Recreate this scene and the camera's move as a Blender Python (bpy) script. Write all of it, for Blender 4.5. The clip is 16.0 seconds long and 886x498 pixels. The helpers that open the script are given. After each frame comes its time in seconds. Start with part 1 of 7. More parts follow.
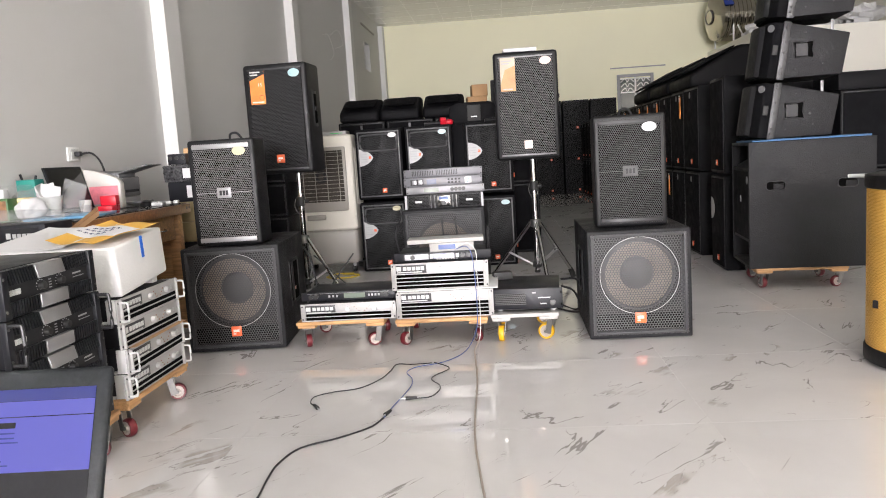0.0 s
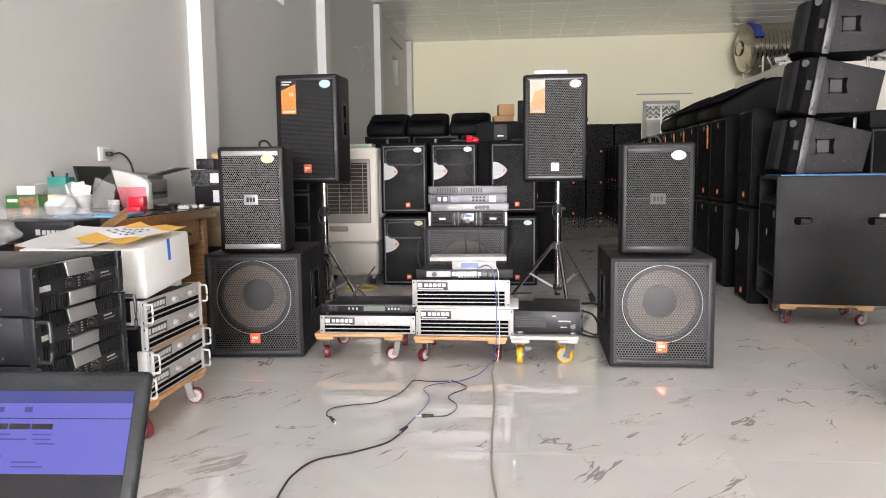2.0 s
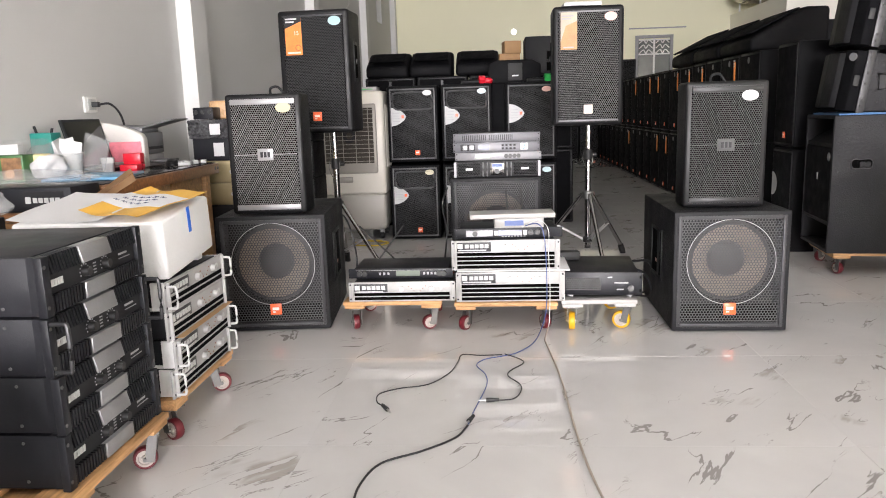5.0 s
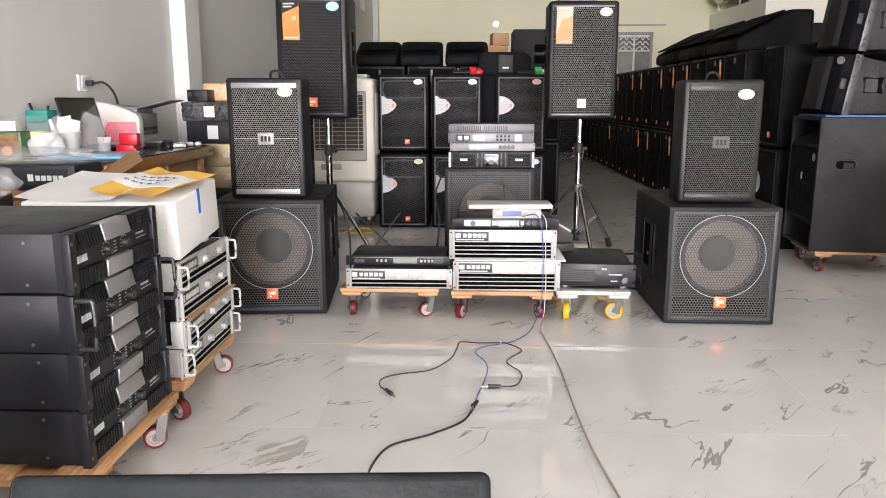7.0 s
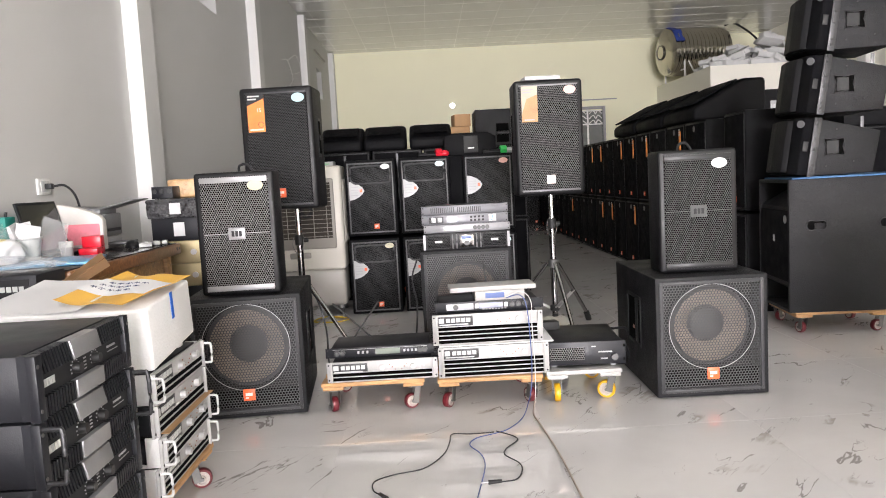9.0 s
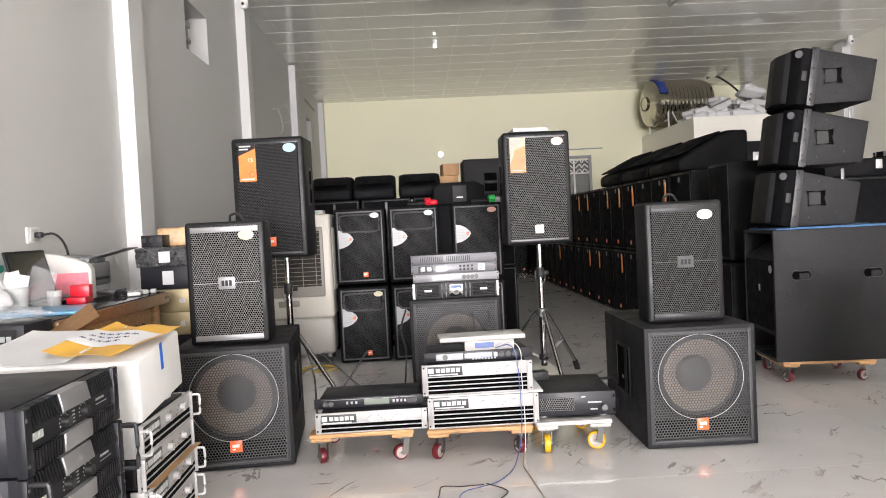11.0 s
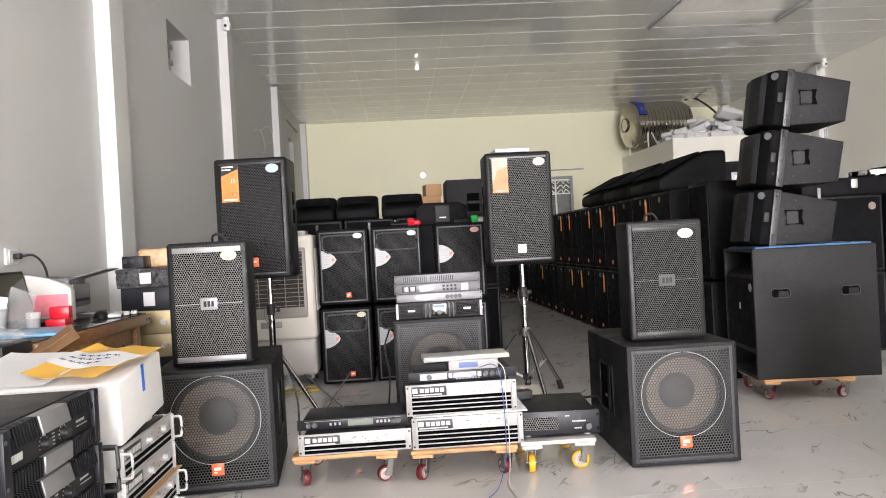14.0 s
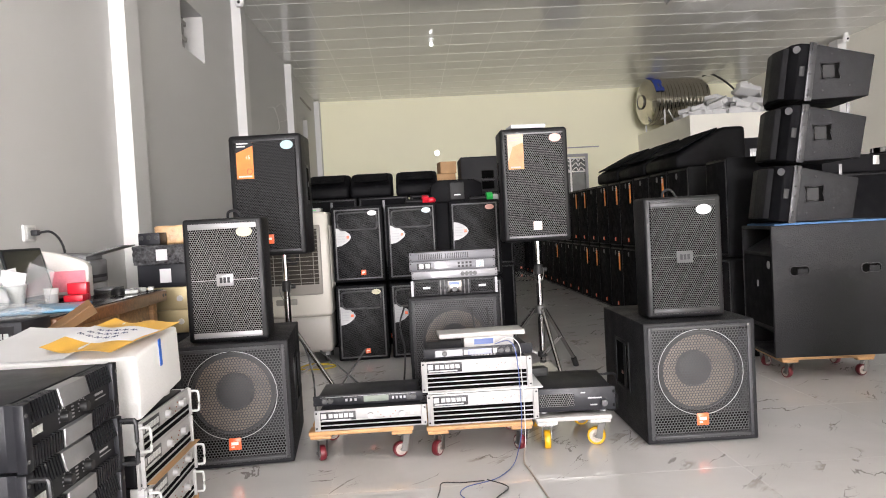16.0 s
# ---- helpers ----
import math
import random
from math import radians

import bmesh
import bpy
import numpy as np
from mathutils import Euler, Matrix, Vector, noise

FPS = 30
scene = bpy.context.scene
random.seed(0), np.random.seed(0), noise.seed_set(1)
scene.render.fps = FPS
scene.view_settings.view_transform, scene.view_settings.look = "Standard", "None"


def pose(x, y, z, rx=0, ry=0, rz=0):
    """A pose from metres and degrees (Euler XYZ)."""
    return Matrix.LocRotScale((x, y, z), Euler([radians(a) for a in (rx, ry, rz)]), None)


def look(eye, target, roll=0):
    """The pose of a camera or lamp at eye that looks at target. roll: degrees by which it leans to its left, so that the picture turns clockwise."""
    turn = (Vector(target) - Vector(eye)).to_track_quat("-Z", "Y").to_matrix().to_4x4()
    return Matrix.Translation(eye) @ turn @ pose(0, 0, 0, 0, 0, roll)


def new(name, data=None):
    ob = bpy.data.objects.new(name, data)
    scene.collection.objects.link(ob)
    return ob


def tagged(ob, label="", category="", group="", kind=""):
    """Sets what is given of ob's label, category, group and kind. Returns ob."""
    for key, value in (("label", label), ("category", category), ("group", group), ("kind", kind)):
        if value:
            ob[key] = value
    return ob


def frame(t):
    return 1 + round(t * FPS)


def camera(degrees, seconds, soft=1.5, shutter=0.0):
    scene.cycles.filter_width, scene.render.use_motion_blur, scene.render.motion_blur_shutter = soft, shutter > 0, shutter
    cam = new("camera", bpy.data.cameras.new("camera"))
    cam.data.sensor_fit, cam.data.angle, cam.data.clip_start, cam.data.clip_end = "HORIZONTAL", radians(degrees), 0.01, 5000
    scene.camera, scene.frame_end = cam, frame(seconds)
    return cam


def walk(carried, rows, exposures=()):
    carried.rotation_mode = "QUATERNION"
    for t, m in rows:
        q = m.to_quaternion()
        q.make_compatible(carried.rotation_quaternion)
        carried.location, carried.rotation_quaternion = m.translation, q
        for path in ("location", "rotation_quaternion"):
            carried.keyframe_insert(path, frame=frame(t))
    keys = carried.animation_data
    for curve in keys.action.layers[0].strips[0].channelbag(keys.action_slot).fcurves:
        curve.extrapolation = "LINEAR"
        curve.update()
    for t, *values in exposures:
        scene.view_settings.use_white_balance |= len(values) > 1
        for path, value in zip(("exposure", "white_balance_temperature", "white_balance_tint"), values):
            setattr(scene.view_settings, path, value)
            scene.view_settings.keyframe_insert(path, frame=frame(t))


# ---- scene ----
cam = camera(61.4, 16.0, 1.0)
PATH = [
    (0, (0.047, 0.052, 0.938), (-0.121, 2.029, 0.685), -3.6),
    (0.5, (0.041, 0.054, 0.935), (-0.133, 2.032, 0.696), -3.0),
    (1, (0.041, 0.054, 0.942), (-0.141, 2.033, 0.713), -2.3),
    (1.5, (0.017, 0.052, 0.946), (-0.174, 2.031, 0.728), -1.5),
    (2, (0.012, 0.054, 0.947), (-0.197, 2.032, 0.738), -0.7),
    (2.5, (0.015, 0.038, 0.947), (-0.215, 2.015, 0.744), 0.1),
    (3, (0.002, 0.034, 0.941), (-0.267, 2.005, 0.737), 1.0),
    (3.5, (-0.033, 0.104, 0.952), (-0.317, 2.062, 0.661), 1.2),
    (4, (-0.092, 0.211, 0.973), (-0.35, 2.155, 0.582), 0.7),
    (4.5, (-0.211, 0.373, 0.993), (-0.408, 2.325, 0.606), -0.9),
    (4.7, (-0.261, 0.417, 0.984), (-0.417, 2.377, 0.62), -1.9),
    (7, (-0.441, 0.374, 0.981), (-0.509, 2.334, 0.59), 0.0),
    (7.5, (-0.444, 0.387, 0.984), (-0.513, 2.35, 0.607), 0.2),
    (8, (-0.459, 0.421, 0.979), (-0.515, 2.388, 0.625), -0.6),
    (8.5, (-0.498, 0.473, 0.975), (-0.517, 2.454, 0.696), -2.1),
    (9, (-0.513, 0.474, 1.0), (-0.482, 2.465, 0.813), -3.1),
    (9.2, (-0.521, 0.472, 1.011), (-0.469, 2.465, 0.851), -3.3),
    (11.5, (-0.523, 0.454, 1.016), (-0.451, 2.452, 0.965), -2.9),
    (12, (-0.518, 0.451, 1.016), (-0.436, 2.449, 0.984), -3.1),
    (12.5, (-0.524, 0.445, 1.018), (-0.423, 2.442, 1.001), -3.3),
    (13, (-0.523, 0.445, 1.012), (-0.41, 2.441, 1.005), -3.4),
    (13.5, (-0.536, 0.444, 1.013), (-0.413, 2.441, 1.008), -3.3),
    (14, (-0.528, 0.448, 1.011), (-0.407, 2.444, 1.0), -3.1),
    (14.5, (-0.534, 0.454, 1.008), (-0.419, 2.45, 0.987), -3.1),
    (15, (-0.53, 0.456, 1.003), (-0.426, 2.452, 0.967), -3.1),
    (15.5, (-0.529, 0.458, 1.004), (-0.437, 2.455, 0.951), -3.1),
    (16, (-0.535, 0.465, 1.001), (-0.454, 2.463, 0.935), -3.1),
]
EXPOSURES = [(0, -0.08), (3, -0.08), (4.5, -0.07), (7.5, -0.07), (8, -0.02), (9, -0.01), (12, 0.02), (16, 0.02)]
walk(cam, [(t, look(eye, target, roll)) for t, eye, target, roll in PATH], EXPOSURES)

# ---- light ----
world = bpy.data.worlds.new("sky")
scene.world = world
world.use_nodes = True
wn = world.node_tree
sky = wn.nodes.new("ShaderNodeTexSky")
sky.sky_type, sky.sun_disc = "NISHITA", False
sky.sun_elevation, sky.sun_rotation = radians(50), radians(200)
wn.links.new(sky.outputs[0], wn.nodes["Background"].inputs[0])
wn.nodes["Background"].inputs[1].default_value = 0.1

sun = new("sun", bpy.data.lights.new("sun", "SUN"))
sun.data.energy, sun.data.angle, sun.data.color = 2.5, radians(0.5), (1.0, 0.95, 0.88)
sun.matrix_world = look((0, 0, 0), (2.0, -1.2, -2.6))

# daylight of the open shop front, behind the camera
front = new("shop_front_daylight", bpy.data.lights.new("shop_front_daylight", "AREA"))
front.data.shape, front.data.size, front.data.size_y = "RECTANGLE", 5.2, 3.1
front.data.energy, front.data.color = 3120, (1.0, 0.95, 0.976)
front.matrix_world = look((0.5, -11.75, 1.65), (3.4, 5, 4.3))

# ---- materials ----


def mat(name, rgb, rough=0.5, metal=0.0, var=0.15, scale=4.0, bump=0.0, bscale=220.0, spec=0.5, alpha=1.0, emit=None, coat=0.0):
    """A procedural surface: broad and fine variation of colour and gloss, fine relief."""
    m = bpy.data.materials.new(name)
    m.use_nodes = True
    t = m.node_tree
    n, l = t.nodes, t.links
    b = n["Principled BSDF"]
    b.inputs["Metallic"].default_value = metal
    b.inputs["Specular IOR Level"].default_value = spec
    b.inputs["Coat Weight"].default_value = coat
    b.inputs["Alpha"].default_value = alpha
    co = n.new("ShaderNodeTexCoord").outputs["Object"]
    big, fine = n.new("ShaderNodeTexNoise"), n.new("ShaderNodeTexNoise")
    big.inputs["Scale"].default_value, big.inputs["Detail"].default_value = scale, 4
    fine.inputs["Scale"].default_value, fine.inputs["Detail"].default_value = bscale, 2
    l.new(co, big.inputs["Vector"]), l.new(co, fine.inputs["Vector"])
    add = n.new("ShaderNodeMath")
    add.operation = "MULTIPLY_ADD"
    l.new(fine.outputs["Fac"], add.inputs[0])
    add.inputs[1].default_value = 0.4
    l.new(big.outputs["Fac"], add.inputs[2])
    ramp = n.new("ShaderNodeMapRange")
    l.new(add.outputs[0], ramp.inputs["Value"])
    ramp.inputs["From Min"].default_value, ramp.inputs["From Max"].default_value = 0.4, 1.0
    ramp.inputs["To Min"].default_value, ramp.inputs["To Max"].default_value = 1 - var, 1 + var
    mul = n.new("ShaderNodeVectorMath")
    mul.operation = "SCALE"
    mul.inputs[0].default_value = rgb
    l.new(ramp.outputs[0], mul.inputs["Scale"])
    l.new(mul.outputs[0], b.inputs["Base Color"])
    rr = n.new("ShaderNodeMapRange")
    l.new(big.outputs["Fac"], rr.inputs["Value"])
    rr.inputs["From Min"].default_value, rr.inputs["From Max"].default_value = 0.3, 0.7
    rr.inputs["To Min"].default_value, rr.inputs["To Max"].default_value = rough * 0.85, min(1, rough * 1.15)
    l.new(rr.outputs[0], b.inputs["Roughness"])
    if bump:
        bp = n.new("ShaderNodeBump")
        bp.inputs["Strength"].default_value, bp.inputs["Distance"].default_value = bump, 0.002
        l.new(fine.outputs["Fac"], bp.inputs["Height"])
        l.new(bp.outputs[0], b.inputs["Normal"])
    if emit:
        b.inputs["Emission Color"].default_value = (*emit[0], 1)
        b.inputs["Emission Strength"].default_value = emit[1]
    return m


def math_node(t, op, a, b=None):
    nd = t.nodes.new("ShaderNodeMath")
    nd.operation = op
    for k, v in enumerate((a, b)):
        if v is None:
            continue
        if isinstance(v, (int, float)):
            nd.inputs[k].default_value = v
        else:
            t.links.new(v, nd.inputs[k])
    return nd.outputs[0]


def grille_mat(name, metal_rgb, hole_rgb, pitch, radius, see_through=False, rough=0.45, metal=0.5):
    """Perforated sheet: round holes in a staggered raster, seen in the sheet's x and z."""
    m = mat(name, metal_rgb, rough, metal, 0.2, 6)
    t = m.node_tree
    n, l = t.nodes, t.links
    b = n["Principled BSDF"]
    co = n.new("ShaderNodeTexCoord").outputs["Object"]
    sep = n.new("ShaderNodeSeparateXYZ")
    l.new(co, sep.inputs[0])
    tall = pitch * 1.732
    d = []
    for off in (0.0, 0.5):
        u = math_node(t, "ADD", math_node(t, "MULTIPLY", sep.outputs[0], 1 / pitch), off + 100)
        v = math_node(t, "ADD", math_node(t, "MULTIPLY", sep.outputs[2], 1 / tall), off + 100)
        u = math_node(t, "MULTIPLY", math_node(t, "SUBTRACT", math_node(t, "FRACT", u), 0.5), pitch)
        v = math_node(t, "MULTIPLY", math_node(t, "SUBTRACT", math_node(t, "FRACT", v), 0.5), tall)
        d.append(math_node(t, "ADD", math_node(t, "MULTIPLY", u, u), math_node(t, "MULTIPLY", v, v)))
    hole = math_node(t, "LESS_THAN", math_node(t, "MINIMUM", *d), radius * radius)
    if see_through:
        l.new(math_node(t, "SUBTRACT", 1.0, hole), b.inputs["Alpha"])
    else:
        mix = n.new("ShaderNodeMix")
        mix.data_type = "RGBA"
        src = b.inputs["Base Color"].links[0].from_socket
        l.new(hole, mix.inputs["Factor"])
        l.new(src, mix.inputs["A"])
        mix.inputs["B"].default_value = (*hole_rgb, 1)
        l.new(mix.outputs["Result"], b.inputs["Base Color"])
        l.new(math_node(t, "MULTIPLY", math_node(t, "SUBTRACT", 1.0, hole), metal), b.inputs["Metallic"])
        l.new(math_node(t, "MULTIPLY", math_node(t, "SUBTRACT", 1.0, hole), 0.45), b.inputs["Specular IOR Level"])
        bp = n.new("ShaderNodeBump")
        bp.inputs["Strength"].default_value, bp.inputs["Distance"].default_value = 0.6, 0.002
        l.new(math_node(t, "SUBTRACT", 1.0, hole), bp.inputs["Height"])
        l.new(bp.outputs[0], b.inputs["Normal"])
    return m


def wood_mat(name, rgb, rough=0.5, along=(1, 12, 12)):
    m = mat(name, rgb, rough, 0, 0.12, 5, 0.1, 150)
    t = m.node_tree
    n, l = t.nodes, t.links
    b = n["Principled BSDF"]
    mp = n.new("ShaderNodeMapping")
    mp.inputs["Scale"].default_value = along
    l.new(n.new("ShaderNodeTexCoord").outputs["Object"], mp.inputs["Vector"])
    grain = n.new("ShaderNodeTexNoise")
    grain.inputs["Scale"].default_value, grain.inputs["Detail"].default_value, grain.inputs["Distortion"].default_value = 6, 6, 0.6
    l.new(mp.outputs[0], grain.inputs["Vector"])
    rng = n.new("ShaderNodeMapRange")
    l.new(grain.outputs["Fac"], rng.inputs["Value"])
    rng.inputs["From Min"].default_value, rng.inputs["From Max"].default_value = 0.3, 0.7
    rng.inputs["To Min"].default_value, rng.inputs["To Max"].default_value = 0.6, 1.2
    sc = n.new("ShaderNodeVectorMath")
    sc.operation = "SCALE"
    l.new(b.inputs["Base Color"].links[0].from_socket, sc.inputs[0])
    l.new(rng.outputs[0], sc.inputs["Scale"])
    l.new(sc.outputs[0], b.inputs["Base Color"])
    return m


def marble_mat():
    m = bpy.data.materials.new("polished_marble_tile")
    m.use_nodes = True
    t = m.node_tree
    n, l = t.nodes, t.links
    b = n["Principled BSDF"]
    info = n.new("ShaderNodeObjectInfo")
    co = n.new("ShaderNodeTexCoord").outputs["Object"]
    shift = n.new("ShaderNodeCombineXYZ")
    l.new(math_node(t, "MULTIPLY", info.outputs["Random"], 37.0), shift.inputs[0])
    l.new(math_node(t, "MULTIPLY", info.outputs["Random"], 91.0), shift.inputs[1])
    at = n.new("ShaderNodeVectorMath")
    l.new(co, at.inputs[0]), l.new(shift.outputs[0], at.inputs[1])
    mp = n.new("ShaderNodeMapping")
    mp.vector_type = "TEXTURE"
    mp.inputs["Rotation"].default_value[2] = radians(52)
    mp.inputs["Scale"].default_value = (2.3, 0.62, 1)
    l.new(at.outputs[0], mp.inputs["Vector"])

    def nz(scale, detail, rough, dist, src):
        x = n.new("ShaderNodeTexNoise")
        x.inputs["Scale"].default_value, x.inputs["Detail"].default_value = scale, detail
        x.inputs["Roughness"].default_value, x.inputs["Distortion"].default_value = rough, dist
        l.new(src, x.inputs["Vector"])
        return x.outputs["Fac"]

    def rng(v, a, c, lo=0.0, hi=1.0):
        x = n.new("ShaderNodeMapRange")
        x.interpolation_type = "SMOOTHSTEP"
        l.new(v, x.inputs["Value"])
        for k, y in zip(("From Min", "From Max", "To Min", "To Max"), (a, c, lo, hi)):
            x.inputs[k].default_value = y
        return x.outputs[0]

    # thin slanting strokes that swell and die out, and rarer taupe flakes with a dark rim
    n1 = nz(2.2, 6, 0.52, 0.7, mp.outputs[0])
    off = math_node(t, "ABSOLUTE", math_node(t, "SUBTRACT", n1, 0.5))
    swell = rng(nz(3.8, 3, 0.5, 0.0, at.outputs[0]), 0.44, 0.68, 0.0, 0.0100)
    stroke = rng(math_node(t, "SUBTRACT", off, swell), -0.005, 0.0, 1.0, 0.0)
    n2 = nz(2.3, 7, 0.58, 0.5, mp.outputs[0])
    inside = math_node(t, "MULTIPLY", rng(n2, 0.5, 0.503), rng(n2, 0.515, 0.56, 1.0, 0.0))
    spot = rng(nz(2.5, 3, 0.5, 0.0, at.outputs[0]), 0.585, 0.63)
    flake = math_node(t, "MULTIPLY", inside, spot)
    rim = math_node(t, "MULTIPLY", math_node(t, "MULTIPLY", rng(n2, 0.4965, 0.5), rng(n2, 0.5, 0.5045, 1.0, 0.0)), rng(nz(2.5, 3, 0.5, 0.0, at.outputs[0]), 0.545, 0.59))
    vein = math_node(t, "MAXIMUM", stroke, rim)
    cloud = rng(nz(1.4, 5, 0.6, 0.4, at.outputs[0]), 0.3, 0.75)
    base = n.new("ShaderNodeMix")
    base.data_type = "RGBA"
    base.inputs["A"].default_value, base.inputs["B"].default_value = (0.63, 0.62, 0.615, 1), (0.71, 0.70, 0.69, 1)
    l.new(cloud, base.inputs["Factor"])
    col = n.new("ShaderNodeMix")
    col.data_type = "RGBA"
    fill = n.new("ShaderNodeMix")
    fill.data_type = "RGBA"
    l.new(math_node(t, "MULTIPLY", flake, 0.7), fill.inputs["Factor"])
    l.new(base.outputs["Result"], fill.inputs["A"])
    fill.inputs["B"].default_value = (0.36, 0.32, 0.28, 1)
    l.new(math_node(t, "MULTIPLY", vein, 0.66), col.inputs["Factor"])
    l.new(fill.outputs["Result"], col.inputs["A"])
    col.inputs["B"].default_value = (0.15, 0.13, 0.115, 1)
    l.new(col.outputs["Result"], b.inputs["Base Color"])
    l.new(rng(nz(9, 4, 0.6, 0, at.outputs[0]), 0.3, 0.8, 0.002, 0.010), b.inputs["Roughness"])
    b.inputs["IOR"].default_value = 1.9
    return m


MARBLE = marble_mat()
GROUT = mat("tile_grout", (0.52, 0.51, 0.50), 0.5)
WALL_GREY = mat("grey_wall_paint", (0.60, 0.60, 0.59), 0.75, 0, 0.03, 1.2, 0.15, 160)
WALL_WHITE = mat("white_wall_paint", (0.67, 0.67, 0.66), 0.6, 0, 0.03, 1.2, 0.1, 160)
WALL_CREAM = mat("cream_wall_paint", (0.92, 0.90, 0.67), 0.65, 0, 0.03, 0.8, 0.1, 160)
WALL_IVORY = mat("ivory_wall_paint", (0.94, 0.915, 0.82), 0.65, 0, 0.03, 0.8, 0.1, 160)
CEIL = mat("glossy_ceiling_panel", (0.90, 0.90, 0.865), 0.05, 0, 0.04, 1.5, 0.01, 12, spec=0.6)
CEIL_BAR = mat("white_ceiling_bar", (0.8, 0.8, 0.78), 0.35)
CONCRETE = mat("concrete", (0.35, 0.34, 0.32), 0.85, 0, 0.2, 3, 0.4, 60)
ASPHALT = mat("asphalt", (0.06, 0.06, 0.06), 0.9, 0, 0.2, 2, 0.5, 90)
CAB = mat("black_textured_cabinet_paint", (0.0035, 0.0035, 0.0045), 0.6, 0, 0.25, 5, 0.5, 260, spec=0.13)
CAB_GREY = mat("dark_grey_textured_cabinet_paint", (0.011, 0.011, 0.0125), 0.55, 0, 0.3, 9, 1.0, 170, spec=0.25)
PLASTIC = mat("black_moulded_plastic", (0.008, 0.008, 0.009), 0.45, 0, 0.2, 7, 0.25, 300, spec=0.3)
FRAME = mat("dark_grille_frame", (0.032, 0.033, 0.036), 0.4, 0.3, 0.2, 9)
DISC = mat("dull_grey_disc_sticker", (0.15, 0.15, 0.155), 0.5)
SUB_FRAME = mat("black_grille_border", (0.040, 0.040, 0.043), 0.5, 0, 0.2, 9, 0.3, 260, spec=0.3)
ROW_FRAME = mat("charcoal_grille_border", (0.085, 0.085, 0.088), 0.45, 0.2, 0.2, 9)
CUP_RIM = mat("grey_handle_rim", (0.024, 0.024, 0.026), 0.5, 0, 0.15, 9, spec=0.3)
# paler grey that paints the light caught by a handle recess's lip
RIM_GREY = mat("lit_lip_grey_rim", (0.045, 0.045, 0.048), 0.5, 0, 0.2, 20, spec=0.3)
# black for hollows that are not cut out: their shade is put into the colour
DARK = mat("black_hollow_shade", (0.003, 0.003, 0.003), 0.9, spec=0.05)
CONE = mat("brown_grey_paper_cone", (0.22, 0.178, 0.14), 0.7, 0, 0.15, 12)
CONE_EDGE = mat("dark_rubber_surround", (0.05, 0.045, 0.045), 0.6)
CAP = mat("dust_cap", (0.06, 0.055, 0.055), 0.6)
G_SUB = grille_mat("bass_grille_sheet", (0.055, 0.055, 0.058), (0.004, 0.004, 0.004), 0.0128, 0.0050, True, metal=0.2)
G_TOP = grille_mat("silver_grille_sheet", (0.14, 0.14, 0.143), (0.002, 0.002, 0.002), 0.0102, 0.0040, metal=0.1, rough=0.6)
G_BLACK = grille_mat("black_grille_sheet", (0.021, 0.021, 0.023), (0.002, 0.002, 0.002), 0.0092, 0.0034, rough=0.55, metal=0.0)
G_DARK = grille_mat("dark_grille_sheet", (0.034, 0.034, 0.036), (0.001, 0.001, 0.001), 0.0098, 0.0037, metal=0.0, rough=0.6)
G_MID = grille_mat("grey_grille_sheet", (0.105, 0.105, 0.108), (0.003, 0.003, 0.003), 0.0118, 0.0047, metal=0.0, rough=0.6)
G_FOAM = mat("black_foam_front", (0.004, 0.004, 0.005), 0.85, 0, 0.2, 15, 0.6, 250, spec=0.12)
SILVER = mat("brushed_silver", (0.55, 0.55, 0.56), 0.3, 0.9, 0.1, 10)
STEEL = mat("zinc_steel", (0.19, 0.188, 0.185), 0.48, 1.0, 0.15, 12)
CHROME = mat("chrome", (0.75, 0.75, 0.75), 0.09, 1.0, 0.05, 8)
DARK_CHROME = mat("grey_chrome", (0.36, 0.35, 0.35), 0.16, 1.0, 0.1, 8)
INOX = mat("stainless_tank_steel", (0.55, 0.52, 0.45), 0.14, 1.0, 0.1, 6)
BAND = mat("dark_silver_band", (0.16, 0.16, 0.165), 0.4, 0.3, 0.1, 9)
BAND_DARK = mat("dark_satin_band", (0.014, 0.014, 0.015), 0.45, 0.0, 0.1, 9, spec=0.3)
BAND_PALE = mat("pale_silver_band", (0.26, 0.26, 0.265), 0.4, 0.3, 0.1, 9)
RING = mat("silver_ring", (0.46, 0.46, 0.455), 0.4, 0.2)
RIG = mat("grey_rigging_steel", (0.022, 0.022, 0.024), 0.42, 0.2, 0.15, 9)
ORANGE = mat("orange_badge", (0.82, 0.13, 0.035), 0.35, 0, 0.08, 20)
BADGE_INK = mat("pale_badge_mark", (0.85, 0.70, 0.62), 0.4)
TAG_ORANGE = mat("orange_printed_card", (0.80, 0.22, 0.035), 0.45, 0, 0.3, 14)
TAG_PEACH = mat("peach_printed_card", (0.52, 0.28, 0.13), 0.6, 0, 0.35, 9)
TAG_CREAM = mat("cream_printed_card", (0.48, 0.40, 0.31), 0.6, 0, 0.15, 10)
STRAP = mat("brown_orange_strap", (0.80, 0.26, 0.05), 0.6, 0, 0.3, 20)
CREAM_ST = mat("cream_oval_sticker", (0.50, 0.46, 0.29), 0.3, 0, 0.06, 30)
WHITE_ST = mat("white_sticker", (0.54, 0.55, 0.54), 0.3, 0, 0.05, 30)
BLUE_ST = mat("pale_blue_oval_sticker", (0.33, 0.50, 0.53), 0.3)
PINK_ST = mat("pink_oval_sticker", (0.58, 0.31, 0.25), 0.3)
BROCHURE = mat("printed_white_brochure", (0.42, 0.42, 0.42), 0.4, 0, 0.06, 30)
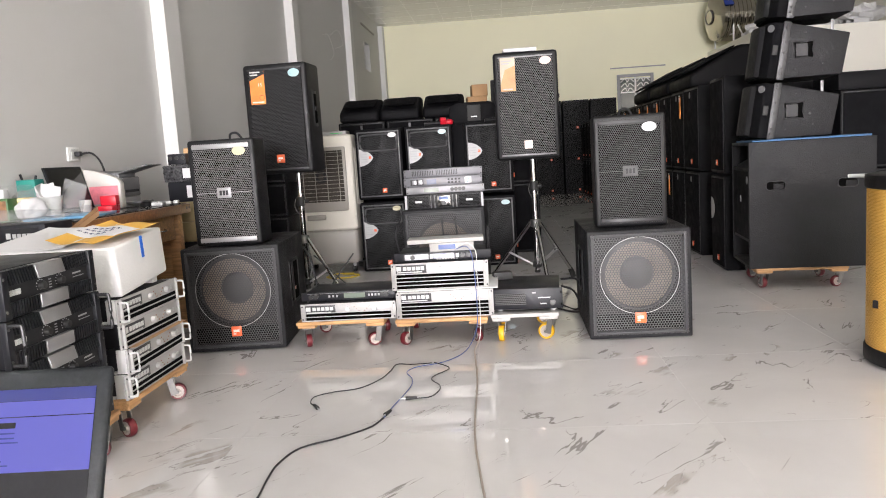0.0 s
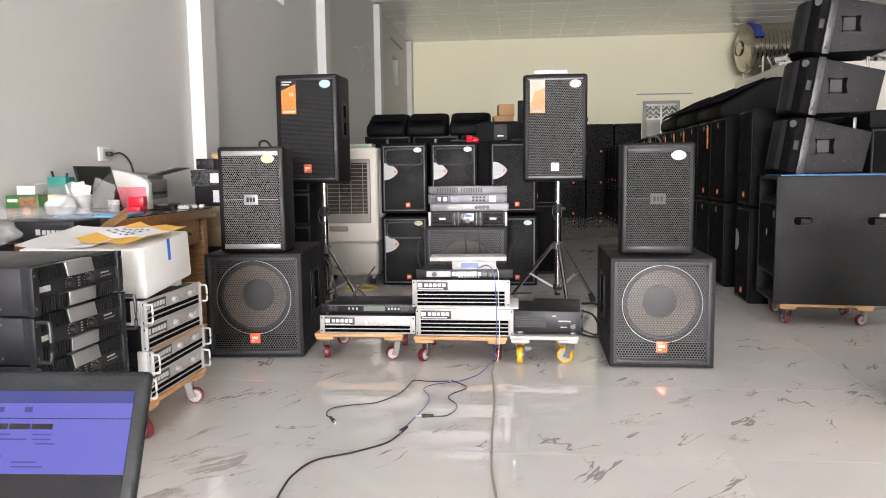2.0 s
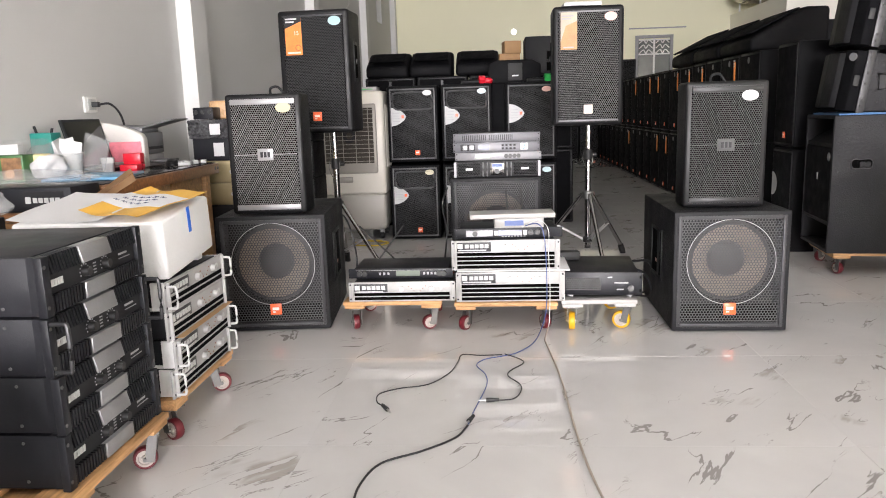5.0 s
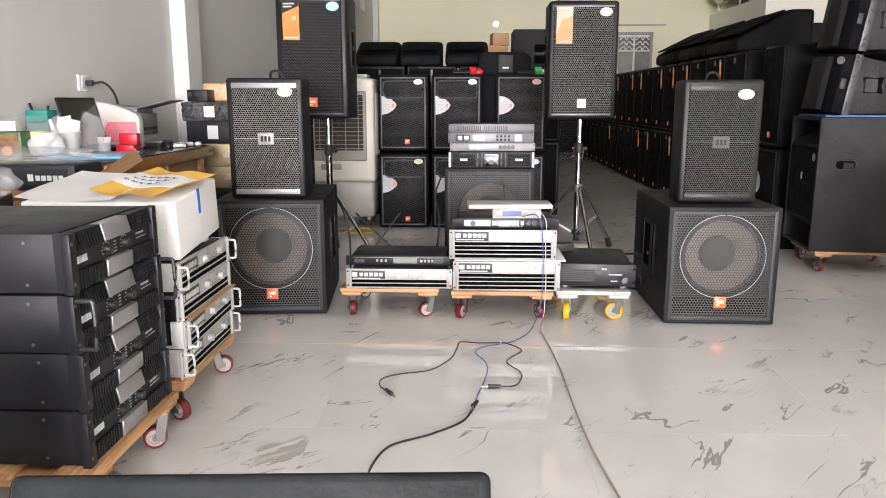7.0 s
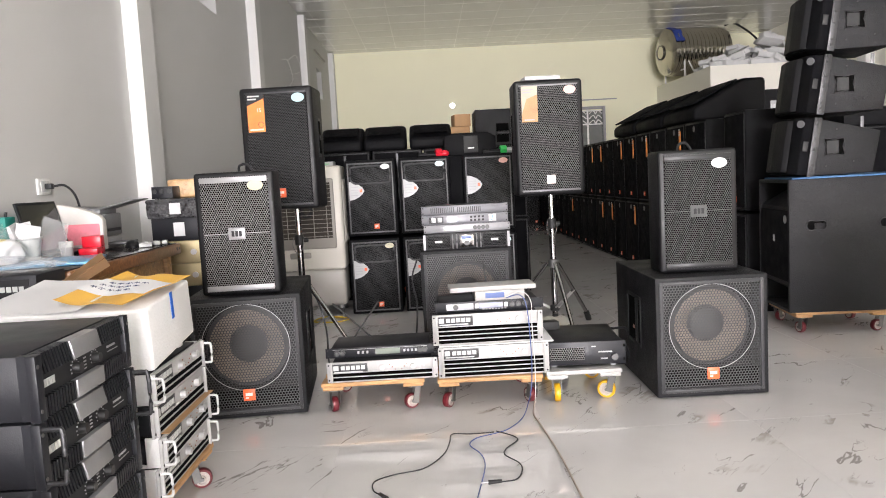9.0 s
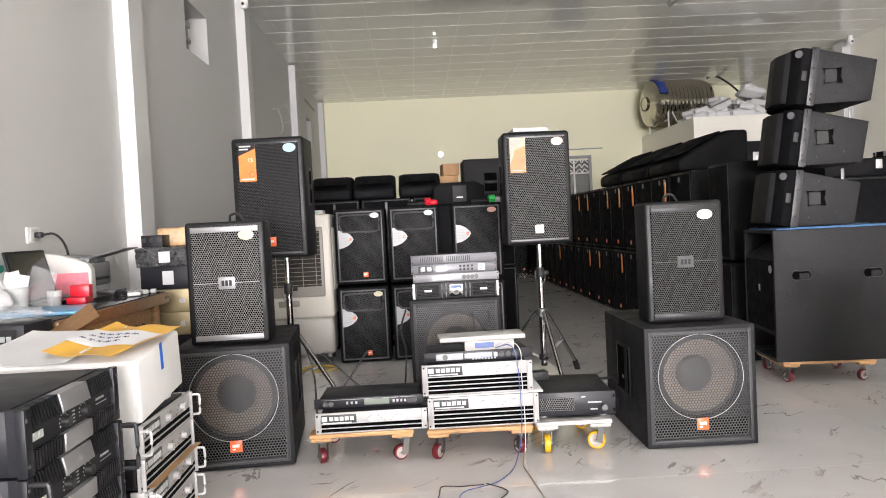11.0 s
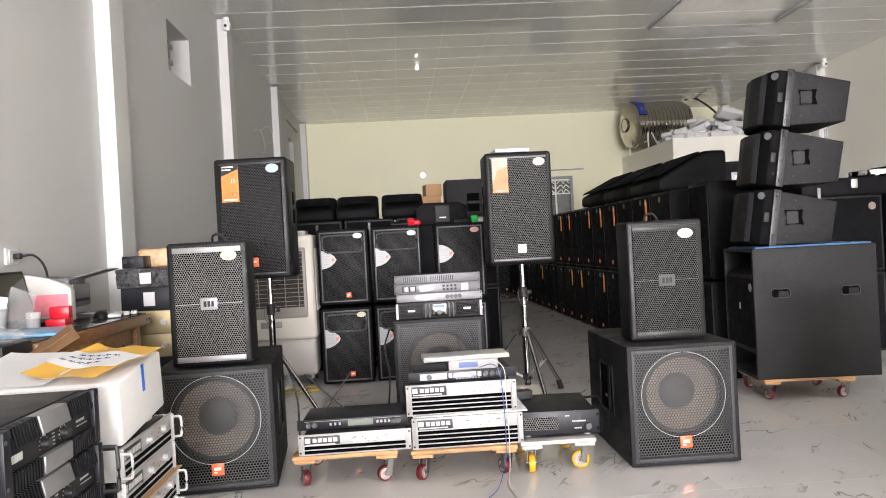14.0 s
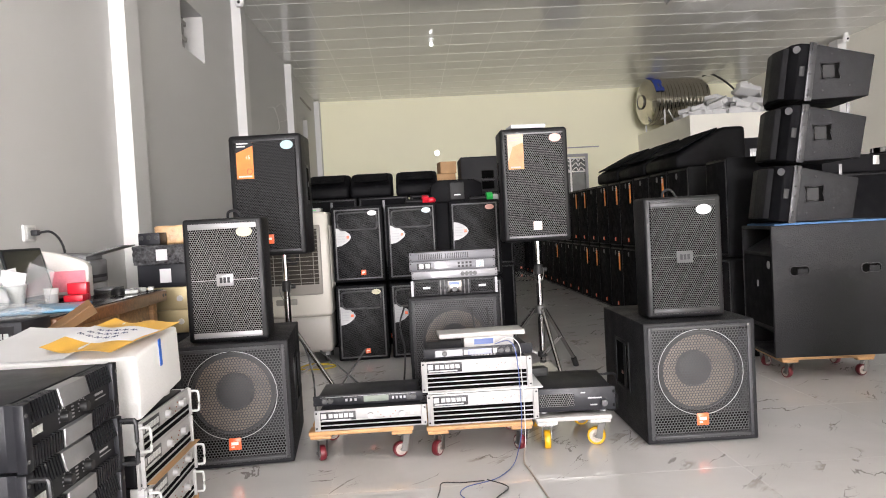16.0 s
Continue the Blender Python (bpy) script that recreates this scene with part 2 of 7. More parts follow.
BADGE_GREY = mat("dull_grey_badge", (0.07, 0.07, 0.072), 0.55, 0, 0.1, 20, spec=0.25)
PLATE = mat("dark_grey_name_plate", (0.035, 0.035, 0.038), 0.45)
INK = mat("dark_print", (0.016, 0.016, 0.018), 0.5, spec=0.3)
GREY_PRINT = mat("grey_print", (0.35, 0.35, 0.36), 0.5)
AMP_WHITE = mat("white_painted_aluminium_panel", (0.38, 0.376, 0.37), 0.38, 0.05, 0.12, 12)
AMP_BLACK = mat("black_powder_coated_steel", (0.0125, 0.0130, 0.0165), 0.42, 0.0, 0.25, 8, 0.12, 320, spec=0.28)
AMP_GREY = mat("grey_anodised_aluminium", (0.29, 0.29, 0.295), 0.35, 0.4, 0.1, 8)
AMP_SILVER = mat("silver_grey_rack_panel", (0.12, 0.12, 0.132), 0.4, 0.2, 0.1, 9)
AMP_PALE = mat("pale_silver_rack_panel", (0.22, 0.22, 0.23), 0.4, 0.2, 0.1, 9)
KNOB = mat("grey_knob", (0.5, 0.5, 0.5), 0.3, 0.4)
KNOB_DARK = mat("black_knob", (0.02, 0.02, 0.02), 0.4)
LCD = mat("blue_grey_display", (0.10, 0.11, 0.17), 0.15, 0, 0.1, 30)
LCD_GREEN = mat("pale_display", (0.15, 0.18, 0.145), 0.2)
LCD_BLUE = mat("lit_blue_display", (0.03, 0.04, 0.08), 0.25, 0, 0.1, 30, spec=0.2, emit=((0.12, 0.22, 0.7), 0.5))
DOLLY = wood_mat("pine_dolly_board", (0.50, 0.28, 0.12), 0.55)
DOLLY_WHITE = mat("white_laminate_board", (0.43, 0.42, 0.405), 0.4, 0, 0.2, 14)
DESK_EDGE = wood_mat("varnished_desk_wood", (0.26, 0.115, 0.045), 0.35)
DESK_PINE = wood_mat("light_desk_wood", (0.46, 0.25, 0.105), 0.45)
DESK_TOP = mat("dark_glass_desk_top", (0.03, 0.025, 0.025), 0.12, 0, 0.1, 6)
TYRE_RED = mat("dark_red_polyurethane", (0.11, 0.008, 0.014), 0.35, 0, 0.1, 20)
TYRE_YELLOW = mat("yellow_polyurethane", (0.62, 0.34, 0.008), 0.35, 0, 0.1, 20)
HUB = mat("pale_wheel_hub", (0.40, 0.36, 0.33), 0.4, 0.2)
RUBBER = mat("black_rubber", (0.018, 0.018, 0.018), 0.6)
FOAM = mat("white_polystyrene", (0.68, 0.68, 0.675), 0.7, 0, 0.04, 9, 0.6, 120)
FILM = mat("clear_plastic_film", (0.75, 0.76, 0.77), 0.15, 0, 0.2, 18, 0.8, 30, alpha=0.22)
CLEAR = mat("clear_box_plastic", (0.7, 0.72, 0.73), 0.1, 0, 0.2, 18, 0.1, 30, alpha=0.09)
GREEN_DEEP = mat("brown_food_print", (0.20, 0.10, 0.04), 0.45, 0, 0.6, 45)
# crinkled film over black; the strong pale variation paints glints into its colour
WRAP = mat("film_over_black_with_glints", (0.055, 0.055, 0.058), 0.1, 0, 0.95, 75, 1.0, 60, spec=0.9)
LED = mat("amber_indicator", (0.22, 0.07, 0.03), 0.4)
PAPER = mat("white_paper", (0.61, 0.61, 0.615), 0.7, 0, 0.03, 20)
ENVELOPE = mat("yellow_envelope", (0.64, 0.365, 0.05), 0.5, 0, 0.08, 12)
CARD = mat("brown_cardboard", (0.42, 0.25, 0.12), 0.75, 0, 0.1, 9, 0.2, 100)
TAPE_BLUE = mat("blue_tape", (0.02, 0.14, 0.62), 0.35)
MAT_BLUE = mat("dull_blue_foam_mat", (0.035, 0.11, 0.24), 0.7, 0, 0.3, 25)
BLUE_FILM = mat("blue_plastic_sheet", (0.10, 0.30, 0.50), 0.3, 0, 0.2, 15)
PRINTER_WHITE = mat("off_white_plastic", (0.60, 0.58, 0.55), 0.4)
PRINTER_GREY = mat("grey_plastic", (0.13, 0.13, 0.135), 0.4)
PINK = mat("pink_printed_sheet", (0.80, 0.24, 0.30), 0.5, 0, 0.15, 40)
RED = mat("red_plastic", (0.60, 0.012, 0.03), 0.3, 0, 0.1, 12)
TEAL = mat("teal_card_box", (0.012, 0.22, 0.18), 0.5)
GREEN_BOX = mat("green_printed_carton", (0.03, 0.12, 0.025), 0.4, 0, 0.5, 25)
YELLOW_TUB = mat("pale_yellow_plastic", (0.75, 0.65, 0.33), 0.4)
GOLD_AMP = mat("champagne_gold_panel", (0.42, 0.35, 0.20), 0.4, 0.4, 0.1, 9)
BUFF = mat("buff_wrapped_carton", (0.52, 0.33, 0.17), 0.3, 0, 0.3, 30)
COOLER = mat("beige_plastic", (0.66, 0.63, 0.56), 0.4, 0, 0.05, 3)
COOLER_DARK = mat("taupe_plastic", (0.30, 0.28, 0.25), 0.4, 0, 0.05, 3)
COOLER_TANK = mat("grey_water_tank_plastic", (0.42, 0.40, 0.365), 0.45, 0, 0.05, 3)
PAD = mat("brown_cooling_pad", (0.045, 0.038, 0.03), 0.9, 0, 0.3, 40)
SCREEN_OFF = mat("dark_glossy_screen", (0.012, 0.012, 0.013), 0.08)
BEZEL = mat("worn_black_laptop_plastic", (0.016, 0.018, 0.020), 0.38, 0, 0.6, 16, 0.25, 180, spec=0.2)
SCREEN_LIT = mat("lit_lavender_screen", (0.01, 0.01, 0.012), 0.12, 0, 0.05, 3, spec=0.25, emit=((0.15, 0.15, 0.70), 0.9))
SCREEN_BAR = mat("lit_blue_title_bar", (0.01, 0.01, 0.012), 0.12, spec=0.25, emit=((0.07, 0.09, 0.5), 0.6))
SCREEN_DARK = mat("dark_grey_screen_area", (0.012, 0.012, 0.014), 0.1, 0, 0.3, 12, spec=0.25)
GOLD_MESH = grille_mat("gold_perforated_sheet", (0.72, 0.42, 0.10), (0.40, 0.20, 0.03), 0.006, 0.0017, rough=0.4, metal=0.3)
GOLD = mat("gold_trim", (0.72, 0.50, 0.14), 0.3, 0.5)
GOLD_DARK = mat("dark_gold_line", (0.34, 0.19, 0.04), 0.5)
CABLE_BLACK = mat("black_cable", (0.015, 0.015, 0.017), 0.45)
CABLE_BLUE = mat("blue_cable", (0.05, 0.085, 0.26), 0.4)
CABLE_GREY = mat("warm_grey_cable", (0.36, 0.31, 0.26), 0.5)
CABLE_WHITE = mat("white_cable", (0.7, 0.7, 0.68), 0.5)
CABLE_YELLOW = mat("yellow_cable", (0.5, 0.36, 0.03), 0.5)
MIC_GREEN = mat("green_plastic_ring", (0.02, 0.45, 0.08), 0.4)
LAMP_ON = mat("lit_bulb", (0.9, 0.9, 0.85), 0.4, emit=((1.0, 0.97, 0.9), 4.0))
TANK_BLUE = mat("blue_sticker", (0.03, 0.06, 0.28), 0.4)
PANE = mat("dark_window_glass", (0.10, 0.11, 0.105), 0.08, 0, 0.2, 9)

# ---- mesh helpers ----


def bx(bm, x0, x1, y0, y1, z0, z1, bev=0.0, seg=2, turn=None):
    m = Matrix.Translation(((x0 + x1) / 2, (y0 + y1) / 2, (z0 + z1) / 2)) @ Matrix.Diagonal((x1 - x0, y1 - y0, z1 - z0, 1))
    made = bmesh.ops.create_cube(bm, size=1, matrix=(turn @ m) if turn else m)["verts"]
    if bev:
        edges = list({e for v in made for e in v.link_edges})
        bmesh.ops.bevel(bm, geom=edges, offset=bev, segments=seg, affect="EDGES", profile=0.5)
    return bm


def box(*a, **k):
    return bx(bmesh.new(), *a, **k)


def rod(bm, p0, p1, r, r2=None, seg=14):
    p0, p1 = Vector(p0), Vector(p1)
    d = p1 - p0
    m = Matrix.Translation((p0 + p1) / 2) @ d.to_track_quat("Z", "Y").to_matrix().to_4x4()
    bmesh.ops.create_cone(bm, cap_ends=True, segments=seg, radius1=r, radius2=r if r2 is None else r2, depth=d.length, matrix=m)
    return bm


def prism(bm, pts, lo, hi, axis="z", bev=0.0, seg=2):
    """A polygon drawn out along an axis. z: points are x, y; x: points are y, z; y: points are x, z."""
    def at(p, h):
        return {"z": (p[0], p[1], h), "x": (h, p[0], p[1]), "y": (p[0], h, p[1])}[axis]
    a = [bm.verts.new(at(p, lo)) for p in pts]
    b = [bm.verts.new(at(p, hi)) for p in pts]
    n = len(pts)
    fs = [bm.faces.new(a[::-1]), bm.faces.new(b)] + [bm.faces.new((a[i], a[(i + 1) % n], b[(i + 1) % n], b[i])) for i in range(n)]
    bmesh.ops.recalc_face_normals(bm, faces=fs)
    if bev:
        edges = list({e for f in fs for e in f.edges})
        bmesh.ops.bevel(bm, geom=edges, offset=bev, segments=seg, affect="EDGES", profile=0.5)
    return bm


def lathe(bm, prof, seg=40, m=None):
    """A profile of (radius, height) turned round z."""
    rings = []
    for r, h in prof:
        rings.append([bm.verts.new((r * math.cos(2 * math.pi * k / seg), r * math.sin(2 * math.pi * k / seg), h)) for k in range(seg)] if r > 1e-6 else [bm.verts.new((0, 0, h))])
    made = []
    for a, b in zip(rings, rings[1:]):
        for k in range(seg):
            q = [a[k % len(a)], a[(k + 1) % len(a)], b[(k + 1) % len(b)], b[k % len(b)]]
            q = list(dict.fromkeys(q))
            if len(q) > 2:
                made.append(bm.faces.new(q))
    if m:
        bmesh.ops.transform(bm, matrix=m, verts=[v for r in rings for v in r])
    return bm


def tube(bm, pts, r, seg=8, steps=6):
    """A round cable along a smooth line through the points."""
    p = [Vector(q) for q in pts]
    p = [2 * p[0] - p[1]] + p + [2 * p[-1] - p[-2]]
    line = []
    for i in range(1, len(p) - 2):
        for k in range(steps):
            u = k / steps
            a, b, c, d = p[i - 1:i + 3]
            line.append(0.5 * (2 * b + (c - a) * u + (2 * a - 5 * b + 4 * c - d) * u * u + (3 * b - a - 3 * c + d) * u ** 3))
    line.append(p[-2])
    rings = []
    for i, c in enumerate(line):
        d = line[min(i + 1, len(line) - 1)] - line[max(i - 1, 0)]
        q = d.to_track_quat("Z", "Y")
        rings.append([bm.verts.new(c + q @ Vector((r * math.cos(2 * math.pi * k / seg), r * math.sin(2 * math.pi * k / seg), 0))) for k in range(seg)])
    for a, b in zip(rings, rings[1:]):
        for k in range(seg):
            bm.faces.new((a[k], a[(k + 1) % seg], b[(k + 1) % seg], b[k]))
    bm.faces.new(rings[0][::-1]), bm.faces.new(rings[-1])
    return bm


def mesh_ob(name, bm, material):
    me = bpy.data.meshes.new(name)
    bm.to_mesh(me)
    bm.free()
    me.materials.append(material)
    for f in me.polygons:
        f.use_smooth = True
    me.set_sharp_from_angle(angle=radians(32))
    return new(name, me)


def part(name, bm, material, parent, label=""):
    ob = mesh_ob(name, bm, material)
    ob.parent = parent
    return tagged(ob, label) if label else ob


def thing(name, label, category, m=None, group="", kind=""):
    ob = new(name)
    ob.empty_display_size = 0.1
    if m is not None:
        ob.matrix_basis = m
    return tagged(ob, label, category, group, kind)


def solid(name, bm, material, label, category, m=None, group="", kind=""):
    ob = mesh_ob(name, bm, material)
    if m is not None:
        ob.matrix_basis = m
    return tagged(ob, label, category, group, kind)


def structure(name, bm, material, label, category):
    return solid(name, bm, material, label, category, None, "", "structure")


def oval(bm, x, z, y, a, b, thick=0.0012, seg=28):
    pts = [(x + a * math.cos(2 * math.pi * k / seg), z + b * math.sin(2 * math.pi * k / seg)) for k in range(seg)]
    return prism(bm, pts, y - thick, y, "y")


def frame_ring(bm, x0, x1, z0, z1, y0, y1, w, bev=0.0):
    bx(bm, x0, x0 + w, y0, y1, z0, z1, bev)
    bx(bm, x1 - w, x1, y0, y1, z0, z1, bev)
    bx(bm, x0 + w, x1 - w, y0, y1, z0, z0 + w, bev)
    bx(bm, x0 + w, x1 - w, y0, y1, z1 - w, z1, bev)
    return bm

# ---- the shop ----
XL, XR, YF, YB, H = -2.43, 6.80, -12.0, 16.5, 3.73

# floor slab under the tiles
structure("floor", box(XL - 0.2, XR + 0.2, YF - 0.2, YB + 0.2, -0.20, -0.0007), GROUT, "grey grout bed under polished marble floor tiles", "floor")
FLOOR = bpy.data.objects["floor"]

# left wall with two openings, built round them
lw = bmesh.new()
for y0, y1, z0, z1 in ((YF, 7.08, -0.012, H), (7.79, 14.39, -0.012, H), (15.02, YB, -0.012, H), (7.08, 7.79, -0.012, 2.665), (7.08, 7.79, 3.115, H), (14.39, 15.02, -0.012, 2.62), (14.39, 15.02, 3.15, H)):
    bx(lw, XL - 0.2, XL, y0, y1, z0, z1)
structure("wall_left", lw, WALL_GREY, "light grey painted plaster wall with small openings", "wall")
structure("wall_back", box(XL - 0.2, XR + 0.2, YB, YB + 0.2, -0.012, H), WALL_CREAM, "pale cream green painted back wall", "wall")
structure("wall_right", box(XR, XR + 0.2, YF, YB, -0.012, H), WALL_IVORY, "ivory painted plaster side wall", "wall")
fw = bmesh.new()
bx(fw, XL - 0.2, -2.2, YF - 0.2, YF, -0.012, H), bx(fw, 3.3, XR + 0.2, YF - 0.2, YF, -0.012, H), bx(fw, -2.2, 3.3, YF - 0.2, YF, 3.25, H)
structure("wall_front", fw, WALL_WHITE, "white wall round the wide open shop front", "wall")
for k, y in enumerate((-8.75, -5.2, -1.64, 1.91, 5.46, 9.04, 12.6, 16.2)):
    structure("pillar", box(XL + 0.001, XL + 0.105, y, y + 0.25, 0.0, H - 0.03), WALL_WHITE, "white painted square wall pillar", "pillar")
    structure("pillar", box(XR - 0.15, XR - 0.001, y, y + 0.25, 0.0, H - 0.03), WALL_WHITE, "white painted square wall pillar", "pillar")

# ceiling: panels hung in a grid of white bars
cm = bmesh.new()
bx(cm, XL - 0.2, XR + 0.2, YF - 0.2, YB + 0.2, H + 0.02, H + 0.12)
for i in range(16):
    for k in range(48):
        x, y = -2.85 + 0.61 * i, -11.955 + 0.597 * k
        bx(cm, max(x, XL) + 0.002, min(x + 0.61, XR) - 0.002, y + 0.006, min(y + 0.592, YB), H, H + 0.015)
structure("ceiling", cm, CEIL, "glossy grey ceiling panels", "ceiling")
cb = bmesh.new()
for k in range(48):
    y = -11.955 + 0.597 * k
    bx(cb, XL, XR, y - 0.003, y + 0.003, H - 0.003, H + 0.016)
for i in range(1, 16):
    x = -2.85 + 0.61 * i
    bx(cb, x - 0.0025, x + 0.0025, YF, YB, H - 0.0005, H + 0.014)
structure("ceiling_grid", cb, CEIL_BAR, "thin white bars between ceiling panels", "trim")

# vent openings in the left wall
for y0, y1, z0, z1 in ((7.08, 7.79, 2.665, 3.115), (14.39, 15.02, 2.62, 3.15)):
    v = thing("window_1" if y0 < 10 else "window_2", "small wall vent with a concrete block screen", "window", kind="structure")
    fr = bmesh.new()
    frame_ring(fr, y0, y1, z0, z1, 0, 0.03, 0.03)
    bmesh.ops.transform(fr, matrix=Matrix.Translation((XL - 0.19, 0, 0)) @ Matrix.Rotation(radians(90), 4, "Z") , verts=fr.verts)
    part("window_frame", fr, CONCRETE, v)
    for k in range(3):
        zc = z0 + (k + 0.5) * (z1 - z0) / 3
        part("slat", box(XL - 0.18, XL - 0.15, y0 + 0.03, y1 - 0.03, zc - 0.02, zc + 0.02), CONCRETE, v)
    for k in range(3):
        yc = y0 + (k + 0.5) * (y1 - y0) / 3
        part("mullion", box(XL - 0.185, XL - 0.155, yc - 0.02, yc + 0.02, z0 + 0.03, z1 - 0.03), CONCRETE, v)
structure("neighbour_wall", box(XL - 1.0, XL - 0.8, 5, YB, 0, 5), CONCRETE, "rough grey concrete wall of the next house", "wall")
structure("trim", box(XL, XL + 0.02, 14.2, 15.6, 3.42, 3.45), CONCRETE, "thin grey conduit line on the wall", "trim")

# back door with its lintel line
d = thing("door_1", "metal back door with dark glass and pale scrollwork", "door", kind="structure")
fr = bmesh.new()
frame_ring(fr, 2.58, 3.34, 0.0, 2.36, YB - 0.05, YB + 0.0, 0.06, 0.004)
part("door_frame", fr, GREY_PRINT, d)
part("door_leaf", box(2.64, 3.28, YB - 0.035, YB - 0.004, 0.02, 1.25, 0.004), AMP_BLACK, d)
for a, b in ((2.645, 2.94), (2.98, 3.275)):
    part("pane", box(a, b, YB - 0.03, YB - 0.004, 1.32, 2.28), PANE, d)
    g = bmesh.new()
    for zc in (2.0, 2.10, 2.20):
        tube(g, [(a + 0.01, YB - 0.04, zc), ((a + b) / 2 - 0.05, YB - 0.04, zc + 0.07), ((a + b) / 2, YB - 0.04, zc), ((a + b) / 2 + 0.05, YB - 0.04, zc + 0.07), (b - 0.01, YB - 0.04, zc)], 0.012, 6, 4)
    bx(g, a, b, YB - 0.046, YB - 0.034, 1.97, 1.995), bx(g, a, b, YB - 0.046, YB - 0.034, 2.255, 2.28)
    part("grille_scroll", g, CEIL_BAR, d, "pale scrollwork grille")
part("mullion", box(2.942, 2.978, YB - 0.035, YB - 0.004, 1.3, 2.3), CEIL_BAR, d)
structure("trim", box(2.45, 3.6, YB - 0.012, YB, 2.49, 2.515), GREY_PRINT, "thin dark line of surface conduit above the door", "trim")

# low walled room at the back right, with a water tank on it
structure("wall_room", box(4.47, XR - 0.152, 13.5, YB - 0.002, 0.0, 2.69), WALL_IVORY, "ivory plastered low room with a flat roof", "wall")
tank = thing("water_tank", "horizontal stainless steel water tank on a white stand", "water tank", pose(4.95, 15.6, 2.692, 0, 0, 9))
bm = bmesh.new()
prof = [(0.0, -0.72), (0.12, -0.72), (0.13, -0.70), (0.34, -0.66), (0.45, -0.60)]
for k in range(13):
    a = -0.54 + k * 0.083
    prof += [(0.452, a), (0.466, a + 0.02), (0.466, a + 0.035), (0.452, a + 0.055)]
prof += [(0.44, 0.58), (0.28, 0.63), (0.0, 0.66)]
lathe(bm, prof, 48, pose(0, 0, 0.56, 0, 90, 0))
part("tank_body", bm, INOX, tank)
bm = lathe(bmesh.new(), [(0.13, -0.72), (0.15, -0.73), (0.15, -0.70), (0.13, -0.69)], 30, pose(0, 0, 0.56, 0, 90, 0))
part("manhole_ring", bm, DARK_CHROME, tank)
bm = lathe(bmesh.new(), [(0.475, -0.60), (0.486, -0.54), (0.486, -0.42)], 10, pose(0, 0, 0.56, 0, 90, 0))
bmesh.ops.delete(bm, geom=[f for f in bm.faces if f.calc_center_median().z < 0.75 or f.calc_center_median().y > 0], context="FACES")
part("sticker", bm, TANK_BLUE, tank, "blue maker's sticker")
for x in (-0.42, 0.42):
    bm = bmesh.new()
    rod(bm, (x, -0.40, 0), (x, -0.40, 0.55), 0.018), rod(bm, (x, 0.40, 0), (x, 0.40, 0.55), 0.018)
    rod(bm, (x, -0.40, 0.18), (x, 0.40, 0.18), 0.015), rod(bm, (x, -0.40, 0.5), (x + 0.25 * (1 if x < 0 else -1), -0.40, 0.02), 0.014)
    part("stand_frame", bm, CEIL_BAR, tank)
bm = tube(bmesh.new(), [(0.55, -0.2, 1.03), (0.7, -0.3, 1.05), (0.95, -0.5, 0.8), (1.05, -0.8, 0.45)], 0.02)
part("water_pipe", bm, RUBBER, tank)
rng = random.Random(4)
for k in range(95):
    x, y = 4.66 + rng.random() * 1.85, 13.66 + rng.random() * 1.0
    lay = max(0, int((1.1 - abs(x - 5.7) / 1.1) * 6.0 * rng.random()))
    s, tk = rng.uniform(0.11, 0.26), rng.uniform(0.05, 0.11)
    tilt = 22 if lay else 0
    solid("foam_block", box(-s, s, -0.12, 0.12, 0, tk, 0.008), FOAM, "white polystyrene packing block in a heap", "packing foam",
          pose(x, y, 2.692 + 0.075 * lay, rng.uniform(-tilt, tilt), rng.uniform(-tilt, tilt), rng.uniform(0, 180)), "foam heap")

# lamps and small fittings
b = thing("ceiling_bulb", "small lit bulb in a white holder on the ceiling", "lamp", pose(-0.1, 11.47, H))
part("holder", rod(bmesh.new(), (0, 0, -0.06), (0, 0, 0.0), 0.03), CEIL_BAR, b)
part("bulb", lathe(bmesh.new(), [(0, -0.12), (0.02, -0.115), (0.028, -0.095), (0.02, -0.07), (0, -0.06)], 16), LAMP_ON, b)
b = thing("wall_lamp", "round white lit wall lamp", "lamp", pose(0.1, YB, 2.53))
part("base", rod(bmesh.new(), (0, -0.03, 0), (0, 0, 0), 0.06, seg=28), CEIL_BAR, b)
part("globe", lathe(bmesh.new(), [(0.055, 0), (0.048, 0.02), (0.03, 0.038), (0, 0.045)], 24, pose(0, -0.03, 0, 90, 0, 0)), LAMP_ON, b)
for x, y in ((2.9, 9.45), (4.55, 9.3)):
    f = thing("tube_light", "slim white ceiling batten light, switched off", "lamp", pose(x, y, H - 0.006), "ceiling battens")
    part("batten", box(-0.02, 0.02, -0.6, 0.6, -0.03, 0, 0.004), CEIL_BAR, f)
    part("tube", rod(bmesh.new(), (0, -0.58, -0.045), (0, 0.58, -0.045), 0.013), WHITE_ST, f)
for x, y, z in ((6.62, 12.3, H - 0.002), (-2.32, 9.0, H - 0.03)):
    c = thing("security_camera", "small white dome security camera under the ceiling", "camera", pose(x, y, z))
    part("mount", rod(bmesh.new(), (0, 0, -0.05), (0, 0, 0), 0.035), CEIL_BAR, c)
    part("camera_head", lathe(bmesh.new(), [(0.0, -0.15), (0.035, -0.14), (0.05, -0.10), (0.05, -0.06), (0.03, -0.045), (0, -0.04)], 20), CEIL_BAR, c)
    part("lens", lathe(bmesh.new(), [(0, 0.055), (0.016, 0.052), (0.02, 0.03), (0, 0.03)], 14, pose(0, 0, -0.1, 90, 0, 0)), INK, c)
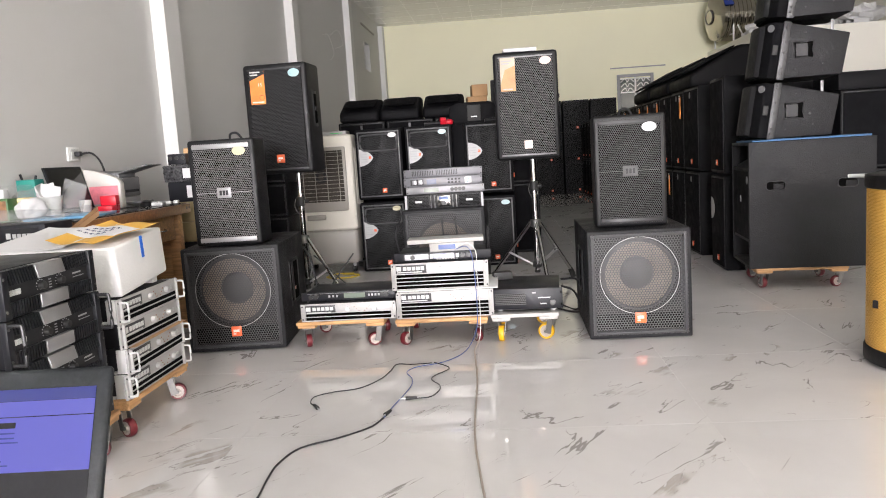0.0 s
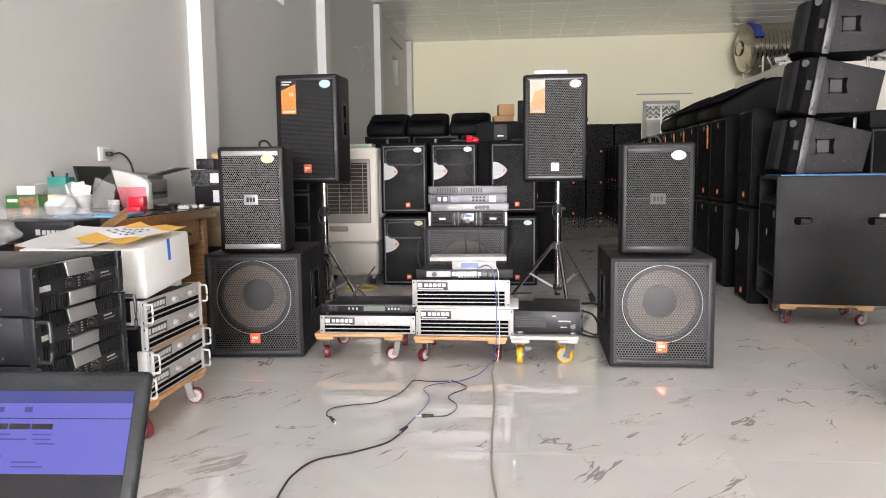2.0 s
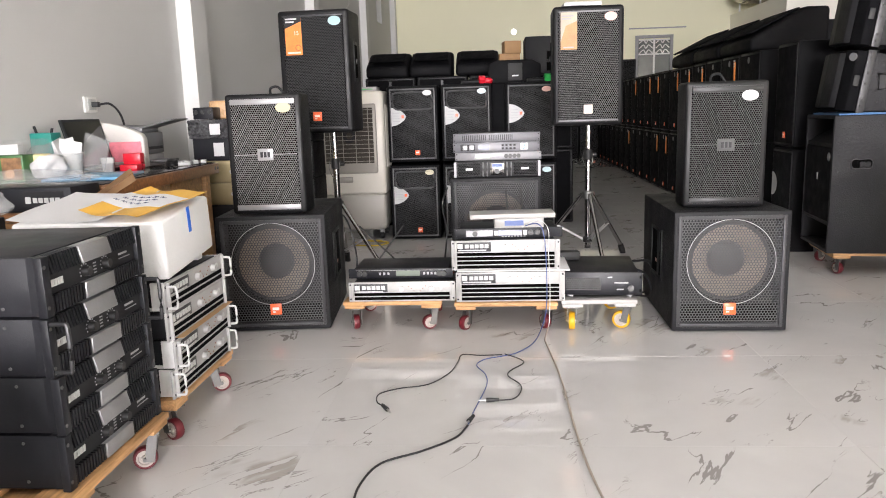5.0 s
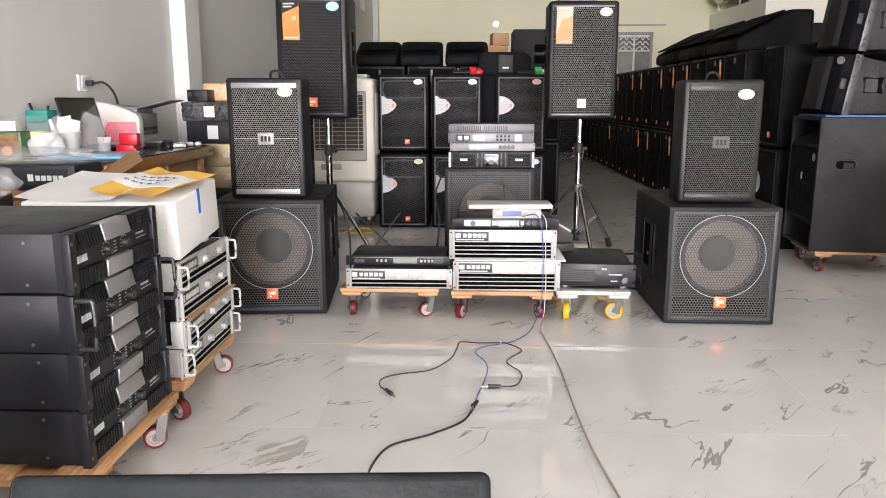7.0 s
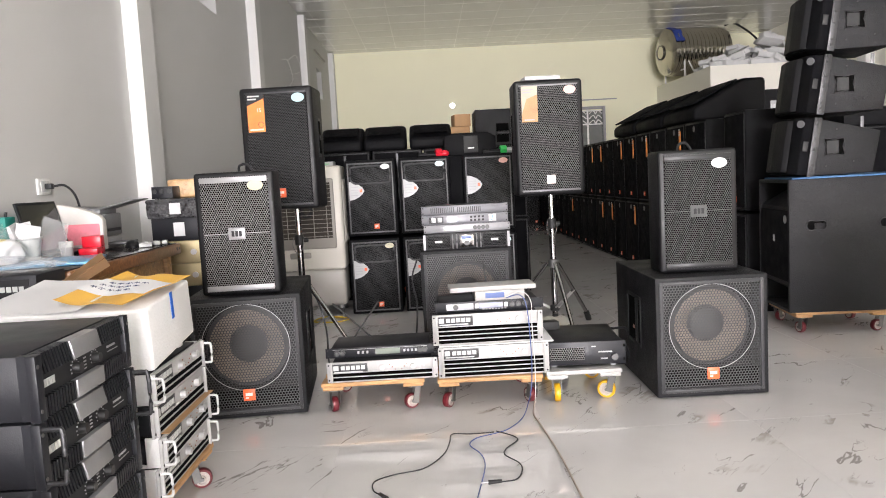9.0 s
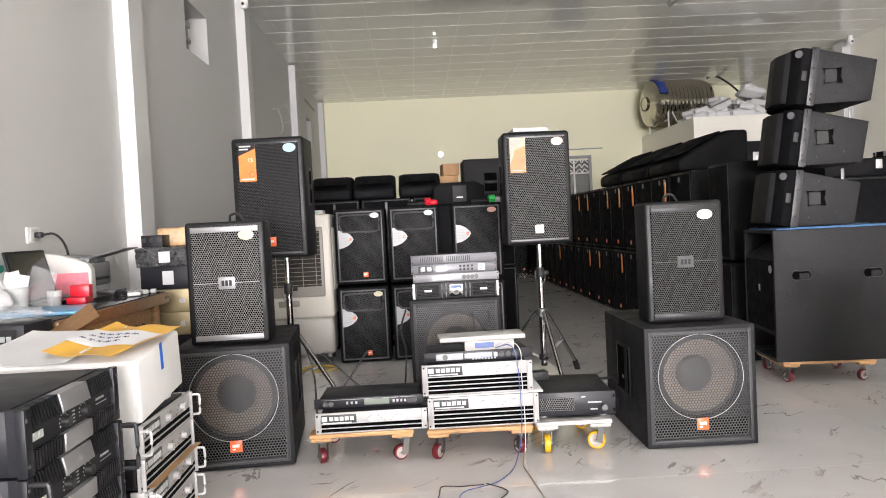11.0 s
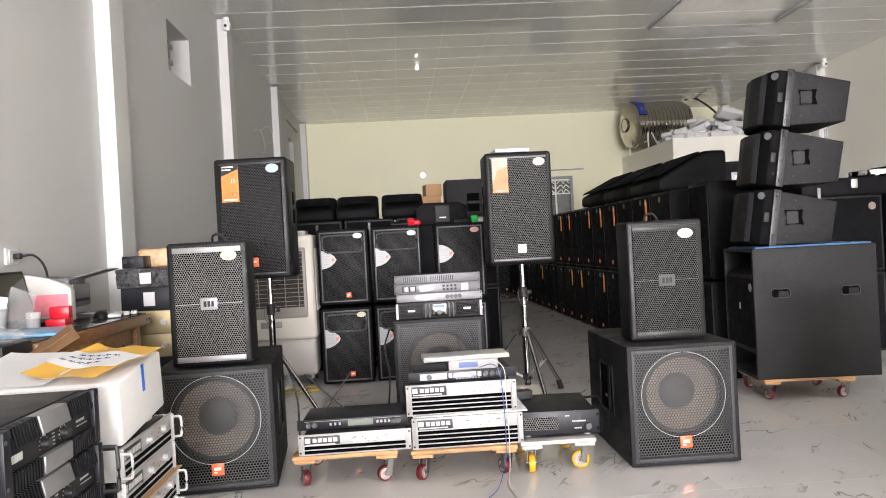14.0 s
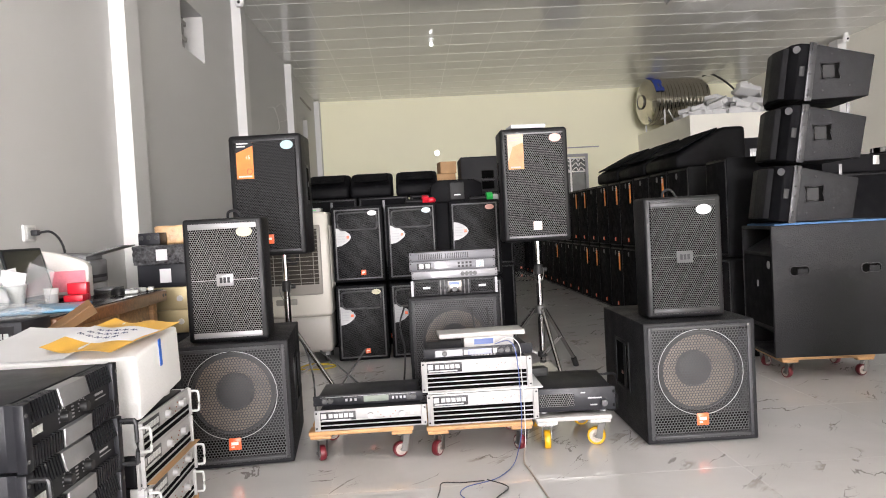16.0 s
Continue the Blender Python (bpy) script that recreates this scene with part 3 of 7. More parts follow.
s = thing("wall_socket", "white double wall socket with a black plug in it", "socket", pose(XL, 4.24, 1.068, 0, 0, 90))
part("plate", box(-0.06, 0.06, -0.012, 0, -0.04, 0.04, 0.004), CEIL_BAR, s)
part("insert", box(-0.035, 0.045, -0.016, -0.011, -0.028, 0.028, 0.003), WHITE_ST, s)
bm = box(-0.01, 0.025, -0.05, -0.016, -0.014, 0.014, 0.005)
tube(bm, [(0.01, -0.05, 0), (0.03, -0.10, 0.0), (0.07, -0.13, -0.06), (0.09, -0.14, -0.18), (0.10, -0.13, -0.31)], 0.006)
part("plug", bm, CABLE_BLACK, s, "black plug with hanging cable")
for pts in ([(XL, 11.0, 2.75), (XL + 0.1, 10.9, 2.72), (XL + 0.12, 11.1, 2.5), (XL + 0.05, 11.2, 2.42)], [(XL, 11.5, 2.82), (XL + 0.1, 11.6, 2.9), (XL + 0.14, 11.7, 2.7), (XL + 0.06, 11.5, 2.62)]):
    solid("loose_wire", tube(bmesh.new(), pts, 0.003), CABLE_WHITE, "pale loose wire end sticking out of the wall", "cable", None, "loose wires")
# plain ground outside the open front
structure("ground", box(-60, 60, -80, YF - 0.2, -0.2, -0.02), ASPHALT, "grey paved yard outside the shop", "ground")

# ---- loudspeakers ----


def badge(parent, x, z, y, s, material=None):
    b = part("badge", box(x - s, x + s, y - 0.006, y, z - s, z + s, 0.003), material or ORANGE, parent, "orange square maker's badge")
    bm = bmesh.new()
    bx(bm, x - s * 0.6, x + s * 0.55, y - 0.0075, y - 0.006, z - s * 0.15, z + s * 0.35)
    bx(bm, x - s * 0.6, x - s * 0.1, y - 0.0075, y - 0.006, z - s * 0.6, z - s * 0.35)
    part("badge_mark", bm, BADGE_INK, b)
    return b


def hollow_box(x0, x1, y0, y1, z0, z1, wall, deep):
    """A box with its front (towards -y) sunk in behind a rim."""
    bm = bmesh.new()
    v = bmesh.ops.create_cube(bm, size=1, matrix=Matrix.Translation(((x0 + x1) / 2, (y0 + y1) / 2, (z0 + z1) / 2)) @ Matrix.Diagonal((x1 - x0, y1 - y0, z1 - z0, 1)))["verts"]
    outer = bm.edges[:]
    face = min(bm.faces, key=lambda q: q.calc_center_median().y)
    bmesh.ops.bevel(bm, geom=outer, offset=0.006, segments=2, affect="EDGES", profile=0.5)
    face = max((q for q in bm.faces if q.normal.y < -0.9), key=lambda q: q.calc_area())
    bmesh.ops.inset_region(bm, faces=[face], thickness=wall)
    out = bmesh.ops.extrude_face_region(bm, geom=[face])["geom"]
    bmesh.ops.translate(bm, vec=(0, deep, 0), verts=[q for q in out if isinstance(q, bmesh.types.BMVert)])
    bmesh.ops.delete(bm, geom=[face], context="FACES_ONLY")
    bmesh.ops.recalc_face_normals(bm, faces=bm.faces[:])
    return bm


def bass_speaker(m, w, d, h, label, group="", feet=True, ring=True):
    """Square bass cabinet: hollow box, cone on a baffle, see-through grille with a bright ring."""
    t = thing("subwoofer", label, "speaker", m, group)
    z0 = 0.005 if feet else 0
    f0 = -d / 2
    part("cabinet", hollow_box(-w / 2, w / 2, -d / 2, d / 2, z0, h, 0.02, 0.13), CAB_GREY, t)
    cz, R = h * 0.585, w * 0.383
    bm = lathe(bmesh.new(), [(w * 0.33, 0.03), (w * 0.365, 0.0), (w * 0.33, -0.012)], 48, pose(0, f0 + 0.045, cz, 90, 0, 0))
    part("surround", bm, CONE_EDGE, t)
    bm = lathe(bmesh.new(), [(w * 0.33, 0.0), (w * 0.22, -0.035), (w * 0.165, -0.052), (w * 0.16, -0.056)], 48, pose(0, f0 + 0.035, cz, 90, 0, 0))
    part("cone", bm, CONE, t, "brown grey paper cone behind the grille")
    bm = lathe(bmesh.new(), [(w * 0.170, -0.056), (w * 0.145, -0.035), (w * 0.08, -0.02), (0, -0.016)], 36, pose(0, f0 + 0.03, cz, 90, 0, 0))
    part("dust_cap", bm, CAP, t)
    bm = bmesh.new()
    frame_ring(bm, -w / 2 + 0.018, w / 2 - 0.018, z0 + 0.018, h - 0.018, f0 - 0.004, f0 + 0.012, 0.016, 0.003)
    part("grille_frame", bm, SUB_FRAME, t)
    part("grille", box(-w / 2 + 0.033, w / 2 - 0.033, f0 + 0.002, f0 + 0.0032, z0 + 0.033, h - 0.033), G_SUB, t, "black perforated steel grille")
    # black panel behind the lower grille, standing in for the shade inside the port
    part("port_shade_panel", box(-w / 2 + 0.036, w / 2 - 0.036, f0 + 0.020, f0 + 0.026, z0 + 0.036, h * 0.225), DARK, t)
    bm = None if not ring else lathe(bmesh.new(), [(R - 0.0011, 0.001), (R - 0.0007, 0.0028), (R + 0.0007, 0.0028), (R + 0.0011, 0.001)], 72, pose(0, f0 + 0.002, cz, 90, 0, 0))
    if ring:
        part("ring", bm, RING, t, "thin bright ring on the grille")
    badge(t, 0, z0 + 0.100, f0, 0.026)
    bm = bmesh.new()
    for x in (-1, 0, 1):
        for z in (z0 + 0.032, h - 0.032, h / 2):
            if x or z != h / 2:
                part("screw", rod(bmesh.new(), (x * (w / 2 - 0.027), f0 - 0.006, z), (x * (w / 2 - 0.027), f0 - 0.003, z), 0.004, seg=8), RIG, t)
    for sx in (-1, 1):
        x0, x1 = sorted((sx * w / 2, sx * (w / 2 + 0.006)))
        bm = bmesh.new()
        for y0, y1, za, zb in ((-0.115, -0.100, 0.33, 0.78), (0.105, 0.120, 0.33, 0.78), (-0.100, 0.105, 0.33, 0.36), (-0.100, 0.105, 0.75, 0.78)):
            bx(bm, x0, x1, y0, y1, h * za, h * zb, 0.002)
        hp = part("handle_cup", bm, PLASTIC, t)
        # flat black panel painted as the shade of the hollow, nothing is sunk in
        part("recess_shade", box(min(sx * w / 2, sx * (w / 2 + 0.0015)), max(sx * w / 2, sx * (w / 2 + 0.0015)), -0.100, 0.105, h * 0.36, h * 0.75), DARK, hp)
        part("handle_bar", box(x0 if sx < 0 else x0 + 0.001, x1 - 0.001 if sx < 0 else x1, -0.065, -0.025, h * 0.36, h * 0.75, 0.002), PLASTIC, hp)
        part("print_mark", box(min(sx * (w / 2 + 0.0014), sx * (w / 2 + 0.0022)), max(sx * (w / 2 + 0.0014), sx * (w / 2 + 0.0022)), 0.0, 0.03, h * 0.46, h * 0.49), PINK_ST, hp)
    if feet:
        for x in (-1, 1):
            for y in (-1, 1):
                part("foot", rod(bmesh.new(), (x * (w / 2 - 0.06), y * (d / 2 - 0.06), 0), (x * (w / 2 - 0.06), y * (d / 2 - 0.06), 0.007), 0.016), RUBBER, t)
    return t


def cab_shape(w, d, h, back, bev, bend=0.1):
    """Cabinet that narrows to the back, with rounded edges."""
    return prism(bmesh.new(), [(-w / 2, -d / 2), (w / 2, -d / 2), (w / 2, d * bend), (back / 2, d / 2), (-back / 2, d / 2), (-w / 2, d * bend)], 0, h, "z", bev, 3)


def top_speaker(m, label, sticker, group="", sheet=G_TOP, band=BAND):
    w, d, h = 0.342, 0.34, 0.535
    t = thing("loudspeaker", label, "speaker", m, group)
    part("cabinet", cab_shape(w, d, h, 0.25, 0.014, 0.0), PLASTIC, t)
    f = -d / 2
    pts = [(-w / 2 + 0.022, f + 0.006), (-w / 2 + 0.03, f - 0.006), (w / 2 - 0.03, f - 0.006), (w / 2 - 0.022, f + 0.006)]
    part("grille", prism(bmesh.new(), pts, 0.018, h - 0.02), sheet, t, "perforated steel grille")
    for z in (0.018, h - 0.046):
        part("grille_band", box(-w / 2 + 0.026, w / 2 - 0.026, f - 0.009, f - 0.004, z, z + 0.024, 0.002), band, t, "plain band at the grille's end")
    for a, b in ((-w / 2 + 0.03, -0.036), (0.036, w / 2 - 0.03)):
        part("centre_line", box(a, b, f - 0.0085, f - 0.005, h * 0.498, h * 0.504), BADGE_GREY if band == BAND_DARK else band, t)
    b = part("badge", box(-0.036, 0.036, f - 0.012, f - 0.006, h * 0.50 - 0.026, h * 0.50 + 0.026, 0.003), BADGE_GREY if band == BAND_DARK else band, t, "grey metal maker's badge")
    bm = bmesh.new()
    for x in (-0.016, 0.0, 0.016):
        bx(bm, x - 0.006, x + 0.006, f - 0.0135, f - 0.0118, h * 0.5 - 0.012, h * 0.5 + 0.012)
    part("badge_mark", bm, INK, b)
    part("sticker", oval(bmesh.new(), w * 0.27, h - 0.062, f - 0.008, 0.034, 0.022), sticker, t, "pale oval sticker")
    bm = tube(bmesh.new(), [(-0.02, 0.06, h - 0.005), (-0.015, 0.05, h + 0.03), (0.02, 0.05, h + 0.035), (0.05, 0.06, h - 0.005)], 0.006)
    part("cable_loop", bm, CABLE_BLACK, t)
    for x in (-1, 1):
        for y in (-1, 1):
            part("foot", rod(bmesh.new(), (x * 0.09, y * 0.1, -0.006), (x * 0.09, y * 0.1, 0.002), 0.014), RUBBER, t)
    return t


def pole_speaker(m, label, sticker, card, grille, silver_badge=False):
    w, d, h = 0.41, 0.39, 0.685
    t = thing("loudspeaker", label, "speaker", m, "speakers on stands")
    part("cabinet", cab_shape(w, d, h, 0.33, 0.02, 0.15), PLASTIC, t)
    f = -d / 2
    part("grille", prism(bmesh.new(), [(-w / 2 + 0.026, f + 0.006), (-w / 2 + 0.036, f - 0.007), (w / 2 - 0.036, f - 0.007), (w / 2 - 0.026, f + 0.006)], 0.028, h - 0.03), grille, t, "perforated steel grille")
    for z in (0.024, h - 0.038):
        part("grille_band", box(-w / 2 + 0.03, w / 2 - 0.03, f - 0.009, f - 0.004, z, z + 0.010, 0.002), BAND if grille == G_MID else FRAME, t)
    badge(t, 0.0, 0.095, f - 0.006, 0.026, BADGE_INK if silver_badge else ORANGE)
    part("sticker", oval(bmesh.new(), w * 0.31, h - 0.065, f - 0.009, 0.036, 0.025), sticker, t, "pale oval sticker")
    c = part("hang_tag", box(-w / 2 + 0.045, -w / 2 + 0.14, f - 0.0095, f - 0.0078, h - 0.245, h - 0.035), card, t, "printed card on the grille")
    if card == TAG_ORANGE:
        part("tag_head", prism(bmesh.new(), [(-w / 2 + 0.045, h - 0.035), (-w / 2 + 0.14, h - 0.035), (-w / 2 + 0.14, h - 0.062), (-w / 2 + 0.045, h - 0.10)], f - 0.0102, f - 0.0094, "y"), INK, c)
        bm = bmesh.new()
        for xa, xb, za, zb in ((0.05, 0.115, 0.052, 0.044), (0.05, 0.10, 0.068, 0.060), (0.055, 0.13, 0.236, 0.228)):
            part("tag_print", box(-w / 2 + xa, -w / 2 + xb, f - 0.0108, f - 0.0093, h - za, h - zb), WHITE_ST, c)
        part("tag_ring", lathe(bmesh.new(), [(0.014, 0.0), (0.0142, 0.0012), (0.0165, 0.0012), (0.0167, 0.0)], 20, pose(-w / 2 + 0.118, f - 0.0094, h - 0.205, 90, 0, 0)), TYRE_RED, c)
        cu = bpy.data.curves.new("tag_number", "FONT")
        cu.body, cu.size, cu.extrude = "15", 0.03, 0.0004
        tx = new("tag_number", cu)
        dg = bpy.context.evaluated_depsgraph_get()
        me = bpy.data.meshes.new_from_object(tx.evaluated_get(dg))
        bpy.data.objects.remove(tx)
        me.materials.clear(), me.materials.append(BADGE_INK)
        no = new("tag_number", me)
        no.parent, no.matrix_basis = c, pose(-w / 2 + 0.095, f - 0.0105, h - 0.135, 90, 0, 0)
    else:
        part("tag_head", prism(bmesh.new(), [(-w / 2 + 0.045, h - 0.035), (-w / 2 + 0.14, h - 0.035), (-w / 2 + 0.14, h - 0.085), (-w / 2 + 0.075, h - 0.11), (-w / 2 + 0.045, h - 0.20)], f - 0.0102, f - 0.0094, "y"), TAG_CREAM, c)
        for xa, xb, za, zb in ((0.05, 0.12, 0.060, 0.052), (0.05, 0.105, 0.076, 0.068), (0.06, 0.12, 0.236, 0.229)):
            part("tag_print", box(-w / 2 + xa, -w / 2 + xb, f - 0.0109, f - 0.0093, h - za, h - zb), GREY_PRINT, c)
    for sx in (-1, 1):
        x0 = sx * w / 2
        hp = part("handle_cup", box(min(x0 - sx * 0.045, x0 + sx * 0.003), max(x0 - sx * 0.045, x0 + sx * 0.003), -0.10, -0.02, h * 0.42, h * 0.75, 0.006), FRAME, t)
        # black panel in place of a real hollow, its darkness is only colour
        part("recess_shade", box(min(x0, x0 + sx * 0.005), max(x0, x0 + sx * 0.005), -0.085, -0.035, h * 0.45, h * 0.72), DARK, hp)
        part("handle_bar", box(min(x0, x0 + sx * 0.012), max(x0, x0 + sx * 0.012), -0.075, -0.045, h * 0.565, h * 0.605, 0.004), PLASTIC, hp)
    return t


def tripod(x, y, top, hub, angles, label):
    t = thing("speaker_stand", label, "speaker stand", pose(x, y, 0), "speaker stands")
    part("upper_pole", rod(bmesh.new(), (0, 0, hub + 0.2), (0, 0, top + 0.05), 0.0165), CHROME, t)
    part("lower_pole", rod(bmesh.new(), (0, 0, 0.10), (0, 0, hub + 0.27), 0.0195), DARK_CHROME, t)
    c = part("collar", lathe(bmesh.new(), [(0.019, hub + 0.22), (0.027, hub + 0.225), (0.027, hub + 0.28), (0.018, hub + 0.285)], 20), RUBBER, t)
    part("locking_pin", tube(bmesh.new(), [(-0.03, -0.02, hub + 0.27), (-0.035, -0.03, hub + 0.22), (-0.01, -0.03, hub + 0.17), (0.02, -0.03, hub + 0.2), (0.03, -0.02, hub + 0.26)], 0.0022, 6), STEEL, c)
    part("knob", rod(bmesh.new(), (0.018, 0, hub + 0.25), (0.052, 0, hub + 0.25), 0.014), RUBBER, c)
    part("hub", lathe(bmesh.new(), [(0.02, hub - 0.03), (0.034, hub - 0.025), (0.036, hub + 0.02), (0.02, hub + 0.026)], 20), STEEL, t)
    part("brace_ring", lathe(bmesh.new(), [(0.02, 0.12), (0.03, 0.125), (0.03, 0.155), (0.02, 0.16)], 20), RUBBER, t)
    part("pole_end", rod(bmesh.new(), (0, 0, 0.085), (0, 0, 0.102), 0.02), RUBBER, t)
    for a in angles:
        u = Vector((math.cos(radians(a)), math.sin(radians(a)), 0))
        foot = u * 0.36 + Vector((0, 0, 0.025))
        leg = part("leg", rod(bmesh.new(), u * 0.036 + Vector((0, 0, hub)), foot, 0.0125), DARK_CHROME, t)
        part("rubber_foot", rod(bmesh.new(), foot - Vector((0, 0, 0.023)) - u * 0.004, foot + u * -0.03 + Vector((0, 0, 0.035)), 0.019), RUBBER, leg)
        mid = (u * 0.036 + Vector((0, 0, hub))).lerp(foot, 0.5)
        br = bmesh.new()
        q = Vector((-u.y, u.x, 0)) * 0.009
        for s in (-1, 1):
            rod(br, u * 0.03 + Vector((0, 0, 0.14)) + q * s, mid + q * s, 0.005, seg=8)
        part("brace", br, SILVER, leg)


def row_speaker(m, label, sticker, sheet, group, inset=True):
    """Stacked cabinet with riveted grille frame, a brochure tucked in the grille and a badge."""
    w, d, h = 0.385, 0.36, 0.572
    t = thing("loudspeaker", label, "speaker", m, group)
    f = -d / 2
    part("cabinet", box(-w / 2, w / 2, f, d / 2, 0, h, 0.012, 2), CAB, t)
    part("grille", box(-w / 2 + 0.028, w / 2 - 0.028, f - 0.006, f + 0.002, 0.028, h - 0.028, 0.004), G_BLACK, t)
    bm = bmesh.new()
    frame_ring(bm, -w / 2 + 0.02, w / 2 - 0.02, 0.02, h - 0.02, f - 0.008, f + 0.002, 0.011, 0.002)
    part("grille_frame", bm, ROW_FRAME, t)
    if inset:
        bm = bmesh.new()
        a, b, c0, c1 = -w / 2 + 0.045, w / 2 - 0.045, h - 0.175, h - 0.05
        c = 0.028
        pts = [(a + c, c0), (b - c, c0), (b, c0 + c), (b, c1 - c), (b - c, c1), (a + c, c1), (a, c1 - c), (a, c0 + c), (a + c, c0)]
        tube(bm, [(p[0], f - 0.007, p[1]) for p in pts], 0.0075, 6, 3)
        part("horn_frame", bm, ROW_FRAME, t)
    badge(t, 0.03, 0.07, f - 0.006, 0.019)
    if sticker:
        part("sticker", oval(bmesh.new(), w * 0.30, h - 0.055, f - 0.0130, 0.034, 0.020), sticker, t, "pale oval sticker")
    if sheet:
        x0, z = -w / 2 + 0.03, h * 0.60
        pts = [(x0, z + 0.070), (x0 + 0.035, z + 0.064), (x0 + 0.070, z + 0.048), (x0 + 0.100, z + 0.024), (x0 + 0.114, z), (x0 + 0.100, z - 0.024), (x0 + 0.070, z - 0.048), (x0 + 0.035, z - 0.064), (x0, z - 0.070)]
        s = part("brochure", prism(bmesh.new(), pts, f - 0.0095, f - 0.0085, "y"), BROCHURE, t, "white rounded brochure")
        bm = bmesh.new()
        for k in range(4):
            bx(bm, x0 + 0.012, x0 + 0.065, f - 0.0101, f - 0.0094, z - 0.035 + k * 0.02, z - 0.031 + k * 0.02)
        part("print", bm, GREY_PRINT, s)
        part("print_mark", box(x0 + 0.078, x0 + 0.098, f - 0.0101, f - 0.0094, z - 0.011, z + 0.011), ORANGE, s)
    return t


# bass cabinets with a speaker on each, either side of the amplifiers
bass_speaker(pose(0.676, 3.955, 0, 0, 0, -0.8), 0.482, 0.70, 0.527, "dark grey square subwoofer standing on the marble floor", "subwoofers")
bass_speaker(pose(-1.372, 4.018, 0, 0, 0, 4.8), 0.495, 0.66, 0.538, "dark grey square subwoofer standing on the marble floor", "subwoofers")
top_speaker(pose(0.668, 3.885, 0.533, 0, 0, -2.5), "black two-way speaker with dark grille on a subwoofer", WHITE_ST, "top speakers", G_DARK, BAND_DARK)
top_speaker(pose(-1.358, 3.90, 0.544, 0, 0, 2), "black two-way speaker with silver grille on a subwoofer", CREAM_ST, "top speakers", G_TOP, BAND_PALE)
pole_speaker(pose(0.232, 5.155, 0.868, 0, 0, -1), "large grey grille speaker with peach card on a stand", PINK_ST, TAG_PEACH, G_MID, True)
pole_speaker(pose(-1.325, 4.905, 0.875, 0, 0, -3), "large black speaker with orange card on a stand", BLUE_ST, TAG_ORANGE, G_BLACK)
tripod(0.258, 5.19, 0.87, 0.43, (162, 279, 42), "chrome tripod speaker stand with black rubber feet")
tripod(-1.30, 4.95, 0.875, 0.43, (330, 95, 215), "chrome tripod speaker stand with black rubber feet")
solid("paper_sheet", box(-0.11, 0.10, -0.1, 0.07, 0, 0.022, 0.002), PAPER, "white folded paper pack lying on the stand speaker", "paper", pose(0.20, 5.06, 1.554, 0, 0, 3))

# middle bass cabinet behind the amplifiers
bass_speaker(pose(-0.32, 4.86, 0, 0, 0, -1), 0.505, 0.56, 0.605, "dark grey subwoofer with rack units stacked on top", "subwoofers", True, False)

# front row of stacked speakers
G1 = "stacked speakers in the middle"
row_speaker(pose(-0.945, 6.32, 0.002), "black riveted speaker with white brochure, at floor level", CREAM_ST, True, G1)
row_speaker(pose(-0.945, 6.32, 0.600), "black riveted speaker with white brochure, stacked on another", WHITE_ST, True, G1)
row_speaker(pose(-0.535, 6.32, 0.002), "black riveted speaker with white brochure, at floor level", BLUE_ST, True, G1)
row_speaker(pose(-0.535, 6.32, 0.600), "black riveted speaker with white brochure, stacked on another", BLUE_ST, True, G1)
row_speaker(pose(-0.052, 6.32, 0.002), "black speaker with a pale blue sticker, at floor level", BLUE_ST, False, G1, False)
row_speaker(pose(-0.052, 6.32, 0.600), "black speaker with pink sticker, stacked on another", PINK_ST, True, G1, False)
row_speaker(pose(-0.290, 6.44, 0.600, 0, 0, 70), "black speaker turned sideways in the stacked row", None, False, G1, False)
row_speaker(pose(-0.290, 6.44, 0.002, 0, 0, 70), "black speaker turned sideways in the stacked row", None, False, G1, False)


def plain_cabinet(m, w, d, h, label, group, grille=G_FOAM, red=True, name="loudspeaker"):
    t = thing(name, label, "speaker", m, group)
    part("cabinet", box(-w / 2, w / 2, -d / 2, d / 2, 0, h, 0.01, 2), CAB, t)
    part("grille", box(-w / 2 + 0.022, w / 2 - 0.022, -d / 2 - 0.008, -d / 2 + 0.002, 0.022, h - 0.022, 0.005), grille, t)
    bm = bmesh.new()
    frame_ring(bm, -w / 2 + 0.010, w / 2 - 0.010, 0.010, h - 0.010, -d / 2 - 0.004, -d / 2 + 0.002, 0.012, 0.002)
    part("grille_frame", bm, PLASTIC, t)
    if red:
        badge(t, 0.02, 0.075, -d / 2 - 0.007, 0.02)
    return t


G2 = "second row of stacked speakers"
for k, x in enumerate((-1.20, -0.76, -0.32, 0.12)):
    for z in (0.002, 0.634):
        c = plain_cabinet(pose(x, 7.05, z), 0.425, 0.42, 0.63, "plain black speaker cabinet in a stacked row", G2)
    pt = part("centre_post", box(-0.01, 0.01, -0.225, -0.217, 0.03, 0.6), FRAME, c)


def wedge(m, label, group, w=0.42, d=0.40, h=0.30):
    t = thing("monitor_wedge", label, "speaker", m, group)
    part("cabinet", prism(bmesh.new(), [(-d / 2, 0), (d / 2, 0), (d / 2, h), (d * 0.18, h), (-d / 2, 0.10)], -w / 2, w / 2, "x", 0.03, 3), CAB, t)
    bm = prism(bmesh.new(), [(-d / 2 + 0.02, 0.135), (d * 0.14, h - 0.01), (d * 0.14 - 0.008, h), (-d / 2 + 0.005, 0.143)], -w / 2 + 0.04, w / 2 - 0.04, "x", 0.003)
    part("grille", bm, G_FOAM, t)
    part("badge", box(-0.014, 0.014, -d * 0.12 - 0.004, -d * 0.12, h * 0.72, h * 0.76), GREY_PRINT, t)
    return t


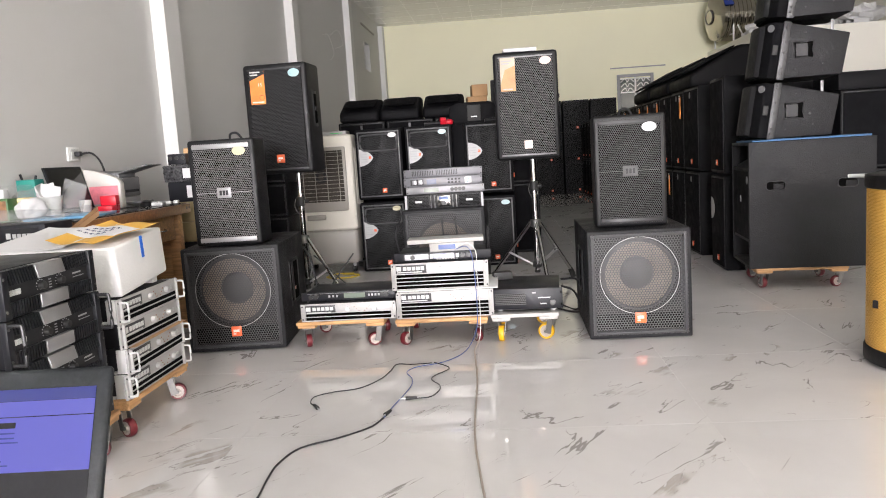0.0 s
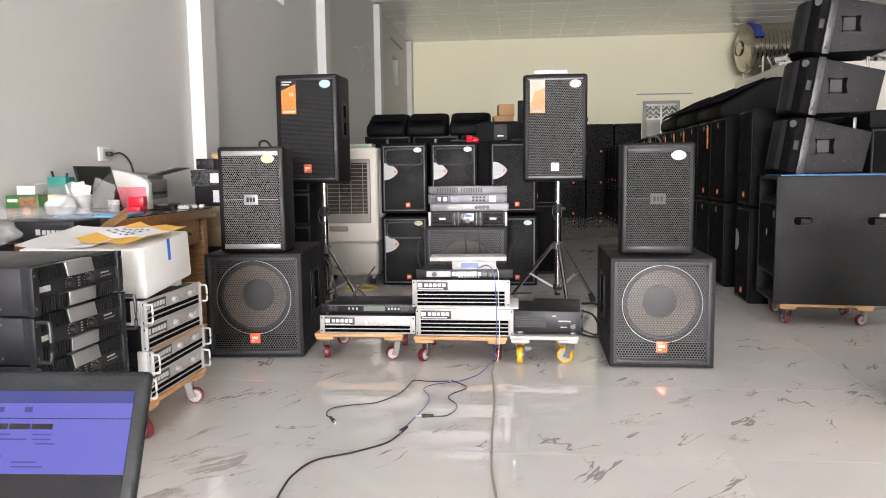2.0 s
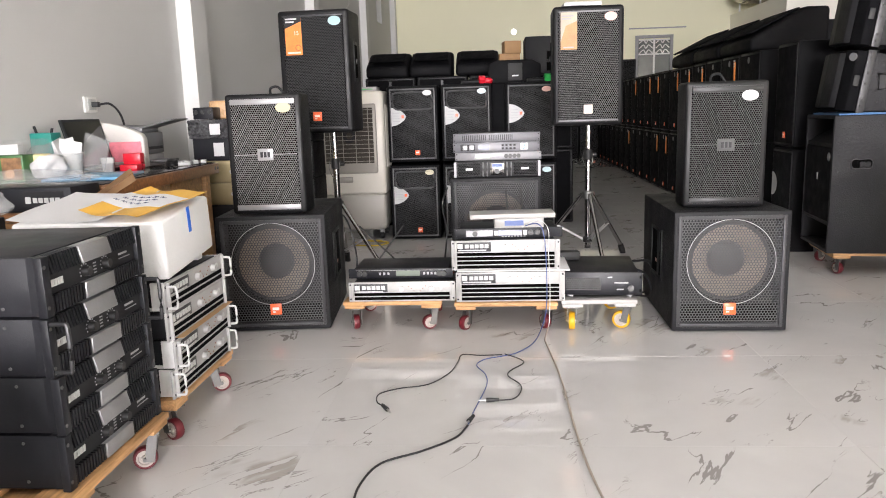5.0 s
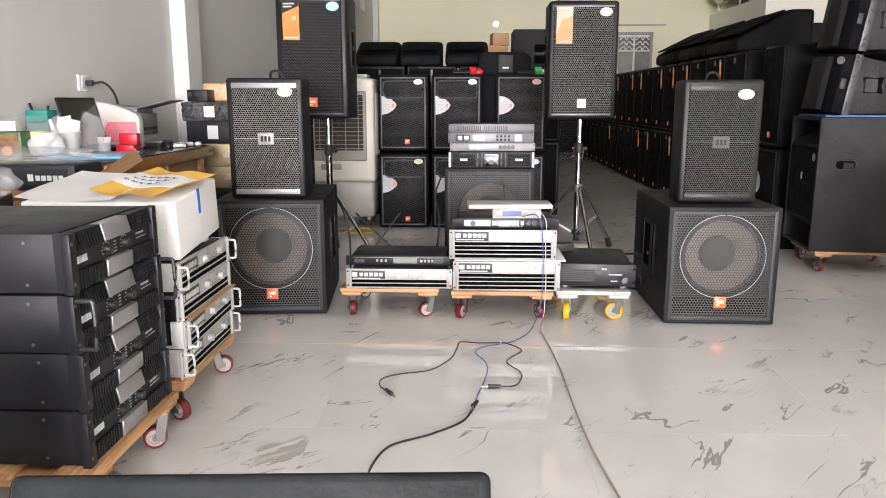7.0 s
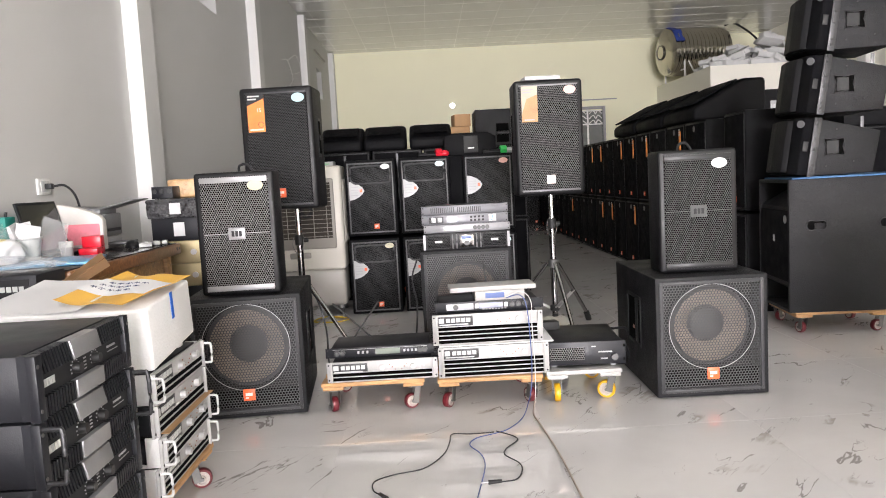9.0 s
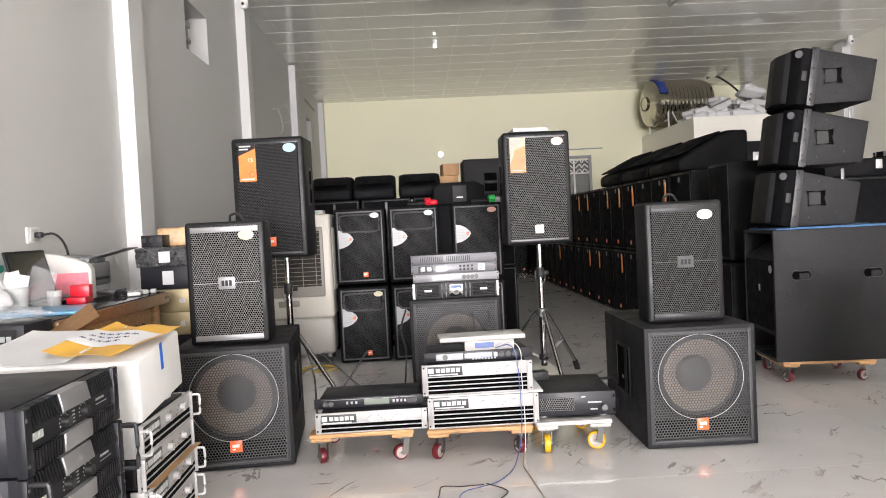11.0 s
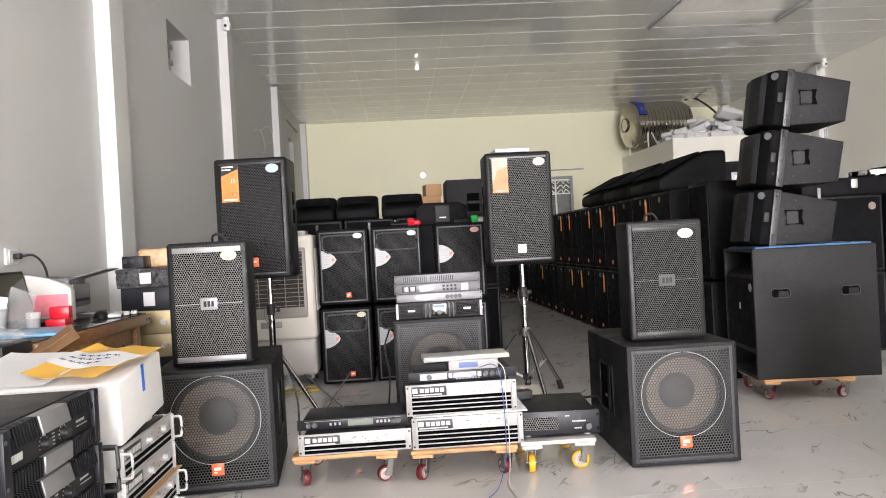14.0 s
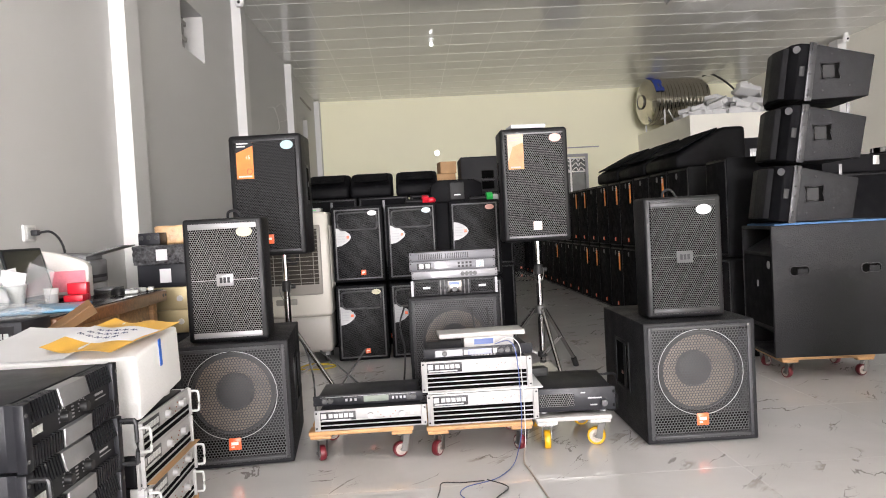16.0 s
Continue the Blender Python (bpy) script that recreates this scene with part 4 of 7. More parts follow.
for x in (-1.246, -0.867, -0.466):
    wedge(pose(x, 7.20, 1.268), "black stage monitor wedge lying on the stacked row", "wedges in the middle", 0.37, 0.42, 0.225)
G6 = "third row of stacked speakers"
for z in (0.002, 0.564):
    plain_cabinet(pose(0.19, 8.0, z), 0.46, 0.45, 0.56, "plain black speaker cabinet in the third row", G6)
for x, w in ((-1.17, 0.5), (-0.64, 0.5), (-0.215, 0.30)):
    for z in (0.002, 0.634):
        plain_cabinet(pose(x, 8.0, z), w, 0.45, 0.63, "plain black speaker cabinet in the third row", G6)
h = thing("loudspeaker", "tall black speaker with a side carrying handle", "speaker", pose(0.19, 8.0, 1.126, 0, 0, 0), G6)
part("cabinet", box(-0.215, 0.215, -0.22, 0.22, 0, 0.52, 0.012), CAB_GREY, h)
# the cup is a black plate, the shade of its hollow given by colour
hp = part("handle_cup", box(-0.01, 0.11, -0.226, -0.218, 0.20, 0.38, 0.003), DARK, h)
part("handle_bar", box(-0.01, 0.11, -0.24, -0.222, 0.275, 0.305, 0.005), PLASTIC, hp)
sp = thing("loudspeaker", "small black speaker with cut corners lying on the row", "speaker", pose(-0.165, 6.50, 1.174), G1)
part("cabinet", prism(bmesh.new(), [(-0.205, 0), (0.205, 0), (0.205, 0.14), (0.14, 0.175), (-0.14, 0.175), (-0.205, 0.14)], -0.14, 0.14, "y", 0.01), CAB, sp)
part("label_plate", box(-0.05, 0.06, -0.146, -0.138, 0.02, 0.15, 0.003), RUBBER, sp)
part("print", box(-0.02, 0.03, -0.148, -0.145, 0.05, 0.06), WHITE_ST, sp)
for dx, z, s in ((0, 1.267, 0.11), (-0.01, 1.386, 0.10), (0.02, 1.505, 0.08)):
    solid("carton", box(-s, s, -0.10, 0.10, 0, 0.118, 0.004), CARD, "small brown cardboard carton on stacked speakers", "carton", pose(-0.17 + dx, 8.0, z, 0, 0, 8), "cartons")
for x, y, ma, ring, yaw in ((-0.415, 6.30, RED, "red", 12), (0.085, 6.28, MIC_GREEN, "green", 8)):
    mi = thing("microphone", "wireless microphone with a %s ring, lying on speakers" % ring, "microphone", pose(x, y, 1.19 if ring == "red" else 1.188, 0, 0, yaw))
    part("handle", rod(bmesh.new(), (-0.16, 0, 0.0), (-0.02, 0, 0.0), 0.014, 0.019), PLASTIC, mi)
    part("ring", lathe(bmesh.new(), [(0.02, -0.03), (0.034, -0.025), (0.034, 0.02), (0.02, 0.025)], 8, pose(0.0, 0, 0.012, 0, 90, 0)), ma, mi, ring + " anti-roll ring")
    part("head", lathe(bmesh.new(), [(0.018, 0.02), (0.026, 0.04), (0.024, 0.065), (0.012, 0.08), (0, 0.082)], 16, pose(0, 0, 0.005, 0, 90, 0)), RED if ring == "red" else GREY_PRINT, mi)

# far end of the aisle: stacked speakers against the back
for k in range(5):
    for z in range(3):
        plain_cabinet(pose(-0.05 + 0.53 * k, 15.2, 0.002 + 0.604 * z), 0.50, 0.5, 0.6, "black speaker cabinet in the far stacked row", "far row of stacked speakers", G_BLACK)

# long row facing the aisle, two high, with hanging straps
G3 = "long row of stacked speakers"


def strap_speaker(m, tag, disc, w=0.455):
    t = plain_cabinet(m, w, 0.52, 0.665, "black speaker with an orange strap tag, facing the aisle", G3)
    f = -0.27
    if tag:
        s = part("strap", box(w * 0.33 - 0.018, w * 0.33 + 0.018, f - 0.010, f - 0.004, 0.665 - 0.235, 0.665 - 0.055, 0.001), STRAP, t, "orange brown strap tag")
        bm = bmesh.new()
        for z in (0.62, 0.60, 0.58):
            bx(bm, w * 0.33 - 0.017, w * 0.33 + 0.017, f - 0.0115, f - 0.0095, z - 0.006, z + 0.005)
        part("strap_print", bm, WHITE_ST, s)
    if disc:
        part("disc_sticker", oval(bmesh.new(), 0.0, 0.605, f - 0.002, 0.024, 0.024), DISC, t, "round grey sticker")
    return t


ROW_X = 1.60 + 0.26
for k in range(18):
    y = 6.33 + 0.47 * k
    for z, tagged_ones in ((0.002, (2, 4, 6, 7, 11)), (0.675, (1, 3, 4, 5, 7, 8, 10))):
        strap_speaker(pose(ROW_X, y, z, 0, 0, -90), k in tagged_ones, True)
for k in range(3):
    wt = wedge(pose(1.90 - 0.02 * k, 6.78 + 0.80 * k, 1.345, 0, 0, -90), "black stage monitor wedge lying on the long row", "wedges on the long row", 0.78, 0.58, 0.32)
    part("side_rail", box(-0.393, -0.386, -0.22, 0.30, 0.085, 0.10), RUBBER, wt)

# pair of cabinets at the near end of the row
for z in (0.002, 0.68):
    c = plain_cabinet(pose(1.81, 5.53, z, 0, 0, -92), 0.38, 0.46, 0.662, "black foam fronted speaker stacked beside the row", "end stack", G_FOAM)
    if z < 0.1:
        pts = [(-0.165, 0.50)] + [(-0.165 + 0.10 * math.sin(radians(a)), 0.42 + 0.08 * math.cos(radians(a))) for a in range(15, 180, 15)] + [(-0.165, 0.34)]
        part("brochure", prism(bmesh.new(), pts, -0.2400, -0.2390, "y"), BROCHURE, c, "white rounded brochure")

# ---- tall bass cabinet on a dolly, with curved array boxes ----


def caster(parent, x, y, tyre, yaw, r=0.040, top=0.096):
    u = pose(x, y, 0, 0, 0, yaw)
    bm = bmesh.new()
    bx(bm, -0.032, 0.032, -0.032, 0.032, top - 0.006, top, 0.001, 1, u)
    bx(bm, -0.02, -0.0165, -0.010, 0.018, r - 0.010, top - 0.004, 0.001, 1, u @ pose(0, 0, 0, 10, 0, 0)), bx(bm, 0.0165, 0.02, -0.010, 0.018, r - 0.010, top - 0.004, 0.001, 1, u @ pose(0, 0, 0, 12, 0, 0))
    rod(bm, u @ Vector((-0.024, 0.012, r)), u @ Vector((0.024, 0.012, r)), 0.006, seg=8)
    c = part("caster", bm, STEEL, parent)
    ax = u @ pose(0, 0.012, r, 0, 90, 0)
    part("tyre", lathe(bmesh.new(), [(r * 0.72, -0.013), (r * 0.93, -0.013), (r, -0.008), (r, 0.008), (r * 0.93, 0.013), (r * 0.72, 0.013)], 24, ax), tyre, c)
    part("rim", lathe(bmesh.new(), [(0, -0.0155), (r * 0.28, -0.0155), (r * 0.32, -0.009), (r * 0.52, -0.009), (r * 0.56, -0.0135), (r * 0.73, -0.0135), (r * 0.73, 0.0135), (r * 0.56, 0.0135), (r * 0.52, 0.009), (r * 0.32, 0.009), (r * 0.28, 0.0155), (0, 0.0155)], 20, ax), HUB, c)


def dolly(m, w, d, label, tyre=TYRE_RED, board=None, top=0.128, yaws=(20, -60, 110, 200)):
    t = thing("dolly", label, "dolly", m, "wheeled dollies")
    board = board or DOLLY
    n = 3
    for k in range(n):
        y0 = -d / 2 + k * (d - 0.10) / (n - 1)
        part("plank", box(-w / 2, w / 2, y0, y0 + 0.10, top - 0.018, top, 0.003), board, t)
    for sx in (-1, 1):
        part("cross_batten", box(sx * (w / 2 - 0.05) - 0.045, sx * (w / 2 - 0.05) + 0.045, -d / 2 + 0.004, d / 2 - 0.004, top - 0.034, top - 0.0185, 0.003), board, t)
    k = 0
    for sx in (-1, 1):
        for sy in (-1, 1):
            caster(t, sx * (w / 2 - 0.05), sy * (d / 2 - 0.045), tyre, yaws[k], 0.040 if tyre == TYRE_YELLOW else 0.034, top - 0.034)
            k += 1
    return t


BIG = pose(1.879, 4.842, 0, 0, 0, -6)
dolly(BIG @ pose(-0.045, 0.01, 0), 0.52, 0.46, "pine dolly with dark red wheels under a tall subwoofer", top=0.130)
t = thing("subwoofer", "tall black textured subwoofer lying on a wheeled dolly", "speaker", BIG @ pose(0, 0, 0.132))
w, d, h = 0.70, 0.50, 0.757
# front with two horn mouths, facing the aisle
bm = hollow_box(-d / 2, d / 2, -w / 2, w / 2, 0, h, 0.018, 0.25)
bmesh.ops.transform(bm, matrix=Matrix.Rotation(radians(-90), 4, "Z"), verts=bm.verts)
part("cabinet", bm, CAB_GREY, t)
bm = prism(bmesh.new(), [(-w / 2 + 0.24, h - 0.03), (-w / 2 + 0.01, h - 0.155), (-w / 2 + 0.01, h - 0.175), (-w / 2 + 0.24, h - 0.17)], -d / 2 + 0.018, d / 2 - 0.018, "y")
part("horn_board", bm, CAB_GREY, t)
bm = prism(bmesh.new(), [(-w / 2 + 0.24, 0.03), (-w / 2 + 0.01, 0.155), (-w / 2 + 0.01, 0.175), (-w / 2 + 0.24, 0.17)], -d / 2 + 0.018, d / 2 - 0.018, "y")
part("horn_board", bm, CAB_GREY, t)
g = part("grille", box(-w / 2 + 0.004, -w / 2 + 0.012, -d / 2 + 0.02, d / 2 - 0.02, 0.176, h - 0.176), G_FOAM, t)
bm = rod(bmesh.new(), (-w / 2 + 0.002, -d / 2 + 0.07, h - 0.225), (-w / 2 + 0.005, -d / 2 + 0.07, h - 0.225), 0.024, seg=20)
part("disc_sticker", bm, GREY_PRINT, g)
part("badge", box(-w / 2, -w / 2 + 0.005, -0.008, 0.008, h * 0.52, h * 0.57), GREY_PRINT, g)
for x in (-0.20, 0.195):
    pts = []
    for k in range(28):
        a = 2 * math.pi * k / 28
        pts.append((x + 0.054 * math.copysign(abs(math.cos(a)) ** 0.7, math.cos(a)), h * 0.655 + (0.030 - 0.006 * math.exp(-(math.cos(a) / 0.35) ** 2)) * math.copysign(abs(math.sin(a)) ** 0.7, math.sin(a))))
    # black cup and paler rim put the recess's shade and lit lip into colour
    hc = part("handle_cup", prism(bmesh.new(), pts, -d / 2 - 0.003, -d / 2 + 0.003, "y"), DARK, t)
    part("handle_rim", tube(bmesh.new(), [(p[0], -d / 2 - 0.003, p[1]) for p in pts + pts[:1]], 0.0030, 6, 2), RIM_GREY, hc)
    part("handle_plate", box(x - 0.012, x + 0.046, -d / 2 - 0.005, -d / 2 - 0.002, h * 0.655 - 0.024, h * 0.655 + 0.012, 0.004), CAB_GREY, hc)
bm = box(-0.33, 0.32, -0.25, 0.2, 0, 0.010)
bmesh.ops.subdivide_edges(bm, edges=bm.edges[:], cuts=20, use_grid_fill=True)
for v in bm.verts:
    if v.co.z > 0.009:
        v.co.z += 0.004 * noise.noise(v.co * 25)
solid("blue_mat", bm, MAT_BLUE, "blue foam mat strip on top of the tall subwoofer", "mat", BIG @ pose(0, 0, 0.890))


def array_box(m, link=True):
    """Curved array box: tapering side walls, rounded front, steel rigging bar."""
    t = thing("array_speaker", "dark grey wedge shaped line array speaker in a stack", "speaker", m, "line array stack")
    W = 0.46
    part("cabinet", prism(bmesh.new(), [(0, 0), (0.352, 0.004), (0.395, 0.232), (0.048, 0.318)], -W / 2, W / 2, "y", 0.006), CAB_GREY, t)
    lean = pose(0, 0, 0, 0, 8.5, 0)
    front_pts = [(0.0, -W / 2 + 0.004), (-0.055, -W / 2 + 0.012), (-0.085, -W / 2 + 0.075), (-0.088, W / 2 - 0.07), (-0.055, W / 2 - 0.012), (0.0, W / 2 - 0.004)]
    bm = prism(bmesh.new(), front_pts, 0.002, 0.320, "z", 0.006)
    bulge = prism(bmesh.new(), [(-0.080, -W / 2 + 0.085), (-0.112, -W / 2 + 0.11), (-0.126, 0), (-0.112, W / 2 - 0.11), (-0.080, W / 2 - 0.085)], 0.012, 0.306, "z", 0.006)
    bmesh.ops.transform(bulge, matrix=lean, verts=bulge.verts)
    part("front_panel", bulge, CAB_GREY, t)
    bmesh.ops.transform(bm, matrix=lean, verts=bm.verts)
    part("grille", bm, G_FOAM, t, "rounded black grille")
    bm = box(-0.006, 0.034, -W / 2 - 0.006, -W / 2 + 0.002, -0.004, 0.326, 0.001)
    bmesh.ops.transform(bm, matrix=lean, verts=bm.verts)
    bar = part("rigging_bar", bm, RIG, t, "grey steel rigging bar")
    for z in (0.03, 0.06, 0.15, 0.21, 0.29, 0.315):
        p0, p1 = lean @ Vector((0.014, -W / 2 - 0.012, z)), lean @ Vector((0.014, -W / 2 - 0.005, z))
        part("pin", rod(bmesh.new(), p0, p1, 0.007 if z > 0.05 else 0.009, seg=10), RUBBER, bar)
    x, z = 0.148, 0.155
    pts = [(x - 0.055, z - 0.046), (x, z - 0.038), (x + 0.05, z - 0.046), (x + 0.043, z), (x + 0.05, z + 0.046), (x, z + 0.040), (x - 0.055, z + 0.046), (x - 0.047, z)]
    # solid black plate whose colour gives the shade of a sunk handle
    hc = part("handle_cup", prism(bmesh.new(), pts, -W / 2 - 0.003, -W / 2 + 0.002, "y"), DARK, t)
    part("handle_rim", tube(bmesh.new(), [(p[0], -W / 2 - 0.003, p[1]) for p in pts + pts[:1]], 0.0024, 6, 2), CUP_RIM, hc)
    part("handle_plate", prism(bmesh.new(), [(x - 0.044, z - 0.036), (x + 0.02, z - 0.034), (x + 0.02, z + 0.034), (x - 0.044, z + 0.036)], -W / 2 - 0.0045, -W / 2 - 0.002, "y"), PLASTIC, hc)
    for px, pz in ((0.16, 0.252), (0.10, 0.05), (0.25, 0.07)):
        part("screw", rod(bmesh.new(), (px, -W / 2 - 0.004, pz), (px, -W / 2 + 0.001, pz), 0.0045, seg=12), RIG, t)
    p0 = lean @ Vector((-0.062, -W / 2 + 0.028, 0.285))
    part("disc_sticker", rod(bmesh.new(), p0 + Vector((-0.008, -0.006, 0)), p0 + Vector((0.004, 0.003, 0)), 0.021, seg=18), DISC, t)
    if link:
        part("rear_link", box(0.300, 0.318, -W / 2 + 0.03, -W / 2 + 0.036, 0.225, 0.318, 0.002), BAND, t)
    bm = box(-0.046, -0.018, -W / 2 + 0.004, -W / 2 + 0.009, 0.135, 0.190, 0.002)
    bmesh.ops.transform(bm, matrix=lean, verts=bm.verts)
    part("badge", bm, RUBBER, t, "small dark maker's badge")
    return t


array_box(BIG @ pose(-0.240, 0, 0.905))
array_box(BIG @ pose(-0.185, 0, 1.248))
array_box(BIG @ pose(-0.128, 0, 1.592), False)

# dark cases and speakers behind the array
G4 = "cases behind the array"
for x, y, z, w2, h2 in ((2.95, 6.3, 0.002, 0.62, 0.62), (2.95, 6.3, 0.626, 0.62, 0.60), (3.65, 6.3, 0.002, 0.62, 0.62), (3.65, 6.3, 0.626, 0.62, 0.60), (4.35, 6.5, 0.002, 0.62, 0.62), (4.35, 6.5, 0.626, 0.62, 0.64)):
    c = plain_cabinet(pose(x, y, z), w2, 0.5, h2, "black speaker cabinet stacked behind the array", G4, G_FOAM, False)
    if z > 0.5:
        part("disc_sticker", oval(bmesh.new(), 0.22, h2 - 0.09, -0.258, 0.030, 0.030), CONE, c)
        pts = [(-0.27, 0.02)] + [(-0.27 + 0.17 * math.sin(radians(a)), 0.02 + 0.17 * math.cos(radians(a))) for a in range(0, 91, 15)]
        part("brochure", prism(bmesh.new(), pts, -0.2595, -0.2585, "y"), WHITE_ST, c)
for x, y, z, w2, h2 in ((3.05, 6.35, 1.228, 0.80, 0.14), (3.95, 6.40, 1.268, 0.80, 0.2)):
    c = thing("flight_case", "black equipment case with silver latch, on speakers", "case", pose(x, y, z), G4)
    part("case_body", box(-w2 / 2, w2 / 2, -0.24, 0.24, 0, h2, 0.015), CAB, c)
    part("latch", box(0.0, 0.05, -0.252, -0.238, h2 * 0.4, h2 * 0.9, 0.003), SILVER, c)
dr = thing("metal_lid", "shallow shiny steel pan lying on a case", "pan", pose(3.32, 6.25, 1.368))
part("pan", lathe(bmesh.new(), [(0.0, 0.0), (0.16, 0.0), (0.175, 0.015), (0.175, 0.05), (0.16, 0.055), (0.0, 0.06)], 32), CHROME, dr)
for x, y in ((2.62, 7.3), (3.3, 7.3), (4.0, 7.4), (4.7, 7.5), (5.4, 8.0)):
    for z in (0.002, 0.70):
        plain_cabinet(pose(x, y, z), 0.64, 0.5, 0.69, "black speaker cabinet in the side storage row", "side storage row", G_FOAM, False)
pc = thing("loudspeaker", "black speaker with a silver badge plate, behind the wedges", "speaker", pose(2.75, 7.3, 1.392), "side storage row")
part("cabinet", box(-0.3, 0.3, -0.2, 0.2, 0, 0.24, 0.01), CAB, pc)
b2 = part("badge", box(-0.2, -0.07, -0.206, -0.198, 0.04, 0.14, 0.002), AMP_GREY, pc)
part("badge_mark", box(-0.175, -0.095, -0.208, -0.205, 0.07, 0.11), WHITE_ST, b2)
solid("carton", box(-0.15, 0.15, -0.15, 0.15, 0, 0.3, 0.004), CARD, "brown cardboard carton on the storage row", "carton", pose(4.6, 7.5, 1.392), "cartons")

# ---- rack units ----


def white_amp(m, units, label, group="", handles=False, twin=False):
    """White power amplifier: lid, rack ears, dark name plate, knobs and cooling slots."""
    h, d = 0.0445 * units, 0.38
    t = thing("power_amplifier", label, "amplifier", m, group)
    part("chassis", box(-0.217, 0.217, -d / 2 + 0.02, d / 2, 0.002, h - 0.002, 0.002), AMP_BLACK, t)
    f = -d / 2
    part("face_plate", box(-0.241, 0.241, f, f + 0.008, 0, h, 0.001), AMP_WHITE, t, "white front panel")
    top = 0.056
    pl = part("name_plate", box(-0.216, -0.064, f - 0.002, f + 0.001, h - 0.050, h - 0.008, 0.0005), PLATE, t, "dark name plate")
    bm = bmesh.new()
    for k in range(5):
        bx(bm, -0.180 + k * 0.022, -0.163 + k * 0.022, f - 0.0032, f - 0.0018, h - 0.034, h - 0.017)
    bx(bm, -0.213, -0.190, f - 0.0032, f - 0.0018, h - 0.036, h - 0.015), bx(bm, -0.21, -0.085, f - 0.0032, f - 0.0018, h - 0.046, h - 0.041)
    part("name_print", bm, WHITE_ST, pl)
    for k in range(4 if units > 2 else 2):
        z = 0.007 + k * 0.019
        if z < h - 0.055:
            # slots are black strips on the panel, their inner shade painted
            part("cooling_slot", box(-0.216, 0.216, f - 0.0015, f + 0.001, z, z + 0.0140), DARK, t)
        if z + 0.0125 < h - 0.05:
            part("fin", box(-0.216, 0.216, f - 0.0035, f + 0.001, z + 0.0145, z + 0.0178), AMP_WHITE, t)
    for x in (0.0, 0.135):
        part("knob", rod(bmesh.new(), (x, f - 0.016, h - 0.03), (x, f + 0.001, h - 0.03), 0.011, 0.012), KNOB, t)
    for k, x in enumerate((0.030, 0.042, 0.054, 0.082, 0.094, 0.106)):
        z = h - 0.018 - 0.011 * (k if k < 3 else 5 - k)
        part("indicator", box(x, x + 0.004, f - 0.002, f + 0.001, z - 0.004, z), LED, t)
    part("power_switch", box(0.172, 0.184, f - 0.004, f + 0.001, h - 0.037, h - 0.023, 0.001), KNOB, t)
    for x in (-0.2225, 0.2225):
        part("ear_post", box(x - 0.0035, x + 0.0035, f - 0.010, f + 0.001, 0.001, h - 0.001, 0.0015), AMP_WHITE, t)
    for x in (-0.233, 0.233):
        for z in (0.012, h - 0.012):
            part("rack_hole", rod(bmesh.new(), (x, f - 0.0015, z), (x, f + 0.001, z), 0.004, seg=10), INK, t)
    if handles:
        for sx in (-1, 1):
            x0, x1 = sorted((sx * 0.2165, sx * 0.2235))
            part("side_flange", box(x0, x1, f + 0.007, f + 0.052, 0.001, h - 0.001, 0.002), FOAM, t, "white side flange")
            part("bottom_lip", box(x0, x1, f + 0.053, f + 0.30, 0.001, 0.011, 0.001), WHITE_ST, t)
            for k in range(5):
                y0 = f + 0.085 + 0.045 * k
                part("side_vent", box(min(sx * 0.2165, sx * 0.2185), max(sx * 0.2165, sx * 0.2185), y0, y0 + 0.03, 0.018, h - 0.018), INK, t)
        for x in (-0.228, 0.228):
            bm = tube(bmesh.new(), [(x, f, 0.012), (x, f - 0.024, 0.012), (x, f - 0.032, 0.020), (x, f - 0.032, h - 0.020), (x, f - 0.024, h - 0.012), (x, f, h - 0.012)], 0.004, 8, 4)
            part("handle", bm, WHITE_ST, t, "white bar handle")
    return t


